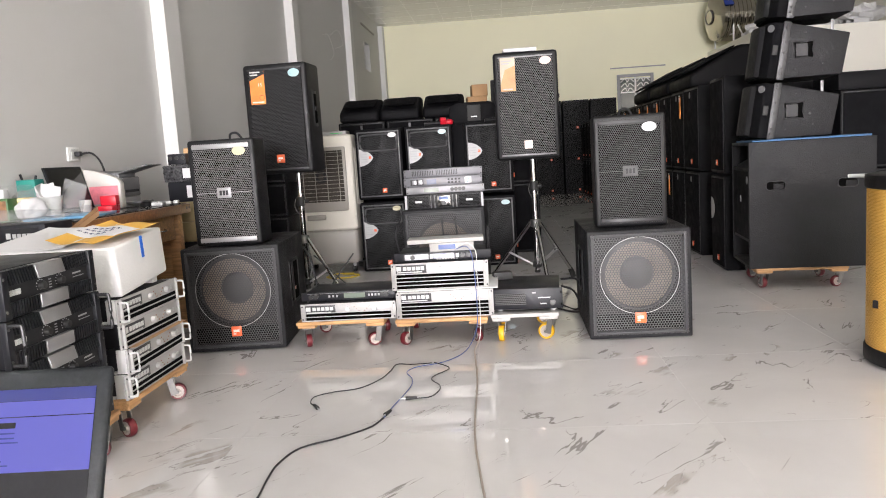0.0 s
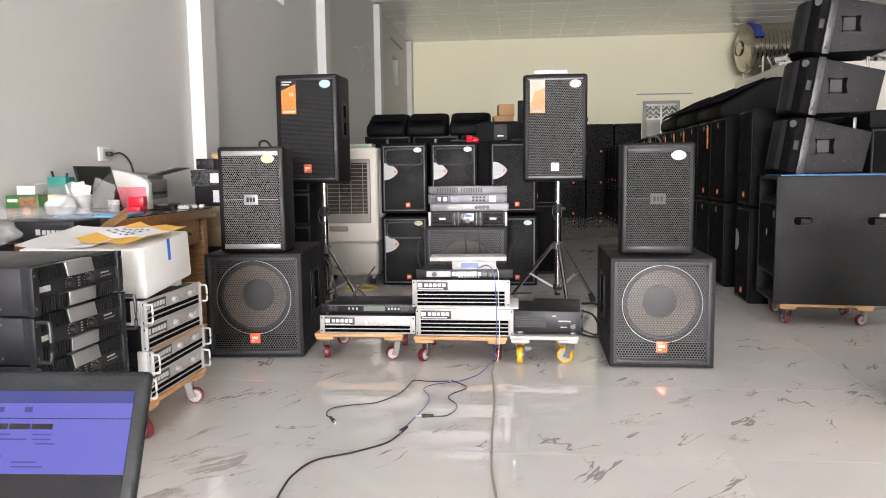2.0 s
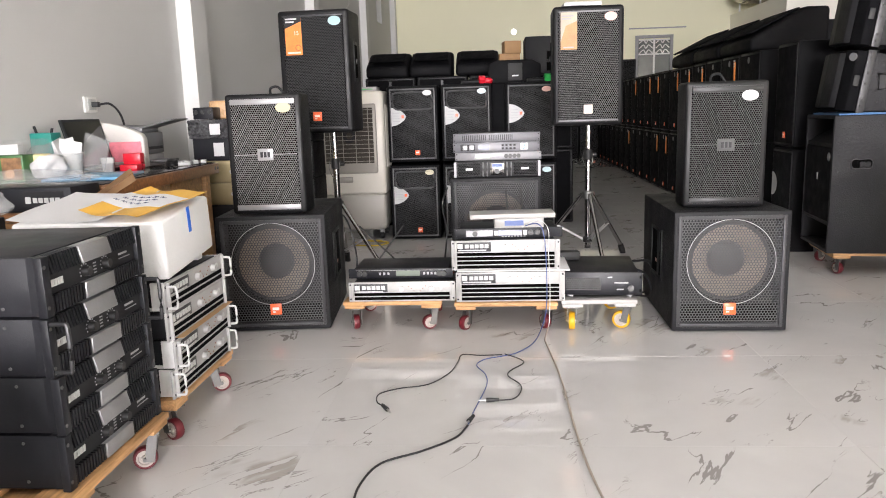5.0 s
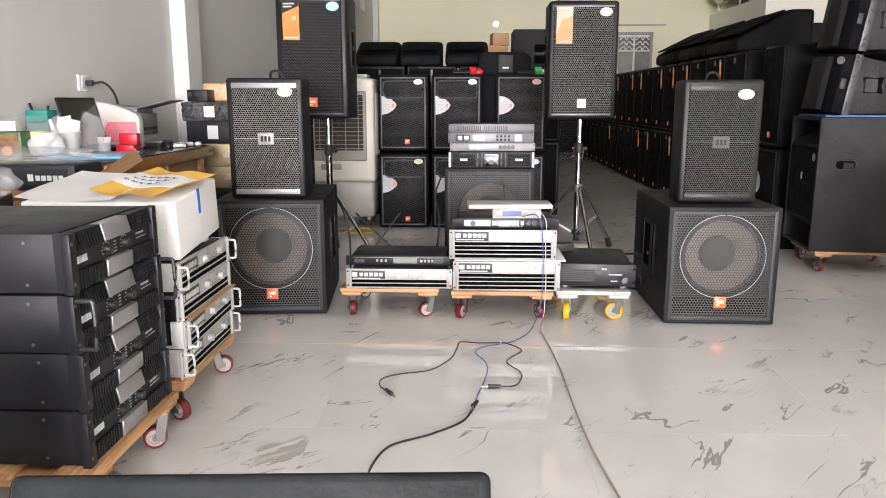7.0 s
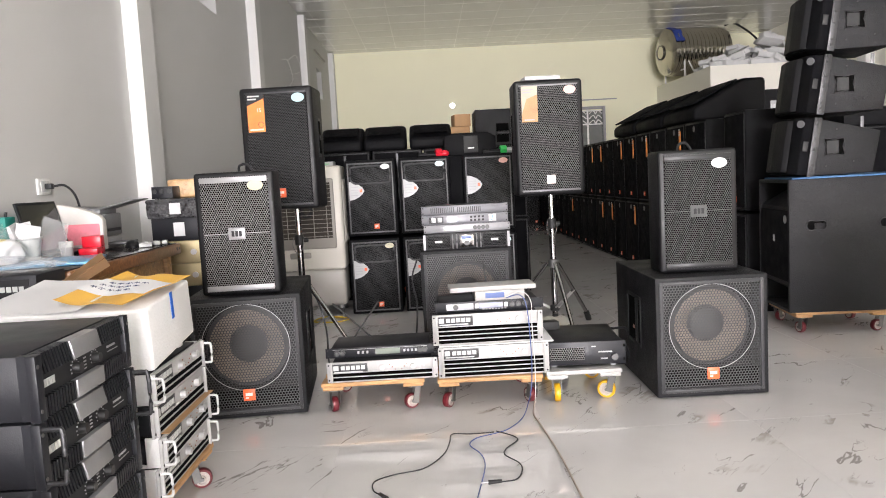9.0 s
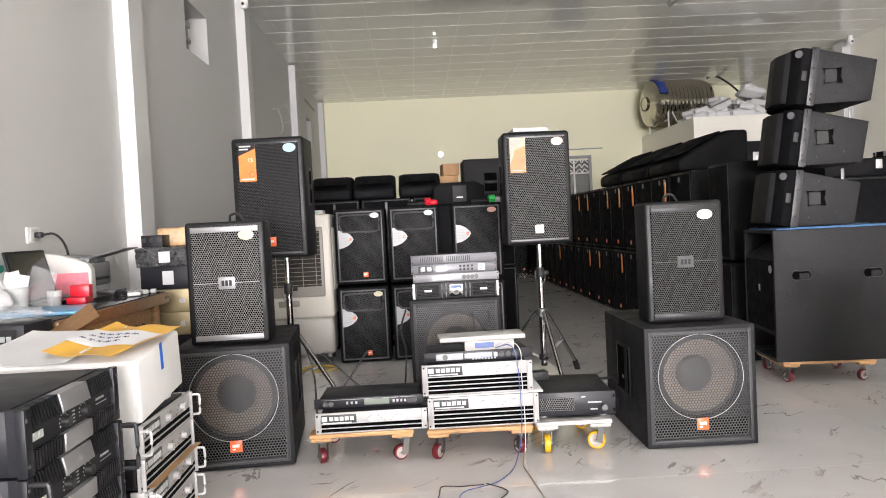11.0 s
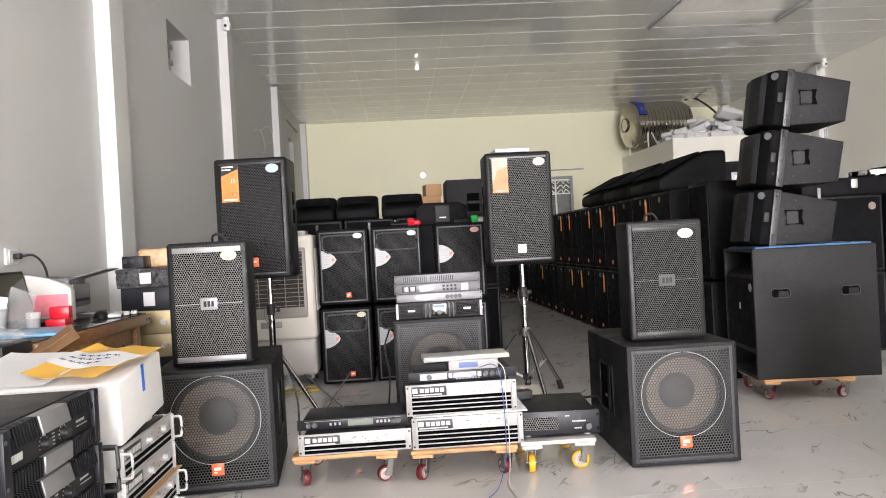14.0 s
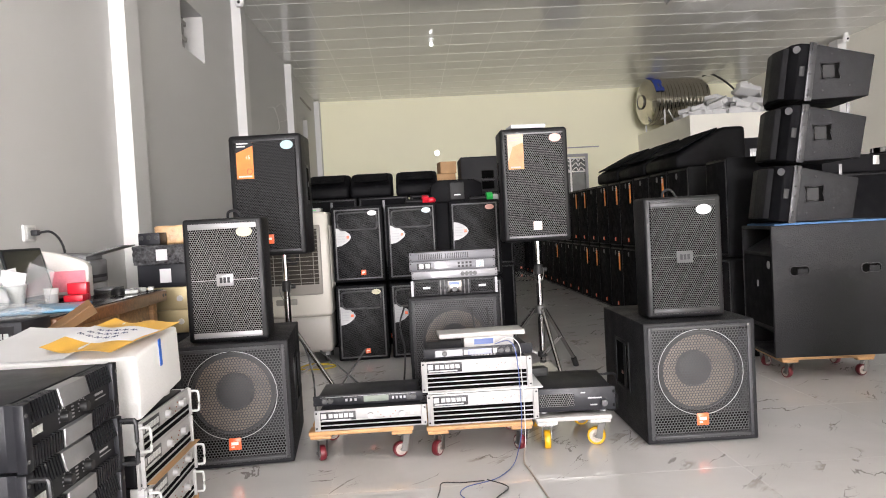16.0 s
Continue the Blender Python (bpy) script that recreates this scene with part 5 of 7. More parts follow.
def heavy_amp(m, label, handle=False):
    """Black power amplifier with ribbed front and grey grip blocks."""
    h, d = 0.134, 0.45
    t = thing("power_amplifier", label, "amplifier", m, "stack of heavy amplifiers")
    f = -d / 2
    part("chassis", box(-0.220, 0.220, f + 0.040, d / 2, 0.002, h - 0.001, 0.002), AMP_BLACK, t)
    for s in (-1, 1):
        x0, x1 = sorted((s * 0.2045, s * 0.232))
        ear = part("rack_ear", box(x0, x1, f - 0.002, f + 0.018, 0, h, 0.002), AMP_BLACK, t)
        x0, x1 = sorted((s * 0.2045, s * 0.220))
        part("ear_block", box(x0, x1, f + 0.018, f + 0.041, 0.002, h - 0.001), AMP_BLACK, ear)
        for z in (0.022, h - 0.022):
            part("rack_hole", rod(bmesh.new(), (s * 0.224, f - 0.0035, z), (s * 0.224, f - 0.0015, z), 0.0045, seg=10), STEEL, ear)
    for z0, z1 in ((0.004, 0.044), (0.090, 0.131)):
        for s in (-1, 1):
            pts = [(s * 0.0715, f + 0.036)]
            for k in range(11):
                x = 0.0715 + k * 0.0125
                pts += [(s * x, f), (s * (x + 0.007), f), (s * (x + 0.007), f + 0.026), (s * (x + 0.0125), f + 0.026)]
            pts[-1] = (s * (0.0715 + 10 * 0.0125 + 0.007), f + 0.036)
            del pts[-2]
            bm = prism(bmesh.new(), pts, z0, z1)
            for v in bm.verts:
                if v.co.z > 0.12 and v.co.y < f + 0.03:
                    v.co.y += 0.009 if v.co.y < f + 0.01 else 0.004
            part("heat_sink", bm, AMP_BLACK, t)
        part("grip_block", prism(bmesh.new(), [(f - 0.003, z0), (f + 0.006 if z0 > 0.05 else f - 0.003, z1), (f + 0.036, z1), (f + 0.036, z0)], -0.068, 0.068, "x", 0.002), AMP_GREY, t, "grey aluminium grip block")
    part("control_panel", box(-0.2044, 0.2044, f + 0.010, f + 0.036, 0.0445, 0.0895), INK, t)
    for x in (-0.048, 0.048):
        part("knob", rod(bmesh.new(), (x, f - 0.006, 0.067), (x, f + 0.011, 0.067), 0.011, 0.013), KNOB_DARK, t)
        for k in range(9):
            a = radians(-30 + 30 * k)
            cx, cz = x + 0.0195 * math.cos(a), 0.067 + 0.0175 * math.sin(a)
            part("scale_mark", box(cx - 0.0016, cx + 0.0016, f + 0.0085, f + 0.0105, cz - 0.0014, cz + 0.0014), GREY_PRINT, t)
    for k in range(4):
        part("signal_lamp", box(-0.006, 0.006, f + 0.0085, f + 0.0105, 0.052 + 0.008 * k, 0.055 + 0.008 * k), GREY_PRINT, t)
    part("model_print", box(0.12, 0.165, f + 0.0085, f + 0.0105, 0.072, 0.077), GREY_PRINT, t)
    part("model_print", box(0.12, 0.18, f + 0.0085, f + 0.0105, 0.062, 0.064), GREY_PRINT, t)
    for k in range(5):
        part("name_print", box(-0.200 + k * 0.0125, -0.190 + k * 0.0125, f + 0.0085, f + 0.0105, 0.060, 0.076), WHITE_ST, t)
    for y in (-0.12, 0.0, 0.13):
        for z in (0.02, h - 0.02):
            for s in (-1, 1):
                part("screw", rod(bmesh.new(), (s * 0.2190, y, z), (s * 0.2215, y, z), 0.004, seg=8), STEEL, t)
    if handle:
        for x in (-0.222, 0.222):
            bm = tube(bmesh.new(), [(x, f, 0.012), (x, f - 0.030, 0.012), (x, f - 0.040, 0.022), (x, f - 0.040, h - 0.022), (x, f - 0.030, h - 0.012), (x, f, h - 0.012)], 0.0055, 8, 4)
            part("handle", bm, RIG, t, "dark metal bar handle")
    bm = lathe(bmesh.new(), [(0.0, h + 0.0005), (0.03, h + 0.0005), (0.034, h - 0.001)], 20, pose(-0.12, 0.0, 0))
    part("top_cap", bm, INK, t)
    return t


def rack_unit(m, h, d, face, label, group, name="rack_unit", display=None, knobs=(), buttons=0, vents=False, w=0.483):
    t = thing(name, label, "rack unit", m, group)
    f = -d / 2
    part("chassis", box(-0.218, 0.218, f + 0.004, d / 2, 0.001, h - 0.001, 0.002), AMP_BLACK if face != AMP_WHITE else AMP_WHITE, t)
    part("face_plate", box(-w / 2, w / 2, f, f + 0.005, 0, h, 0.001), face, t)
    if display:
        part("display", box(display[0], display[1], f - 0.0015, f + 0.001, h * 0.22, h * 0.78), display[2], t)
    for x in knobs:
        part("knob", rod(bmesh.new(), (x, f - 0.012, h * 0.5), (x, f + 0.001, h * 0.5), min(0.012, h * 0.3)), KNOB_DARK if face != INK else KNOB, t)
    if buttons:
        bm = bmesh.new()
        for k in range(buttons):
            x = 0.03 + (k // 2) * 0.022
            part("button", box(x, x + 0.012, f - 0.003, f + 0.001, h * (0.25 if k % 2 else 0.58), h * (0.45 if k % 2 else 0.78), 0.0005), INK if face != INK else GREY_PRINT, t)
    if vents:
        bm = bmesh.new()
        for k in range(26):
            x = -0.19 + k * 0.0105 + (0.012 if k > 12 else 0)
            bx(bm, x, x + 0.005, f - 0.001, f + 0.001, h * 0.2, h * 0.8)
        part("vent_slots", bm, INK, t)
    for x in (-w / 2 + 0.008, w / 2 - 0.008):
        for z in (h * 0.2, h * 0.8):
            part("rack_hole", rod(bmesh.new(), (x, f - 0.001, z), (x, f + 0.001, z), 0.0035, seg=8), INK if face != INK else GREY_PRINT, t)
    return t


# dollies and amplifiers in the middle
dolly(pose(-0.80, 3.86, 0, 0, 0, 0), 0.45, 0.40, "pine dolly with dark red wheels carrying amplifiers", top=0.140)
dolly(pose(-0.285, 3.85, 0, 0, 0, -1), 0.46, 0.42, "pine dolly with dark red wheels carrying amplifiers", top=0.134, yaws=(150, 0, 25, 80))
dolly(pose(0.125, 3.85, 0, 0, 0, -1), 0.33, 0.42, "white board dolly with yellow wheels", TYRE_YELLOW, DOLLY_WHITE, 0.140, (175, 10, 70, 100))
white_amp(pose(-0.755, 3.855, 0.141), 2, "white two-unit power amplifier on a dolly", "white amplifiers")
white_amp(pose(-0.268, 3.85, 0.135), 3, "white three-unit power amplifier on a dolly", "white amplifiers")
solid("foam_sheet", box(-0.235, 0.265, -0.19, 0.19, 0, 0.006, 0.001), FOAM, "thin white foam sheet between two amplifiers", "foam sheet", pose(-0.268, 3.86, 0.269))
white_amp(pose(-0.286, 3.87, 0.276), 3, "white three-unit power amplifier stacked on another", "white amplifiers")
u = rack_unit(pose(-0.765, 3.87, 0.231, 0, 0, -1), 0.044, 0.26, AMP_BLACK, "slim black wireless receiver on a white amplifier", "rack units", display=(-0.02, 0.09, LCD_GREEN), knobs=(-0.19, -0.165, 0.18, 0.2), buttons=0)
for x in (0.105, 0.122, 0.139, 0.156, -0.06, -0.08, -0.10):
    part("button", box(x, x + 0.009, -0.1335, -0.129, 0.016, 0.027, 0.0005), GREY_PRINT, u)
part("trim_line", box(-0.21, 0.21, -0.1312, -0.129, 0.036, 0.0375), AMP_GREY, u)
for x, lean in ((-0.14, 0.04), (-0.06, -0.06)):
    part("antenna", rod(bmesh.new(), (x, 0.11, 0.04), (x + lean * 3, 0.16, 0.20), 0.004), RUBBER, u)
u = rack_unit(pose(-0.275, 3.85, 0.410, 0, 0, 2), 0.044, 0.22, AMP_BLACK, "slim black and silver vocal processor on the amplifiers", "rack units", display=(-0.045, 0.06, LCD), knobs=(0.10, 0.13, 0.16, -0.15), buttons=0)
for k in range(8):
    part("button", box(-0.03 + 0.014 * k, -0.022 + 0.014 * k, -0.1125, -0.109, 0.004, 0.008), GREY_PRINT, u)
part("side_light_panel", box(-0.19, -0.07, -0.1125, -0.109, 0.008, 0.036), AMP_PALE, u)
for x in (-0.055, 0.075):
    part("meter", box(x - 0.008, x + 0.008, -0.1125, -0.109, 0.012, 0.032), AMP_GREY, u)
rc = thing("wireless_receiver", "small white wireless receiver with lit display", "receiver", pose(-0.225, 3.80, 0.4555, 0, 0, 2))
part("housing", box(-0.11, 0.11, -0.07, 0.07, 0, 0.042, 0.003), AMP_WHITE, rc)
part("display", box(-0.065, 0.02, -0.0715, -0.0695, 0.01, 0.034), LCD_BLUE, rc)
bm = bmesh.new()
for k in range(6):
    bx(bm, 0.04 + (k % 3) * 0.018, 0.05 + (k % 3) * 0.018, -0.072, -0.069, 0.012 + 0.012 * (k // 3), 0.018 + 0.012 * (k // 3))
part("buttons", bm, GREY_PRINT, rc)
for x in (-0.04, 0.03):
    part("antenna", rod(bmesh.new(), (x, 0.075, 0.03), (x - 0.01, 0.10, 0.155), 0.004), RUBBER, rc)
solid("white_board", box(-0.19, 0.19, -0.075, 0.075, 0, 0.02, 0.002), DOLLY_WHITE, "white laminate board lying on the receiver", "board", pose(-0.255, 3.80, 0.4985, 0, 0, 3))
# black amplifier on the white dolly
a = thing("power_amplifier", "black compact amplifier on a white wheeled board", "amplifier", pose(0.145, 3.87, 0.158, 0, 0, -4), "black amplifiers")
part("chassis", box(-0.165, 0.165, -0.19, 0.19, 0, 0.098, 0.003), AMP_BLACK, a)
part("face_plate", box(-0.185, 0.179, -0.197, -0.189, -0.002, 0.1, 0.002), AMP_BLACK, a)
for x in (-0.177, 0.172):
    for z0 in (0.018, 0.078):
        part("rack_hole", box(x - 0.004, x + 0.004, -0.1982, -0.1965, z0 - 0.006, z0 + 0.006, 0.0005), DARK, a)
part("vent_grille", box(-0.15, 0.0, -0.1985, -0.196, 0.02, 0.075), G_TOP, a)
part("knob", rod(bmesh.new(), (0.13, -0.21, 0.03), (0.13, -0.196, 0.03), 0.014), KNOB_DARK, a)
bm = bmesh.new()
bx(bm, 0.06, 0.12, -0.1985, -0.196, 0.05, 0.056), bx(bm, 0.03, 0.05, -0.1985, -0.196, 0.075, 0.08), bx(bm, 0.07, 0.1, -0.1985, -0.196, 0.02, 0.026)
part("front_print", bm, GREY_PRINT, a)
for x in (-1, 1):
    for y in (-1, 1):
        part("foot", rod(bmesh.new(), (x * 0.13, y * 0.15, -0.017), (x * 0.13, y * 0.15, 0.001), 0.014), GREY_PRINT, a)
solid("power_adapter", box(-0.05, 0.05, -0.03, 0.03, 0, 0.04, 0.005), RUBBER, "small black power adapter on the black amplifier", "adapter", pose(0.02, 3.98, 0.258, 0, 0, 10))
# units on the middle bass cabinet
z = 0.607
a = thing("power_amplifier", "black power amplifier with two round fan grilles", "amplifier", pose(-0.315, 4.80, z), "rack units on the subwoofer")
part("chassis", box(-0.218, 0.218, -0.19, 0.21, 0, 0.088, 0.002), AMP_BLACK, a)
part("face_plate", box(-0.241, 0.241, -0.197, -0.189, 0, 0.089, 0.001), PLASTIC, a)
for x in (-0.234, 0.234):
    part("ear", box(x - 0.007, x + 0.007, -0.1985, -0.1965, 0.002, 0.087), AMP_PALE, a)
for x in (-0.155, 0.155):
    g = part("fan_panel", box(x - 0.065, x + 0.065, -0.205, -0.195, 0.008, 0.081, 0.003), G_BLACK, a)
    part("name_plate", box(x - 0.02, x + 0.02, -0.2065, -0.2045, 0.04, 0.052), WHITE_ST, g)
    part("panel_rim", frame_ring(bmesh.new(), x - 0.066, x + 0.066, 0.007, 0.082, -0.2075, -0.1965, 0.003, 0.001), RIG, g)
for x in (-0.078, -0.055, 0.055, 0.078):
    bm = tube(bmesh.new(), [(x, -0.197, 0.01), (x, -0.215, 0.014), (x, -0.215, 0.075), (x, -0.197, 0.08)], 0.004, 8, 3)
    part("grip_bar", bm, AMP_GREY, a)
part("centre_plate", box(-0.04, 0.04, -0.204, -0.196, 0.012, 0.078, 0.002), DARK_CHROME, a)
part("display", box(-0.028, 0.028, -0.2055, -0.2035, 0.055, 0.073), LCD_BLUE, a)
part("knob", rod(bmesh.new(), (0, -0.222, 0.034), (0, -0.204, 0.034), 0.015), KNOB_DARK, a)
rack_unit(pose(-0.308, 4.75, z + 0.091), 0.044, 0.2, AMP_PALE, "slim silver audio processor in the rack pile", "rack units on the subwoofer", display=(-0.13, -0.04, LCD_GREEN), knobs=(0.045, 0.068, 0.091, 0.114), buttons=0)
u = rack_unit(pose(-0.318, 4.76, z + 0.1365), 0.055, 0.24, AMP_SILVER, "grey power sequencer with small display", "rack units on the subwoofer", display=(-0.10, -0.04, LCD), buttons=8)
for x in (-0.188, -0.152):
    part("socket", box(x, x + 0.026, -0.1245, -0.1220, 0.014, 0.041, 0.001), AMP_GREY, u)
part("socket_plate", box(-0.20, -0.12, -0.1225, -0.119, 0.010, 0.045), INK, u)
s = part("label_sticker", box(0.135, 0.175, -0.1225, -0.1195, 0.010, 0.047), WHITE_ST, u)
cu = bpy.data.curves.new("figure", "FONT")
cu.body, cu.size, cu.extrude = "3", 0.04, 0.0004
tx = new("figure", cu)
me = bpy.data.meshes.new_from_object(tx.evaluated_get(bpy.context.evaluated_depsgraph_get()))
bpy.data.objects.remove(tx)
me.materials.clear(), me.materials.append(TAPE_BLUE)
no = new("figure", me)
no.parent, no.matrix_basis = s, pose(0.143, -0.1232, 0.0145, 90, 0, 0)
rack_unit(pose(-0.316, 4.76, z + 0.193), 0.05, 0.24, AMP_SILVER, "grey vented rack unit on top of the pile", "rack units on the subwoofer", vents=True, buttons=0)
# ---- heavy amplifiers and white amplifiers on dollies, beside the desk ----
dolly(pose(-1.53, 2.145, 0, 0, 0, 90), 0.50, 0.50, "pine dolly with dark red wheels under heavy amplifiers", top=0.150, yaws=(160, 150, 20, 30))
for k in range(4):
    heavy_amp(pose(-1.525, 2.156 - 0.004 * k, 0.152 + 0.1375 * k, 0, 0, 90 + (0.6 if k % 2 else -0.4)), "black power amplifier with ribbed front, in a stack", k == 2)
dolly(pose(-1.53, 2.74, 0, 0, 0, 90), 0.50, 0.46, "pine dolly with dark red wheels under white amplifiers", top=0.142, yaws=(150, 140, 200, 30))
for k in range(4):
    white_amp(pose(-1.497 + (0.01 if k == 1 else 0), 2.74, 0.143 + 0.0905 * k, 0, 0, 90 + (1.2 if k == 1 else 0)), 2, "white two-unit power amplifier with bar handles, stacked", "stack of white amplifiers", k != 2)
solid("cardboard_sheet", box(-0.20, 0.19, -0.22, 0.22, 0, 0.0013), CARD, "thin brown cardboard sheet between amplifiers", "cardboard", pose(-1.475, 2.77, 0.143 + 0.0905 * 2 - 0.0012))
# white amplifiers partly out of view, nearer the shop front
dolly(pose(-1.52, 1.36, 0, 0, 0, 90), 0.50, 0.46, "pine dolly under two more white amplifiers", top=0.142)
for k in range(4):
    white_amp(pose(-1.465, 1.285, 0.143 + 0.0905 * k, 0, 0, 90), 2, "white two-unit power amplifier with bar handles, stacked", "second stack of white amplifiers", True)

FBM = pose(-1.5375, 2.722, 0.525, 5.7, 0, 0)
fb = thing("foam_box", "white polystyrene packing box with a strip of blue tape", "box", FBM)
part("box_body", box(-0.2325, 0.2325, -0.185, 0.185, 0, 0.18, 0.010, 3), FOAM, fb)
part("tape", box(0.2320, 0.2337, 0.0, 0.02, 0.10, 0.1808), TAPE_BLUE, fb, "strip of blue tape")
solid("foam_strip", box(-0.22, 0.20, -0.02, 0.02, 0, 0.030, 0.003), FOAM, "white foam strip propping the foam box", "foam strip", pose(-1.5375, 2.86, 0.507))


def sheet_height(x, y, w, curl, seed, wave):
    return 0.004 + wave * (0.5 + 0.5 * noise.noise(Vector((x * 8, y * 6, seed)))) + curl * max(0, abs(x) / w * 2 - 0.3) ** 2


def sheet(name, w, l, ma, label, m, curl=0.0, seed=0, cat="paper", wave=0.006):
    bm = bmesh.new()
    bmesh.ops.create_grid(bm, x_segments=22, y_segments=16, size=0.5, matrix=Matrix.Diagonal((w, l, 1, 1)))
    for v in bm.verts:
        v.co.z = sheet_height(v.co.x, v.co.y, w, curl, seed, wave)
    bmesh.ops.solidify(bm, geom=bm.faces[:], thickness=0.0012)
    return solid(name, bm, ma, label, cat, m, "papers on the foam box" if cat == "paper" else "")


sheet("paper_sheet", 0.32, 0.33, PAPER, "white paper sheet lying on the foam box", FBM @ pose(-0.085, -0.01, 0.182, 3.0, -1, -8), 0.016, 1, wave=0.012)
sheet("envelope", 0.24, 0.30, ENVELOPE, "crumpled yellow paper envelope on the foam box", FBM @ pose(0.115, -0.025, 0.1875, 2.5, 1.5, -20), 0.012, 3, wave=0.034)
LBM = FBM @ pose(0.115, -0.025, 0.1905, 2.5, 1.5, -20)
lb = sheet("paper_sheet", 0.238, 0.12, PAPER, "white label sheet with handwriting on the envelope", LBM, 0.012, 3, wave=0.034)
for row in range(3):
    bm = bmesh.new()
    for k in range(5):
        x, y = -0.10 + 0.03 * k + 0.012 * row, -0.03 + 0.026 * row
        pts = [(x, y), (x + 0.006, y + 0.010), (x + 0.010, y - 0.002), (x + 0.016, y + 0.008), (x + 0.020 + 0.003 * (k % 3), y)]
        tube(bm, [(p, q, sheet_height(p, q, 0.238, 0.012, 3, 0.034) + 0.0012) for p, q in pts], 0.0009, 5, 3)
    part("handwriting", bm, LCD, lb, "line of blue handwriting")

# ---- the desk along the wall ----
dk = thing("desk", "wooden desk with dark glass top and drawers", "desk", pose(-2.125, 3.72, 0))
part("desktop", box(-0.30, 0.30, -0.53, 0.68, 0.685, 0.738, 0.006), DESK_EDGE, dk)
part("glass_top", box(-0.29, 0.285, -0.52, 0.665, 0.739, 0.744, 0.002), DESK_TOP, dk)
part("end_panel", box(-0.28, 0.199, 0.60, 0.63, 0, 0.684, 0.004), DESK_PINE, dk)
part("leg", box(0.20, 0.262, 0.57, 0.632, 0, 0.684, 0.004), DESK_PINE, dk)
part("end_panel", box(-0.28, 0.2, -0.51, -0.48, 0, 0.684, 0.004), DESK_PINE, dk)
for y0, y1 in ((-0.2, 0.16), (0.18, 0.55)):
    dw = part("drawer", box(-0.25, 0.25, y0, y1, 0.54, 0.683, 0.005), DESK_PINE, dk)
    part("handle", tube(bmesh.new(), [(0.25, (y0 + y1) / 2 - 0.04, 0.61), (0.272, (y0 + y1) / 2 - 0.03, 0.605), (0.272, (y0 + y1) / 2 + 0.03, 0.605), (0.25, (y0 + y1) / 2 + 0.04, 0.61)], 0.004, 6, 3), DARK_CHROME, dw)
part("screws", rod(rod(bmesh.new(), (0.299, 0.62, 0.715), (0.303, 0.62, 0.715), 0.009, seg=10), (0.299, 0.655, 0.715), (0.303, 0.655, 0.715), 0.007, seg=10), STEEL, dk)
Z = 0.7455
lp = thing("laptop", "open black laptop with a dark screen on the desk", "laptop", pose(-2.225, 3.915, Z, 0, 0, 90))
part("base", box(-0.17, 0.17, -0.10, 0.02, 0, 0.018, 0.004), BEZEL, lp)
sc = part("screen", bx(bmesh.new(), -0.175, 0.175, 0, 0.01, 0, 0.24, 0.003, 2, pose(0, 0.02, 0.016, -14, 0, 0)), BEZEL, lp)
part("display", bx(bmesh.new(), -0.16, 0.16, -0.001, 0.0005, 0.015, 0.228, 0, 1, pose(0, 0.02, 0.016, -14, 0, 0)), SCREEN_OFF, sc)
pr = thing("printer", "off-white and grey desktop printer with raised tray", "printer", pose(-2.21, 4.22, Z))
part("side_panel", prism(bmesh.new(), [(-0.125, 0), (0.12, 0), (0.12, 0.145), (0.105, 0.168), (0.06, 0.190), (0.0, 0.210), (-0.06, 0.224), (-0.125, 0.232)], -0.12, -0.07, "y", 0.008, 3), PRINTER_WHITE, pr)
part("body", box(-0.12, 0.112, -0.069, 0.13, 0.062, 0.172, 0.008), PRINTER_GREY, pr)
part("lower_body", box(-0.12, 0.108, -0.069, 0.13, 0.0, 0.060, 0.006), GREY_PRINT, pr)
part("paper_slot", box(0.108, 0.116, -0.05, 0.10, 0.085, 0.100), INK, pr)
part("output_tray", box(0.10, 0.20, -0.05, 0.10, 0.020, 0.032, 0.003), PRINTER_GREY, pr)
part("lid", bx(bmesh.new(), -0.11, 0.09, -0.068, 0.13, 0, 0.035, 0.008, 2, pose(0.0, 0.0, 0.173, 0, 4, 0)), PRINTER_GREY, pr)
part("tray", bx(bmesh.new(), 0.0, 0.27, -0.068, 0.12, 0, 0.006, 0.002, 2, pose(0.0, 0.0, 0.172, 0, -13, 0)), PRINTER_GREY, pr, "raised grey paper tray")
sheet("pink_card", 0.165, 0.10, PINK, "pink printed sheet stuck on the printer", pose(-2.185, 4.0985, Z + 0.080, 89, 0, 0), 0.0, 7, "card")
rb = thing("red_box", "small open red plastic box on the desk", "box", pose(-2.055, 3.885, Z, 0, 0, 4))
part("tray", box(-0.042, 0.042, -0.05, 0.05, 0, 0.03, 0.004), RED, rb)
part("back_wall", box(-0.042, 0.042, 0.0, 0.05, 0.03, 0.082, 0.004), RED, rb)
jar = thing("jar", "small clear jar with white lid on the desk", "jar", pose(-2.11, 3.765, Z))
part("jar", rod(bmesh.new(), (0, 0, 0), (0, 0, 0.045), 0.026, 0.028), GREY_PRINT, jar)
part("lid", rod(bmesh.new(), (0, 0, 0.045), (0, 0, 0.07), 0.03, 0.03), WHITE_ST, jar)
ms = solid("computer_mouse", lathe(bmesh.new(), [(0.045, 0), (0.045, 0.012), (0.035, 0.028), (0.015, 0.036), (0, 0.037)], 20, Matrix.Diagonal((0.75, 1.3, 1, 1))), PLASTIC, "black computer mouse on the desk", "mouse", pose(-1.98, 4.16, Z, 0, 0, 30))
rng = random.Random(9)
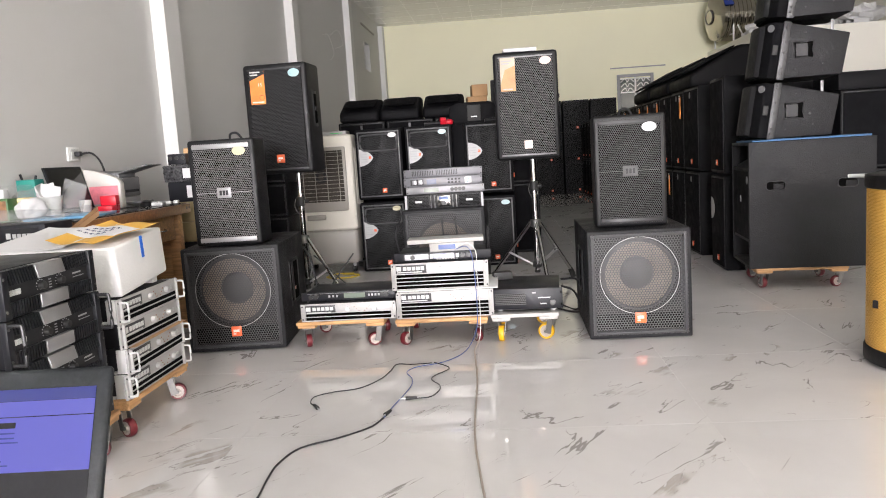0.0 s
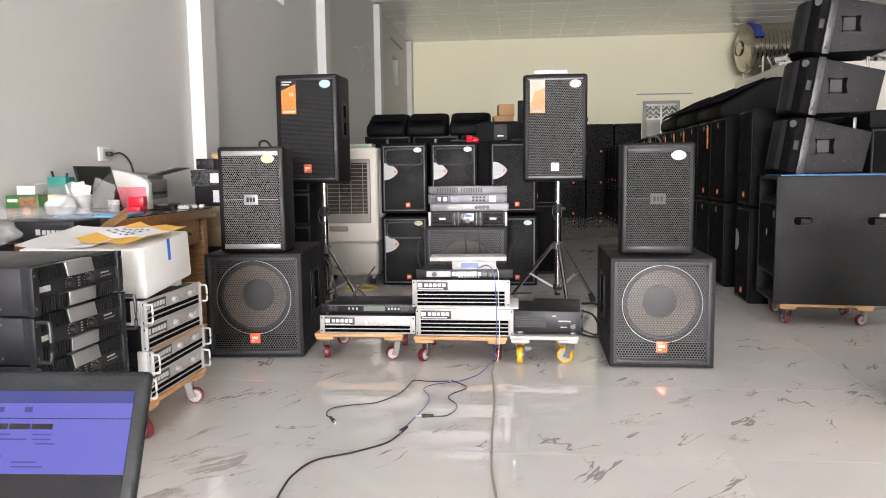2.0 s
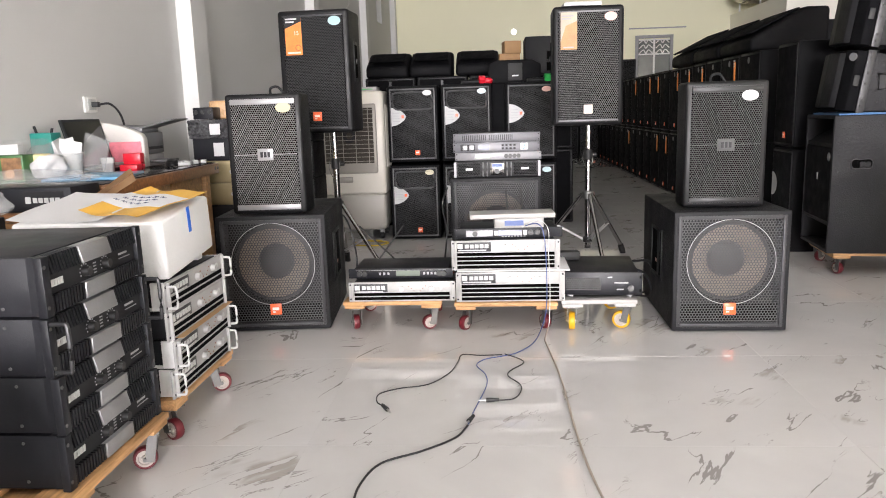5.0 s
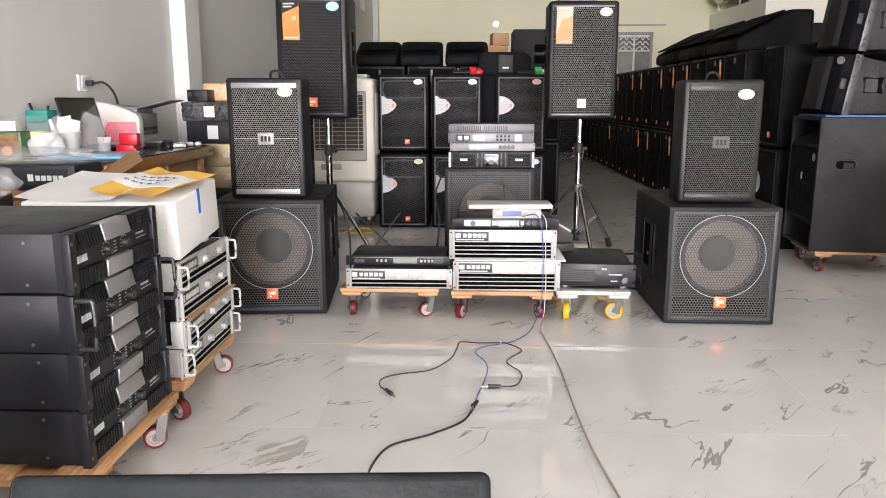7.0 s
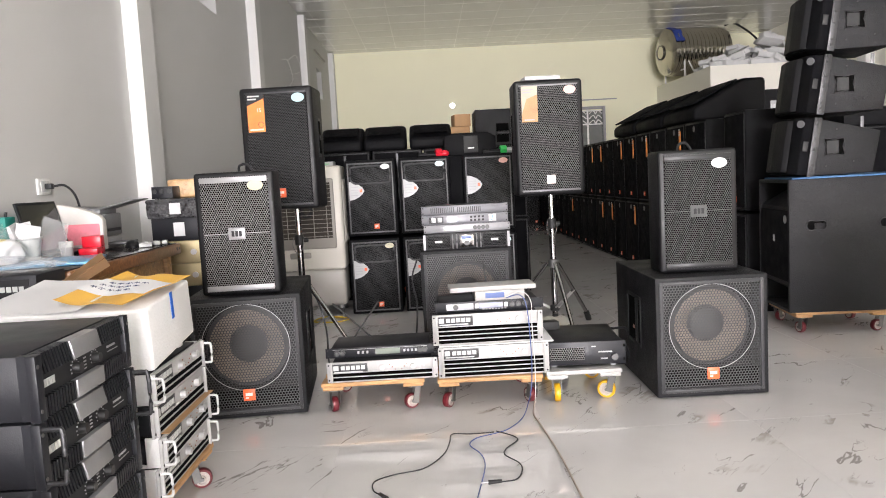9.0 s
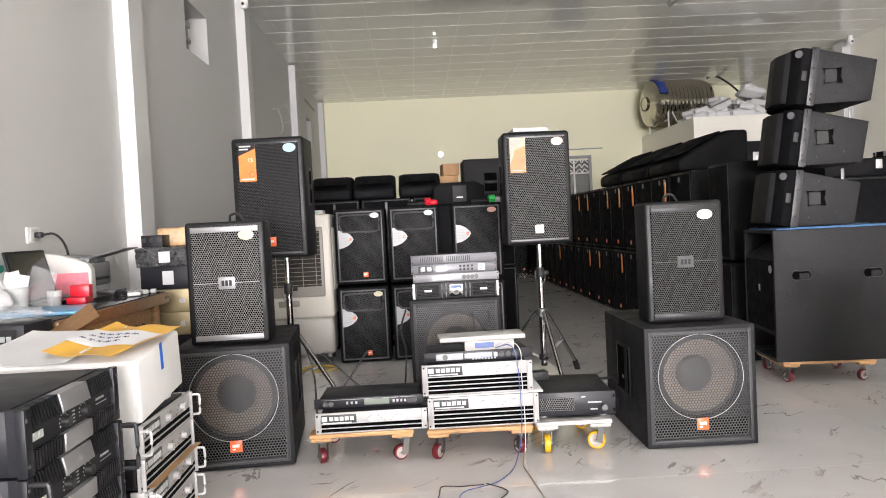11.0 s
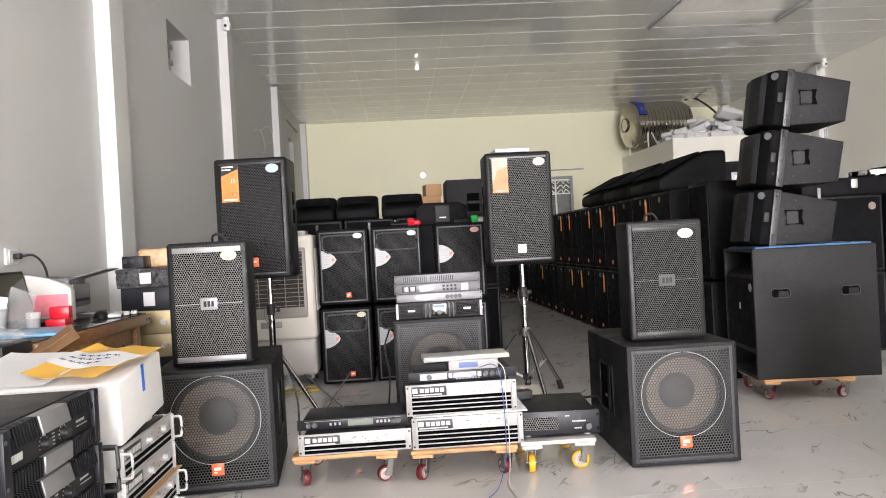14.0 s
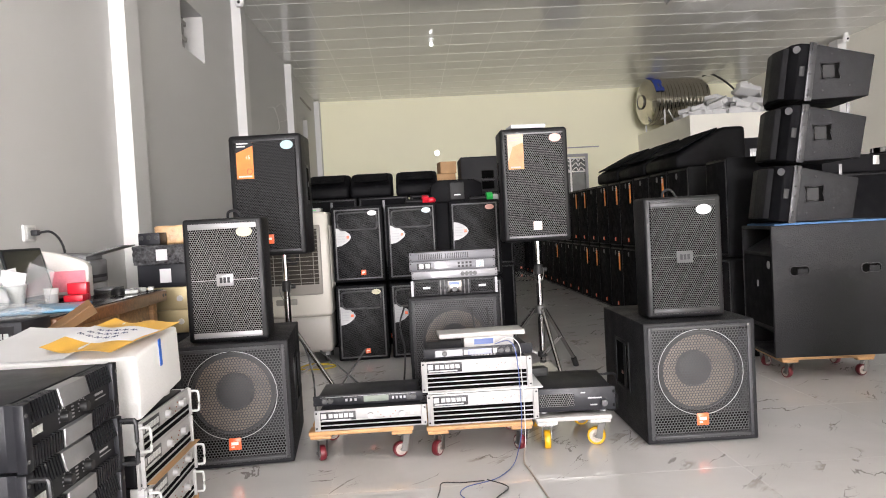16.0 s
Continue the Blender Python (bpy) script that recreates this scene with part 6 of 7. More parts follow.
for k in range(7):
    solid("small_part", box(-0.03, 0.03, -0.014, 0.014, 0, 0.012 + 0.012 * rng.random(), 0.003), (WHITE_ST, GREY_PRINT)[k % 2], "small pale electronic part lying on the desk", "small part", pose(-1.94 + 0.06 * rng.random(), 4.16 + 0.03 * k, Z, 0, 0, rng.uniform(0, 180)), "desk clutter")
cup = thing("plastic_tub", "white plastic tub stuffed with paper on the desk", "tub", pose(-2.185, 3.575, Z + 0.012))
part("tub", lathe(bmesh.new(), [(0, 0), (0.05, 0), (0.062, 0.085), (0.066, 0.088), (0.066, 0.092), (0.06, 0.092), (0.05, 0.01), (0, 0.008)], 28), WHITE_ST, cup)
for k, (a, tilt) in enumerate(((20, 24), (100, -16), (200, 20))):
    part("paper", bx(bmesh.new(), -0.045, 0.045, -0.001, 0.001, 0, 0.12, 0, 1, pose(0, 0, 0.04, tilt, tilt * 0.6, a)), PAPER, cup)


def crumple(name, size, ma, label, m, seed, cat):
    bm = bmesh.new()
    bmesh.ops.create_icosphere(bm, subdivisions=4, radius=0.5, matrix=Matrix.Diagonal((*size, 1)))
    for v in bm.verts:
        n0 = noise.noise(v.co * 14 + Vector((seed, 0, 0))) + 0.5 * noise.noise(v.co * 34 + Vector((0, seed, 0)))
        v.co *= 1 + 0.28 * n0
        v.co.z = max(v.co.z, -size[2] * 0.42)
    lo = min(v.co.z for v in bm.verts)
    for v in bm.verts:
        v.co.z -= lo
    ob = solid(name, bm, ma, label, cat, m)
    return ob


crumple("plastic_bag", (0.22, 0.22, 0.16), FILM, "crumpled clear plastic bag on the desk", pose(-2.29, 3.62, Z + 0.002), 3, "bag")
crumple("tissue", (0.13, 0.13, 0.10), PAPER, "crumpled white tissue paper on the desk", pose(-2.20, 3.44, Z + 0.012), 5, "tissue")
solid("plastic_sheet", bx(bmesh.new(), -0.06, 0.06, -0.001, 0.001, 0, 0.17, 0, 1, pose(0, 0, 0, -10, 22, 0)), FILM, "stiff clear plastic sheet leaning on the tub", "plastic sheet", pose(-2.12, 3.64, Z + 0.012, 0, 0, 60))
gb = thing("food_carton", "green printed snack carton on the desk", "carton", pose(-2.335, 3.40, Z + 0.0, 0, 0, 6))
part("carton", box(-0.078, 0.078, -0.05, 0.05, 0, 0.11, 0.004), GREEN_BOX, gb)
part("print", box(-0.068, -0.02, -0.0515, -0.0495, 0.078, 0.092), WHITE_ST, gb)
part("food_picture", box(-0.01, 0.07, -0.0513, -0.0495, 0.01, 0.10), GREEN_DEEP, gb)
part("food_picture", box(-0.075, -0.03, -0.0513, -0.0495, 0.01, 0.05), GREEN_DEEP, gb)
part("print_spot", oval(bmesh.new(), 0.02, 0.035, -0.0502, 0.02, 0.018), TAG_PEACH, gb)
solid("plastic_tub", lathe(bmesh.new(), [(0, 0), (0.045, 0), (0.055, 0.09), (0.05, 0.095), (0, 0.095)], 24), YELLOW_TUB, "pale yellow plastic tub on the desk", "tub", pose(-2.275, 3.495, Z + 0.012))
tb = thing("pen_box", "teal card box holding pens on the desk", "box", pose(-2.36, 3.71, Z + 0.122))
part("box_body", box(-0.05, 0.05, -0.04, 0.04, -0.122, 0.07, 0.003), TEAL, tb)
part("pen", rod(bmesh.new(), (-0.03, 0, 0.03), (-0.055, 0.01, 0.10), 0.006), INK, tb)
part("pen", rod(bmesh.new(), (0.02, 0, 0.03), (0.03, 0.01, 0.09), 0.006), INK, tb)
solid("small_carton", box(-0.045, 0.04, -0.025, 0.025, 0, 0.042, 0.003), PAPER, "small white carton lying on the snack carton", "carton", pose(-2.335, 3.415, Z + 0.111, 0, 0, 8), "cartons")
solid("clear_box", box(-0.10, 0.10, -0.06, 0.06, 0, 0.17, 0.005), CLEAR, "clear plastic storage box on the desk", "box", pose(-2.395, 3.57, Z + 0.0))
solid("plastic_bag", bx(bmesh.new(), -0.16, 0.16, -0.17, 0.17, 0, 0.012, 0.004), BLUE_FILM, "flat blue plastic bag on the desk edge", "bag", pose(-2.03, 3.50, Z - 0.0, 0, 0, 12))
# side pile below the desk end: boxed amplifier wrapped in film
sb = thing("side_table", "plain wooden side table under a wrapped amplifier", "table", pose(-2.13, 3.0, 0))
part("tabletop", box(-0.28, 0.31, -0.05, 0.17, 0.63, 0.665, 0.004), DESK_EDGE, sb)
for x in (-0.25, 0.27):
    for y in (-0.03, 0.14):
        part("leg", box(x - 0.02, x + 0.02, y - 0.02, y + 0.02, 0, 0.63), DESK_PINE, sb)
am = thing("power_amplifier", "black amplifier wrapped in clear film on a side table", "amplifier", pose(-2.075, 3.07, 0.667), "black amplifiers")
part("chassis", box(-0.24, 0.24, -0.10, 0.10, 0, 0.088, 0.003), AMP_BLACK, am)
pl = part("name_plate", box(0.06, 0.215, -0.103, -0.099, 0.02, 0.075), INK, am)
bm = bmesh.new()
for k in range(5):
    bx(bm, 0.098 + k * 0.021, 0.114 + k * 0.021, -0.1045, -0.1025, 0.034, 0.052)
bx(bm, 0.07, 0.09, -0.1045, -0.1025, 0.032, 0.056)
part("name_print", bm, WHITE_ST, pl)
crumple("plastic_film", (0.56, 0.30, 0.06), FILM, "wrinkled clear film over the wrapped amplifier", pose(-2.08, 3.09, 0.7565), 12, "film")
crumple("plastic_film", (0.34, 0.30, 0.10), FILM, "crumpled clear film bag beside the amplifiers", pose(-1.93, 2.46, 0.705 - 0.002), 15, "film")
rk = thing("amplifier_carton", "plain dark carton under a film bag", "carton", pose(-1.96, 2.44, 0))
part("carton_body", box(-0.17, 0.13, -0.18, 0.15, 0, 0.703, 0.004), AMP_BLACK, rk)
# open cardboard flap between foam box and desk
cf = thing("cardboard_box", "open brown cardboard box with a raised flap", "carton", pose(-1.70, 3.16, 0))
part("box_body", box(-0.16, 0.13, -0.15, 0.15, 0, 0.66, 0.004), CARD, cf)
bm = bmesh.new()
fp = [Vector(p) for p in ((0.039, -0.08, 0.81), (0.146, -0.264, 0.779), (-0.07, -0.22, 0.665), (-0.155, -0.06, 0.690))]
bm.faces.new([bm.verts.new(p) for p in fp])
bmesh.ops.solidify(bm, geom=bm.faces[:], thickness=0.004)
part("flap", bm, CARD, cf, "raised cardboard flap")
part("fold_line", rod(bmesh.new(), fp[0].lerp(fp[1], 0.45) + Vector((0, 0, 0.001)), fp[3].lerp(fp[2], 0.55) + Vector((0, 0, 0.001)), 0.0016, seg=6), DESK_EDGE, cf)

# stack of boxed units behind the desk
G5 = "stack of boxed units"
y = 4.78
for k, (z0, hh, ma, wd, lab) in enumerate(((0.0, 0.20, AMP_BLACK, 0.36, "black amplifier at the bottom of a stack"), (0.202, 0.15, AMP_BLACK, 0.36, "black amplifier in a stack"), (0.354, 0.13, AMP_BLACK, 0.36, "black amplifier in a stack"),
        (0.486, 0.125, GOLD_AMP, 0.36, "champagne gold amplifier in a stack"), (0.613, 0.125, GOLD_AMP, 0.36, "champagne gold amplifier in a stack"), (0.740, 0.125, AMP_BLACK, 0.36, "black boxed unit with a white label"), (0.867, 0.10, AMP_BLACK, 0.36, "film wrapped black unit with a white label"))):
    bxu = thing("boxed_unit", lab, "amplifier", pose(-1.865 + (0.01 if k == 5 else 0), y, z0 + 0.001, 0, 0, 0), G5)
    part("body", box(-wd / 2, wd / 2, -0.20, 0.20, 0, hh, 0.004), ma, bxu)
    if k >= 5:
        part("label", box(-0.06, 0.0, -0.2015 - 0.013 * (k == 6), -0.1995 - 0.013 * (k == 6), hh * 0.2, hh * 0.8), PAPER, bxu)
    else:
        part("knob", rod(bmesh.new(), (0.05, -0.212, hh / 2), (0.05, -0.199, hh / 2), 0.016), KNOB, bxu)
    if k == 6:
        bm = box(-wd / 2 - 0.012, wd / 2 + 0.004, -0.206, 0.206, -0.002, hh + 0.004, 0.006)
        bmesh.ops.subdivide_edges(bm, edges=bm.edges[:], cuts=12, use_grid_fill=True)
        for v in bm.verts:
            v.co += 0.008 * Vector((noise.noise(v.co * 45), noise.noise(v.co * 45 + Vector((9, 0, 0))), 0.4 * noise.noise(v.co * 30 + Vector((0, 9, 0)))))
        part("wrap", bm, WRAP, bxu, "crinkled shiny film")
sd = thing("small_speaker", "small black control box on the stack", "device", pose(-1.965, y - 0.13, 0.974))
part("housing", box(-0.058, 0.058, -0.06, 0.06, 0, 0.066, 0.004), AMP_BLACK, sd)
for x in (-0.04, 0.0, 0.04):
    part("knob", rod(bmesh.new(), (x, -0.066, 0.04), (x, -0.059, 0.04), 0.012), KNOB_DARK, sd)
bm = box(-0.13, 0.11, -0.11, 0.11, 0, 0.105, 0.018, 3)
bmesh.ops.subdivide_edges(bm, edges=bm.edges[:], cuts=4, use_grid_fill=True)
for v in bm.verts:
    v.co += 0.006 * Vector((noise.noise(v.co * 25), noise.noise(v.co * 25 + Vector((9, 0, 0))), 0.5 * noise.noise(v.co * 25 + Vector((0, 9, 0))))) * min(1, v.co.z * 20)
solid("wrapped_parcel", bm, BUFF, "brown parcel wrapped in shiny film on the stack", "parcel", pose(-1.86, y + 0.06, 0.973, 0, 0, 5))

# ---- air cooler ----
ac = thing("air_cooler", "beige upright air cooler with brown grille, on casters", "air cooler", pose(-1.43, 6.35, 0, 0, 0, 0))
w, d = 0.52, 0.38
part("water_tank", box(-w / 2 + 0.01, w / 2 - 0.01, -d / 2 + 0.01, d / 2 - 0.01, 0.075, 0.36, 0.03, 3), COOLER_TANK, ac)
part("housing", box(-w / 2, w / 2, -d / 2, d / 2, 0.355, 1.145, 0.025, 3), COOLER, ac)
part("panel", box(-w / 2 + 0.035, w / 2 - 0.06, -d / 2 - 0.012, -d / 2 + 0.004, 0.52, 1.05, 0.012, 2), COOLER_DARK, ac)
gp = part("louvre_recess", box(-w / 2 + 0.06, w / 2 - 0.085, -d / 2 - 0.014, -d / 2 - 0.010, 0.60, 1.02), PAD, ac)
for k in range(13):
    zc = 0.615 + k * 0.0325
    part("louvre", box(-w / 2 + 0.06, w / 2 - 0.085, -d / 2 - 0.019, -d / 2 - 0.0135, zc - 0.0018, zc + 0.0018), COOLER_DARK, gp)
for k in range(4):
    xc = -w / 2 + 0.10 + k * 0.10
    part("louvre", box(xc - 0.002, xc + 0.002, -d / 2 - 0.028, -d / 2 - 0.0215, 0.60, 1.02), COOLER_DARK, gp)
part("fan_disc", lathe(bmesh.new(), [(0.0, 0.0005), (0.05, 0.0015), (0.06, 0.0004), (0.165, 0.0006), (0.17, -0.003)], 40, pose(-0.012, -d / 2 - 0.013, 0.81, 90, 0, 0)), INK, gp)
part("control_strip", box(-w / 2 + 0.10, w / 2 - 0.26, -d / 2 - 0.006, -d / 2 + 0.002, 0.45, 0.495, 0.008), COOLER_DARK, ac)
for k in range(5):
    yc = -0.11 + k * 0.052
    part("side_slat", box(w / 2 - 0.002, w / 2 + 0.006, yc - 0.012, yc + 0.012, 0.56, 1.04, 0.004), COOLER, ac)
for x in (-1, 1):
    for y2 in (-1, 1):
        cs = part("caster", rod(bmesh.new(), (x * 0.2, y2 * 0.13, 0.04), (x * 0.2, y2 * 0.13, 0.08), 0.018), GREY_PRINT, ac)
        part("wheel", rod(bmesh.new(), (x * 0.2 - 0.014, y2 * 0.13, 0.027), (x * 0.2 + 0.014, y2 * 0.13, 0.027), 0.027), RUBBER, cs)
rt = thing("router", "flat white network box on the air cooler", "device", pose(-1.36, 6.33, 1.146))
part("housing", box(-0.13, 0.13, -0.08, 0.08, 0, 0.032, 0.004), AMP_WHITE, rt)
part("lights", box(0.0, 0.10, -0.0815, -0.0795, 0.012, 0.018), MIC_GREEN, rt)
# shelf boxes behind the stand speaker
for k in range(4):
    plain_cabinet(pose(-1.85, 5.98, 0.002 + 0.262 * k), 0.42, 0.36, 0.26, "small black boxed speaker in a pile by the wall", "pile by the wall", G_FOAM, False)

# ---- gold portable speaker ----
gs = thing("portable_speaker", "gold patterned portable speaker with black ends", "speaker", pose(1.70, 3.00, 0, 0, 0, -52))


def gold_plan(grow=0.0):
    pts = []
    for k in range(-12, 13):
        a = radians(k * 7.5)
        pts.append(((0.27 + grow) * math.sin(a), -(0.24 + grow) * math.cos(a) + 0.02))
    return pts + [(0.27 + grow, 0.22), (-0.27 - grow, 0.22)]


part("body", prism(bmesh.new(), gold_plan(), 0.075, 0.70, "z"), GOLD_MESH, gs, "gold perforated metal body")
part("top_cap", prism(bmesh.new(), gold_plan(0.008), 0.70, 0.755, "z", 0.01, 2), PLASTIC, gs)
part("base_cap", prism(bmesh.new(), gold_plan(0.008), 0.012, 0.075, "z", 0.01, 2), PLASTIC, gs)
for x in (-0.15, 0.15):
    part("foot", rod(bmesh.new(), (x, 0.06, 0), (x, 0.06, 0.014), 0.02), RUBBER, gs)


def on_gold(a, z, out=0.003):
    r = radians(a)
    return Vector(((0.27 + out) * math.sin(r), -(0.24 + out) * math.cos(r) + 0.02, z))


bm = bmesh.new()
for k in range(9):
    z0 = 0.10 + k * 0.066
    for ring in range(3):
        s = 0.028 - 0.008 * ring
        for a in (-10 + 0 * ring,):
            c = z0 + 0.03
            w2 = s * 210
            loop = [on_gold(a - w2 * 0.9, c - s), on_gold(a + w2 * 0.9, c - s), on_gold(a + w2 * 0.9, c + s), on_gold(a - w2 * 0.9, c + s), on_gold(a - w2 * 0.9, c - s * 0.3)]
            for p, q in zip(loop, loop[1:]):
                rod(bm, p, q, 0.0016, seg=5)
for a in (-18.5, 2):
    rod(bm, on_gold(a, 0.09), on_gold(a, 0.69), 0.0016, seg=5)
part("key_pattern", bm, GOLD_DARK, gs, "dark gold key pattern")
part("side_trim", box(0.272, 0.28, -0.05, 0.18, 0.30, 0.60, 0.02), GOLD, gs)
part("side_panel", box(0.2705, 0.276, -0.10, 0.20, 0.09, 0.69, 0.002), PLASTIC, gs)
part("badge", box(-0.165, -0.145, -0.185, -0.168, 0.24, 0.27), INK, gs)
part("handle", box(-0.36, -0.24, -0.01, 0.02, 0.735, 0.75, 0.004), WHITE_ST, gs, "white bar handle")
part("display", rod(bmesh.new(), (0.02, -0.06, 0.754), (0.02, -0.06, 0.760), 0.09, seg=28), WHITE_ST, gs)

# ---- laptop in the foreground, on a small stand ----
ll = thing("laptop", "open worn black laptop with a lit lavender screen", "laptop", pose(-0.592, 0.765, 0.478, 0, 0, 3.0))
part("base", box(-0.172, 0.172, -0.23, 0.01, 0, 0.022, 0.006), BEZEL, ll)
part("keyboard", box(-0.15, 0.15, -0.16, -0.03, 0.0215, 0.0245, 0.001), RUBBER, ll)
SM = pose(0, 0, 0.017, -25, 0, 0)
sc = part("screen", bx(bmesh.new(), -0.174, 0.174, 0, 0.011, 0, 0.243, 0.007, 3, SM), BEZEL, ll, "worn black screen frame")
part("display", bx(bmesh.new(), -0.158, 0.158, -0.0012, 0.0005, 0.028, 0.219, 0, 1, SM), SCREEN_DARK, sc)
part("lit_window", bx(bmesh.new(), -0.158, 0.158, -0.0022, -0.0011, 0.125, 0.205, 0, 1, SM), SCREEN_LIT, sc)
part("title_bar", bx(bmesh.new(), -0.158, 0.158, -0.0022, -0.0011, 0.2055, 0.219, 0, 1, SM), SCREEN_BAR, sc)
part("screen_line", bx(bmesh.new(), -0.158, 0.158, -0.003, -0.0021, 0.1865, 0.1875, 0, 1, SM), SCREEN_DARK, sc)
for k in range(7):
    part("screen_tab", bx(bmesh.new(), -0.12 + 0.027 * k, -0.095 + 0.027 * k, -0.003, -0.0021, 0.1745, 0.181, 0, 1, SM), SCREEN_DARK, sc)
for k in range(6):
    part("screen_icon", bx(bmesh.new(), -0.14 + 0.034 * k, -0.131 + 0.034 * k, -0.003, -0.0021, 0.194, 0.200, 0, 1, SM), SCREEN_BAR, sc)
for z, cols in ((0.168, (-0.14, -0.07, -0.02, 0.045)), (0.1625, (-0.14, -0.10, 0.0, 0.045)), (0.1575, (-0.13, -0.05, 0.05)), (0.1435, (-0.12, -0.01)), (0.137, (-0.13, -0.03, 0.025)), (0.132, (-0.13, -0.03, 0.025))):
    for k, x in enumerate(cols):
        part("screen_text", bx(bmesh.new(), x, x + 0.022 + 0.008 * ((k + int(z * 1000)) % 3), -0.003, -0.0021, z, z + 0.0016, 0, 1, SM), SCREEN_BAR, sc)
st = thing("laptop_stand", "plain dark stool carrying the laptop", "stool", pose(-0.595, 0.645, 0))
part("seat", box(-0.17, 0.17, -0.14, 0.12, 0.443, 0.478, 0.004), RUBBER, st)
for x in (-0.14, 0.14):
    for y2 in (-0.11, 0.09):
        part("leg", rod(bmesh.new(), (x, y2, 0), (x, y2, 0.444), 0.012), DARK_CHROME, st)

# ---- cables on the floor ----
zf = 0.006


def cable(name, pts, r, ma, label):
    return solid(name, tube(bmesh.new(), pts, r, 8, 6), ma, label, "cable", None, "floor cables")


cable("cable", [(-0.20, 3.70, 0.468), (-0.145, 3.645, 0.485), (-0.118, 3.632, 0.43), (-0.108, 3.630, 0.25), (-0.112, 3.625, 0.10), (-0.14, 3.56, 0.03), (-0.18, 3.45, zf), (-0.25, 3.33, zf), (-0.31, 3.288, zf), (-0.38, 3.25, zf), (-0.41, 3.18, zf), (-0.375, 3.08, zf), (-0.37, 2.96, zf), (-0.411, 2.72, zf), (-0.425, 2.62, zf)], 0.0021, CABLE_BLUE, "blue audio cable coiling over the marble floor")
cable("cable", [(-0.425, 2.62, zf), (-0.46, 2.53, zf), (-0.553, 2.44, zf), (-0.662, 2.362, zf), (-0.70, 2.24, zf), (-0.70, 2.13, zf), (-0.69, 1.95, zf), (-0.72, 1.6, zf), (-0.7, 1.1, zf)], 0.0034, CABLE_BLACK, "black audio cable trailing towards the laptop")
cable("cable", [(-0.31, 3.282, zf + 0.008), (-0.40, 3.30, zf), (-0.471, 3.31, zf), (-0.485, 3.22, zf), (-0.51, 3.10, zf), (-0.58, 2.98, zf), (-0.68, 2.94, zf), (-0.745, 2.89, zf), (-0.745, 2.82, zf), (-0.72, 2.78, zf)], 0.0024, CABLE_BLACK, "thin black cable with a jack plug on the floor")
cable("cable", [(-0.30, 3.292, zf + 0.008), (-0.24, 3.25, zf), (-0.23, 3.20, zf), (-0.28, 3.12, zf), (-0.29, 3.06, zf), (-0.25, 2.98, zf), (-0.248, 2.91, zf), (-0.275, 2.84, zf), (-0.33, 2.825, zf)], 0.0024, CABLE_BLACK, "thin black cable with a jack plug on the floor")
cable("cable", [(-0.105, 3.60, 0.03), (-0.125, 3.50, zf), (-0.118, 3.37, zf), (-0.098, 3.03, zf), (-0.093, 2.62, zf), (-0.083, 2.35, zf), (-0.059, 2.10, zf), (-0.03, 1.8, zf), (0.0, 1.2, zf), (0.05, 0.2, zf)], 0.0038, CABLE_GREY, "warm grey power cable running across the floor")
cable("cable", [(-0.20, 3.70, 0.470), (-0.14, 3.65, 0.50), (-0.10, 3.635, 0.46), (-0.100, 3.63, 0.36), (-0.094, 3.63, 0.2), (-0.098, 3.615, 0.07), (-0.104, 3.60, 0.03)], 0.0017, CABLE_WHITE, "thin pale cable hanging down the amplifiers")
for x, y2, yaw in ((-0.705, 2.755, -60), (-0.355, 2.822, 186), (-0.418, 2.66, 252)):
    j = thing("jack_plug", "black jack plug lying on the marble floor", "plug", pose(x, y2, 0.009, 0, 0, yaw), "jack plugs")
    part("sleeve", rod(bmesh.new(), (-0.03, 0, 0), (0.015, 0, 0), 0.0055, 0.008), RUBBER, j)
    part("tip", rod(bmesh.new(), (0.015, 0, 0), (0.04, 0, 0), 0.003), SILVER, j)
cable("cable", [(-0.62, 4.9, 0.02), (-0.70, 4.7, zf), (-0.80, 4.75, zf), (-0.68, 4.95, zf), (-0.75, 5.1, zf), (-0.95, 5.0, zf), (-0.85, 4.8, 0.012), (-0.66, 4.72, 0.012)], 0.005, CABLE_BLACK, "coiled black cable behind the amplifiers")
cable("cable", [(-1.21, 4.10, 0.50), (-1.14, 4.34, 0.44), (-1.09, 4.36, 0.25), (-1.08, 4.33, 0.05), (-1.02, 4.28, zf), (-0.9, 4.2, zf), (-0.7, 4.3, zf)], 0.005, CABLE_BLACK, "black speaker cable hanging behind the subwoofer")
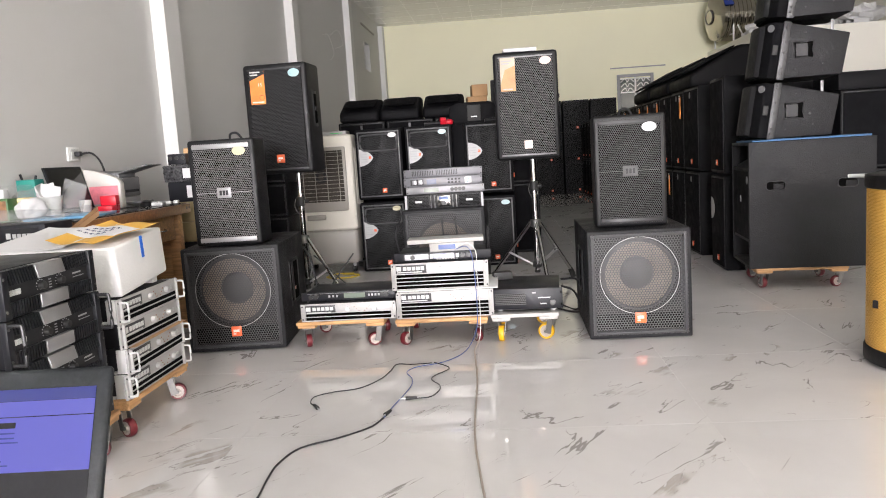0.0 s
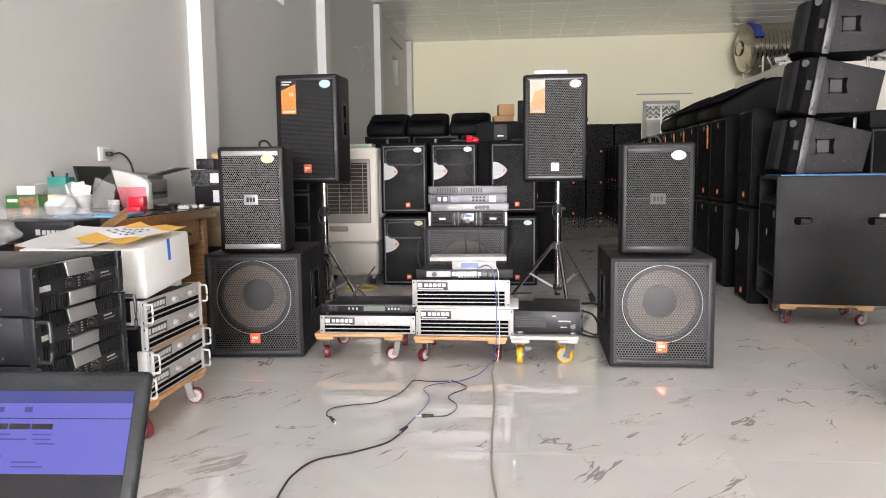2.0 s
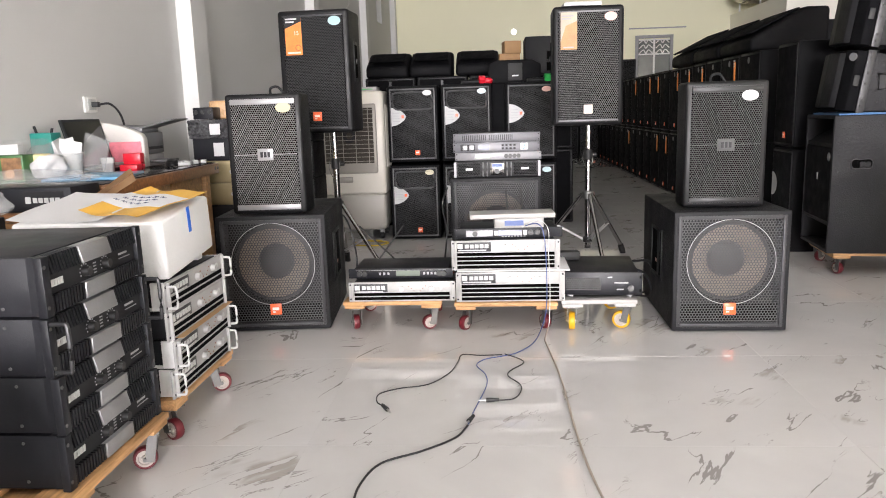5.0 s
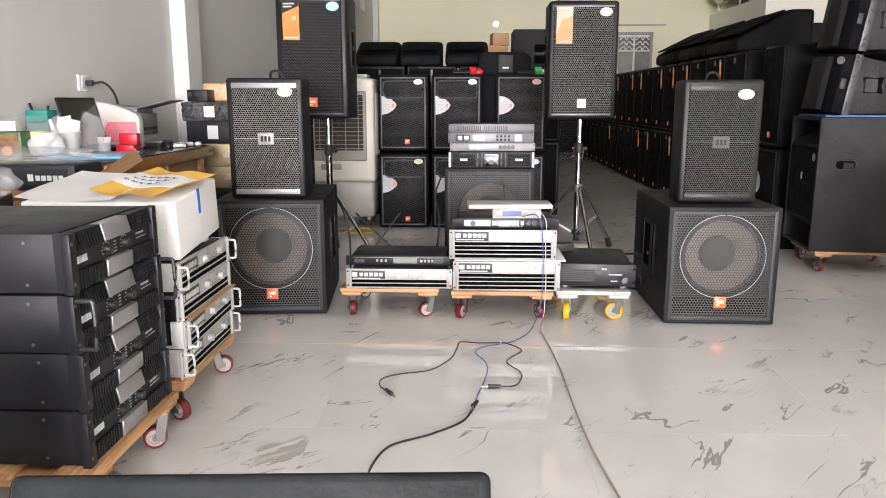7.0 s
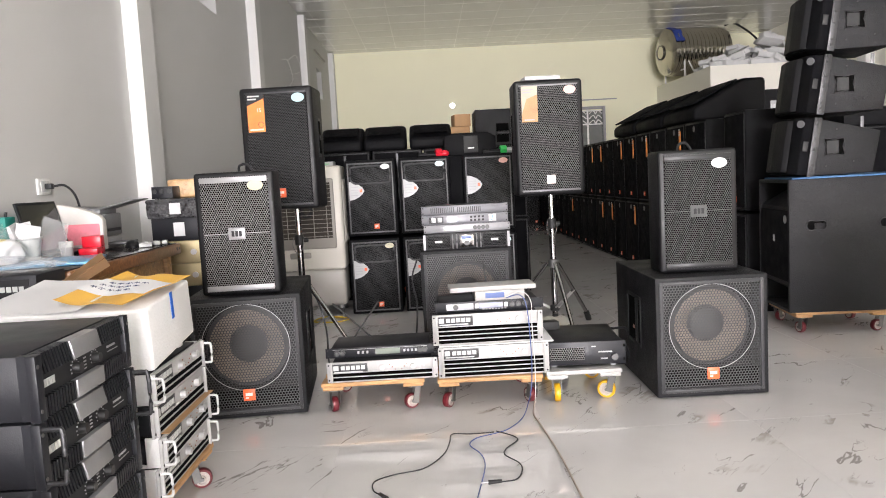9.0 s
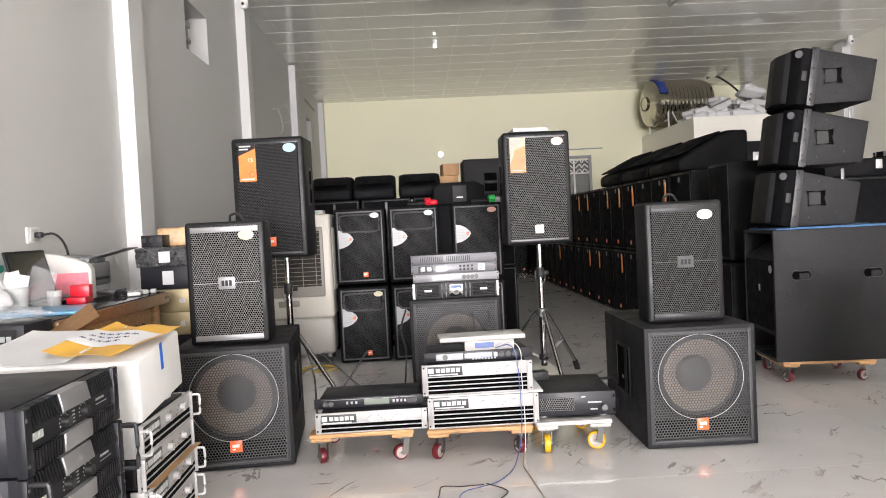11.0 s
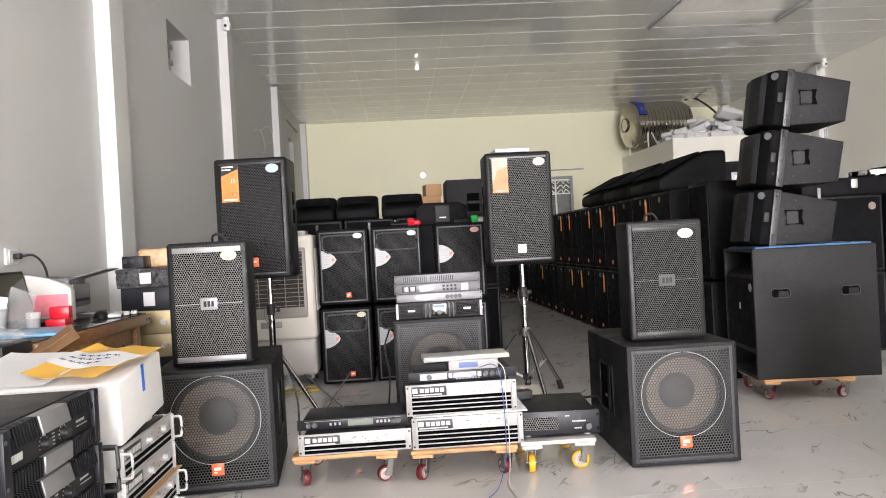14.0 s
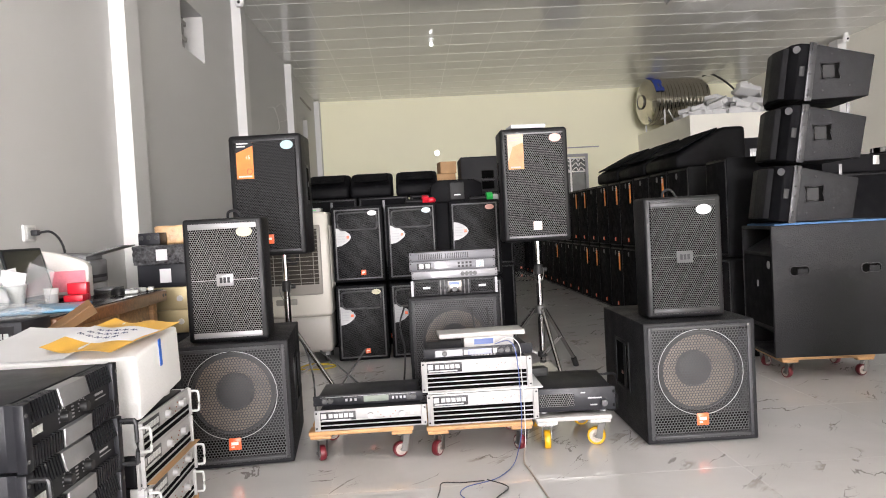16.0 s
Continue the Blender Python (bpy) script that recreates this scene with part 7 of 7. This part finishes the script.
cable("cable", [(0.33, 4.02, 0.20), (0.40, 4.05, 0.16), (0.44, 4.1, 0.05), (0.40, 4.25, zf), (0.3, 4.4, zf)], 0.006, CABLE_BLACK, "black cables behind the compact amplifier")
cable("cable", [(0.33, 4.00, 0.24), (0.42, 4.06, 0.22), (0.45, 4.15, 0.10), (0.43, 4.3, zf), (0.34, 4.5, zf)], 0.006, CABLE_BLACK, "black cables behind the compact amplifier")
cable("cable", [(-1.3, 6.05, zf), (-1.15, 5.98, zf), (-1.22, 5.85, zf), (-1.4, 5.9, zf), (-1.35, 6.02, 0.014), (-1.2, 6.0, 0.016)], 0.006, CABLE_YELLOW, "yellow cable coiled by the air cooler")
cable("cable", [(-0.60, 4.66, 0.55), (-0.63, 4.62, 0.45), (-0.61, 4.63, 0.30), (-0.63, 4.60, 0.1), (-0.66, 4.58, 0.02)], 0.005, CABLE_BLACK, "black cables hanging beside the middle subwoofer")

# ---- marble floor tiles, each its own piece ----
T0 = 0.8
tile_me = None
rest = bmesh.new()
for i in range(-4, 8):
    for k in range(-19, 18):
        x0, y0 = max(0.695 + T0 * i, XL), max(2.487 + T0 * k, YF)
        x1, y1 = min(0.695 + T0 * (i + 1), XR), min(2.487 + T0 * (k + 1), YB)
        if x1 - x0 < 0.05 or y1 - y0 < 0.05:
            continue
        g2 = 0.0007
        full = x1 - x0 > T0 - 0.001 and y1 - y0 > T0 - 0.001
        if -3.5 < y0 < 14.6 and full:
            if tile_me is None:
                ob = mesh_ob("tile", box(-T0 / 2 + g2, T0 / 2 - g2, -T0 / 2 + g2, T0 / 2 - g2, -0.0118, 0), MARBLE)
                tile_me = ob.data
            else:
                ob = new("tile", tile_me)
            ob.location = ((x0 + x1) / 2, (y0 + y1) / 2, 0)
            ob.parent = FLOOR
        else:
            bx(rest, x0 + g2, x1 - g2, y0 + g2, y1 - g2, -0.0118, 0)
ob = mesh_ob("tile_border", rest, MARBLE)
ob.parent = FLOOR
tagged(ob, "cut marble tiles along the walls", kind="stuff")
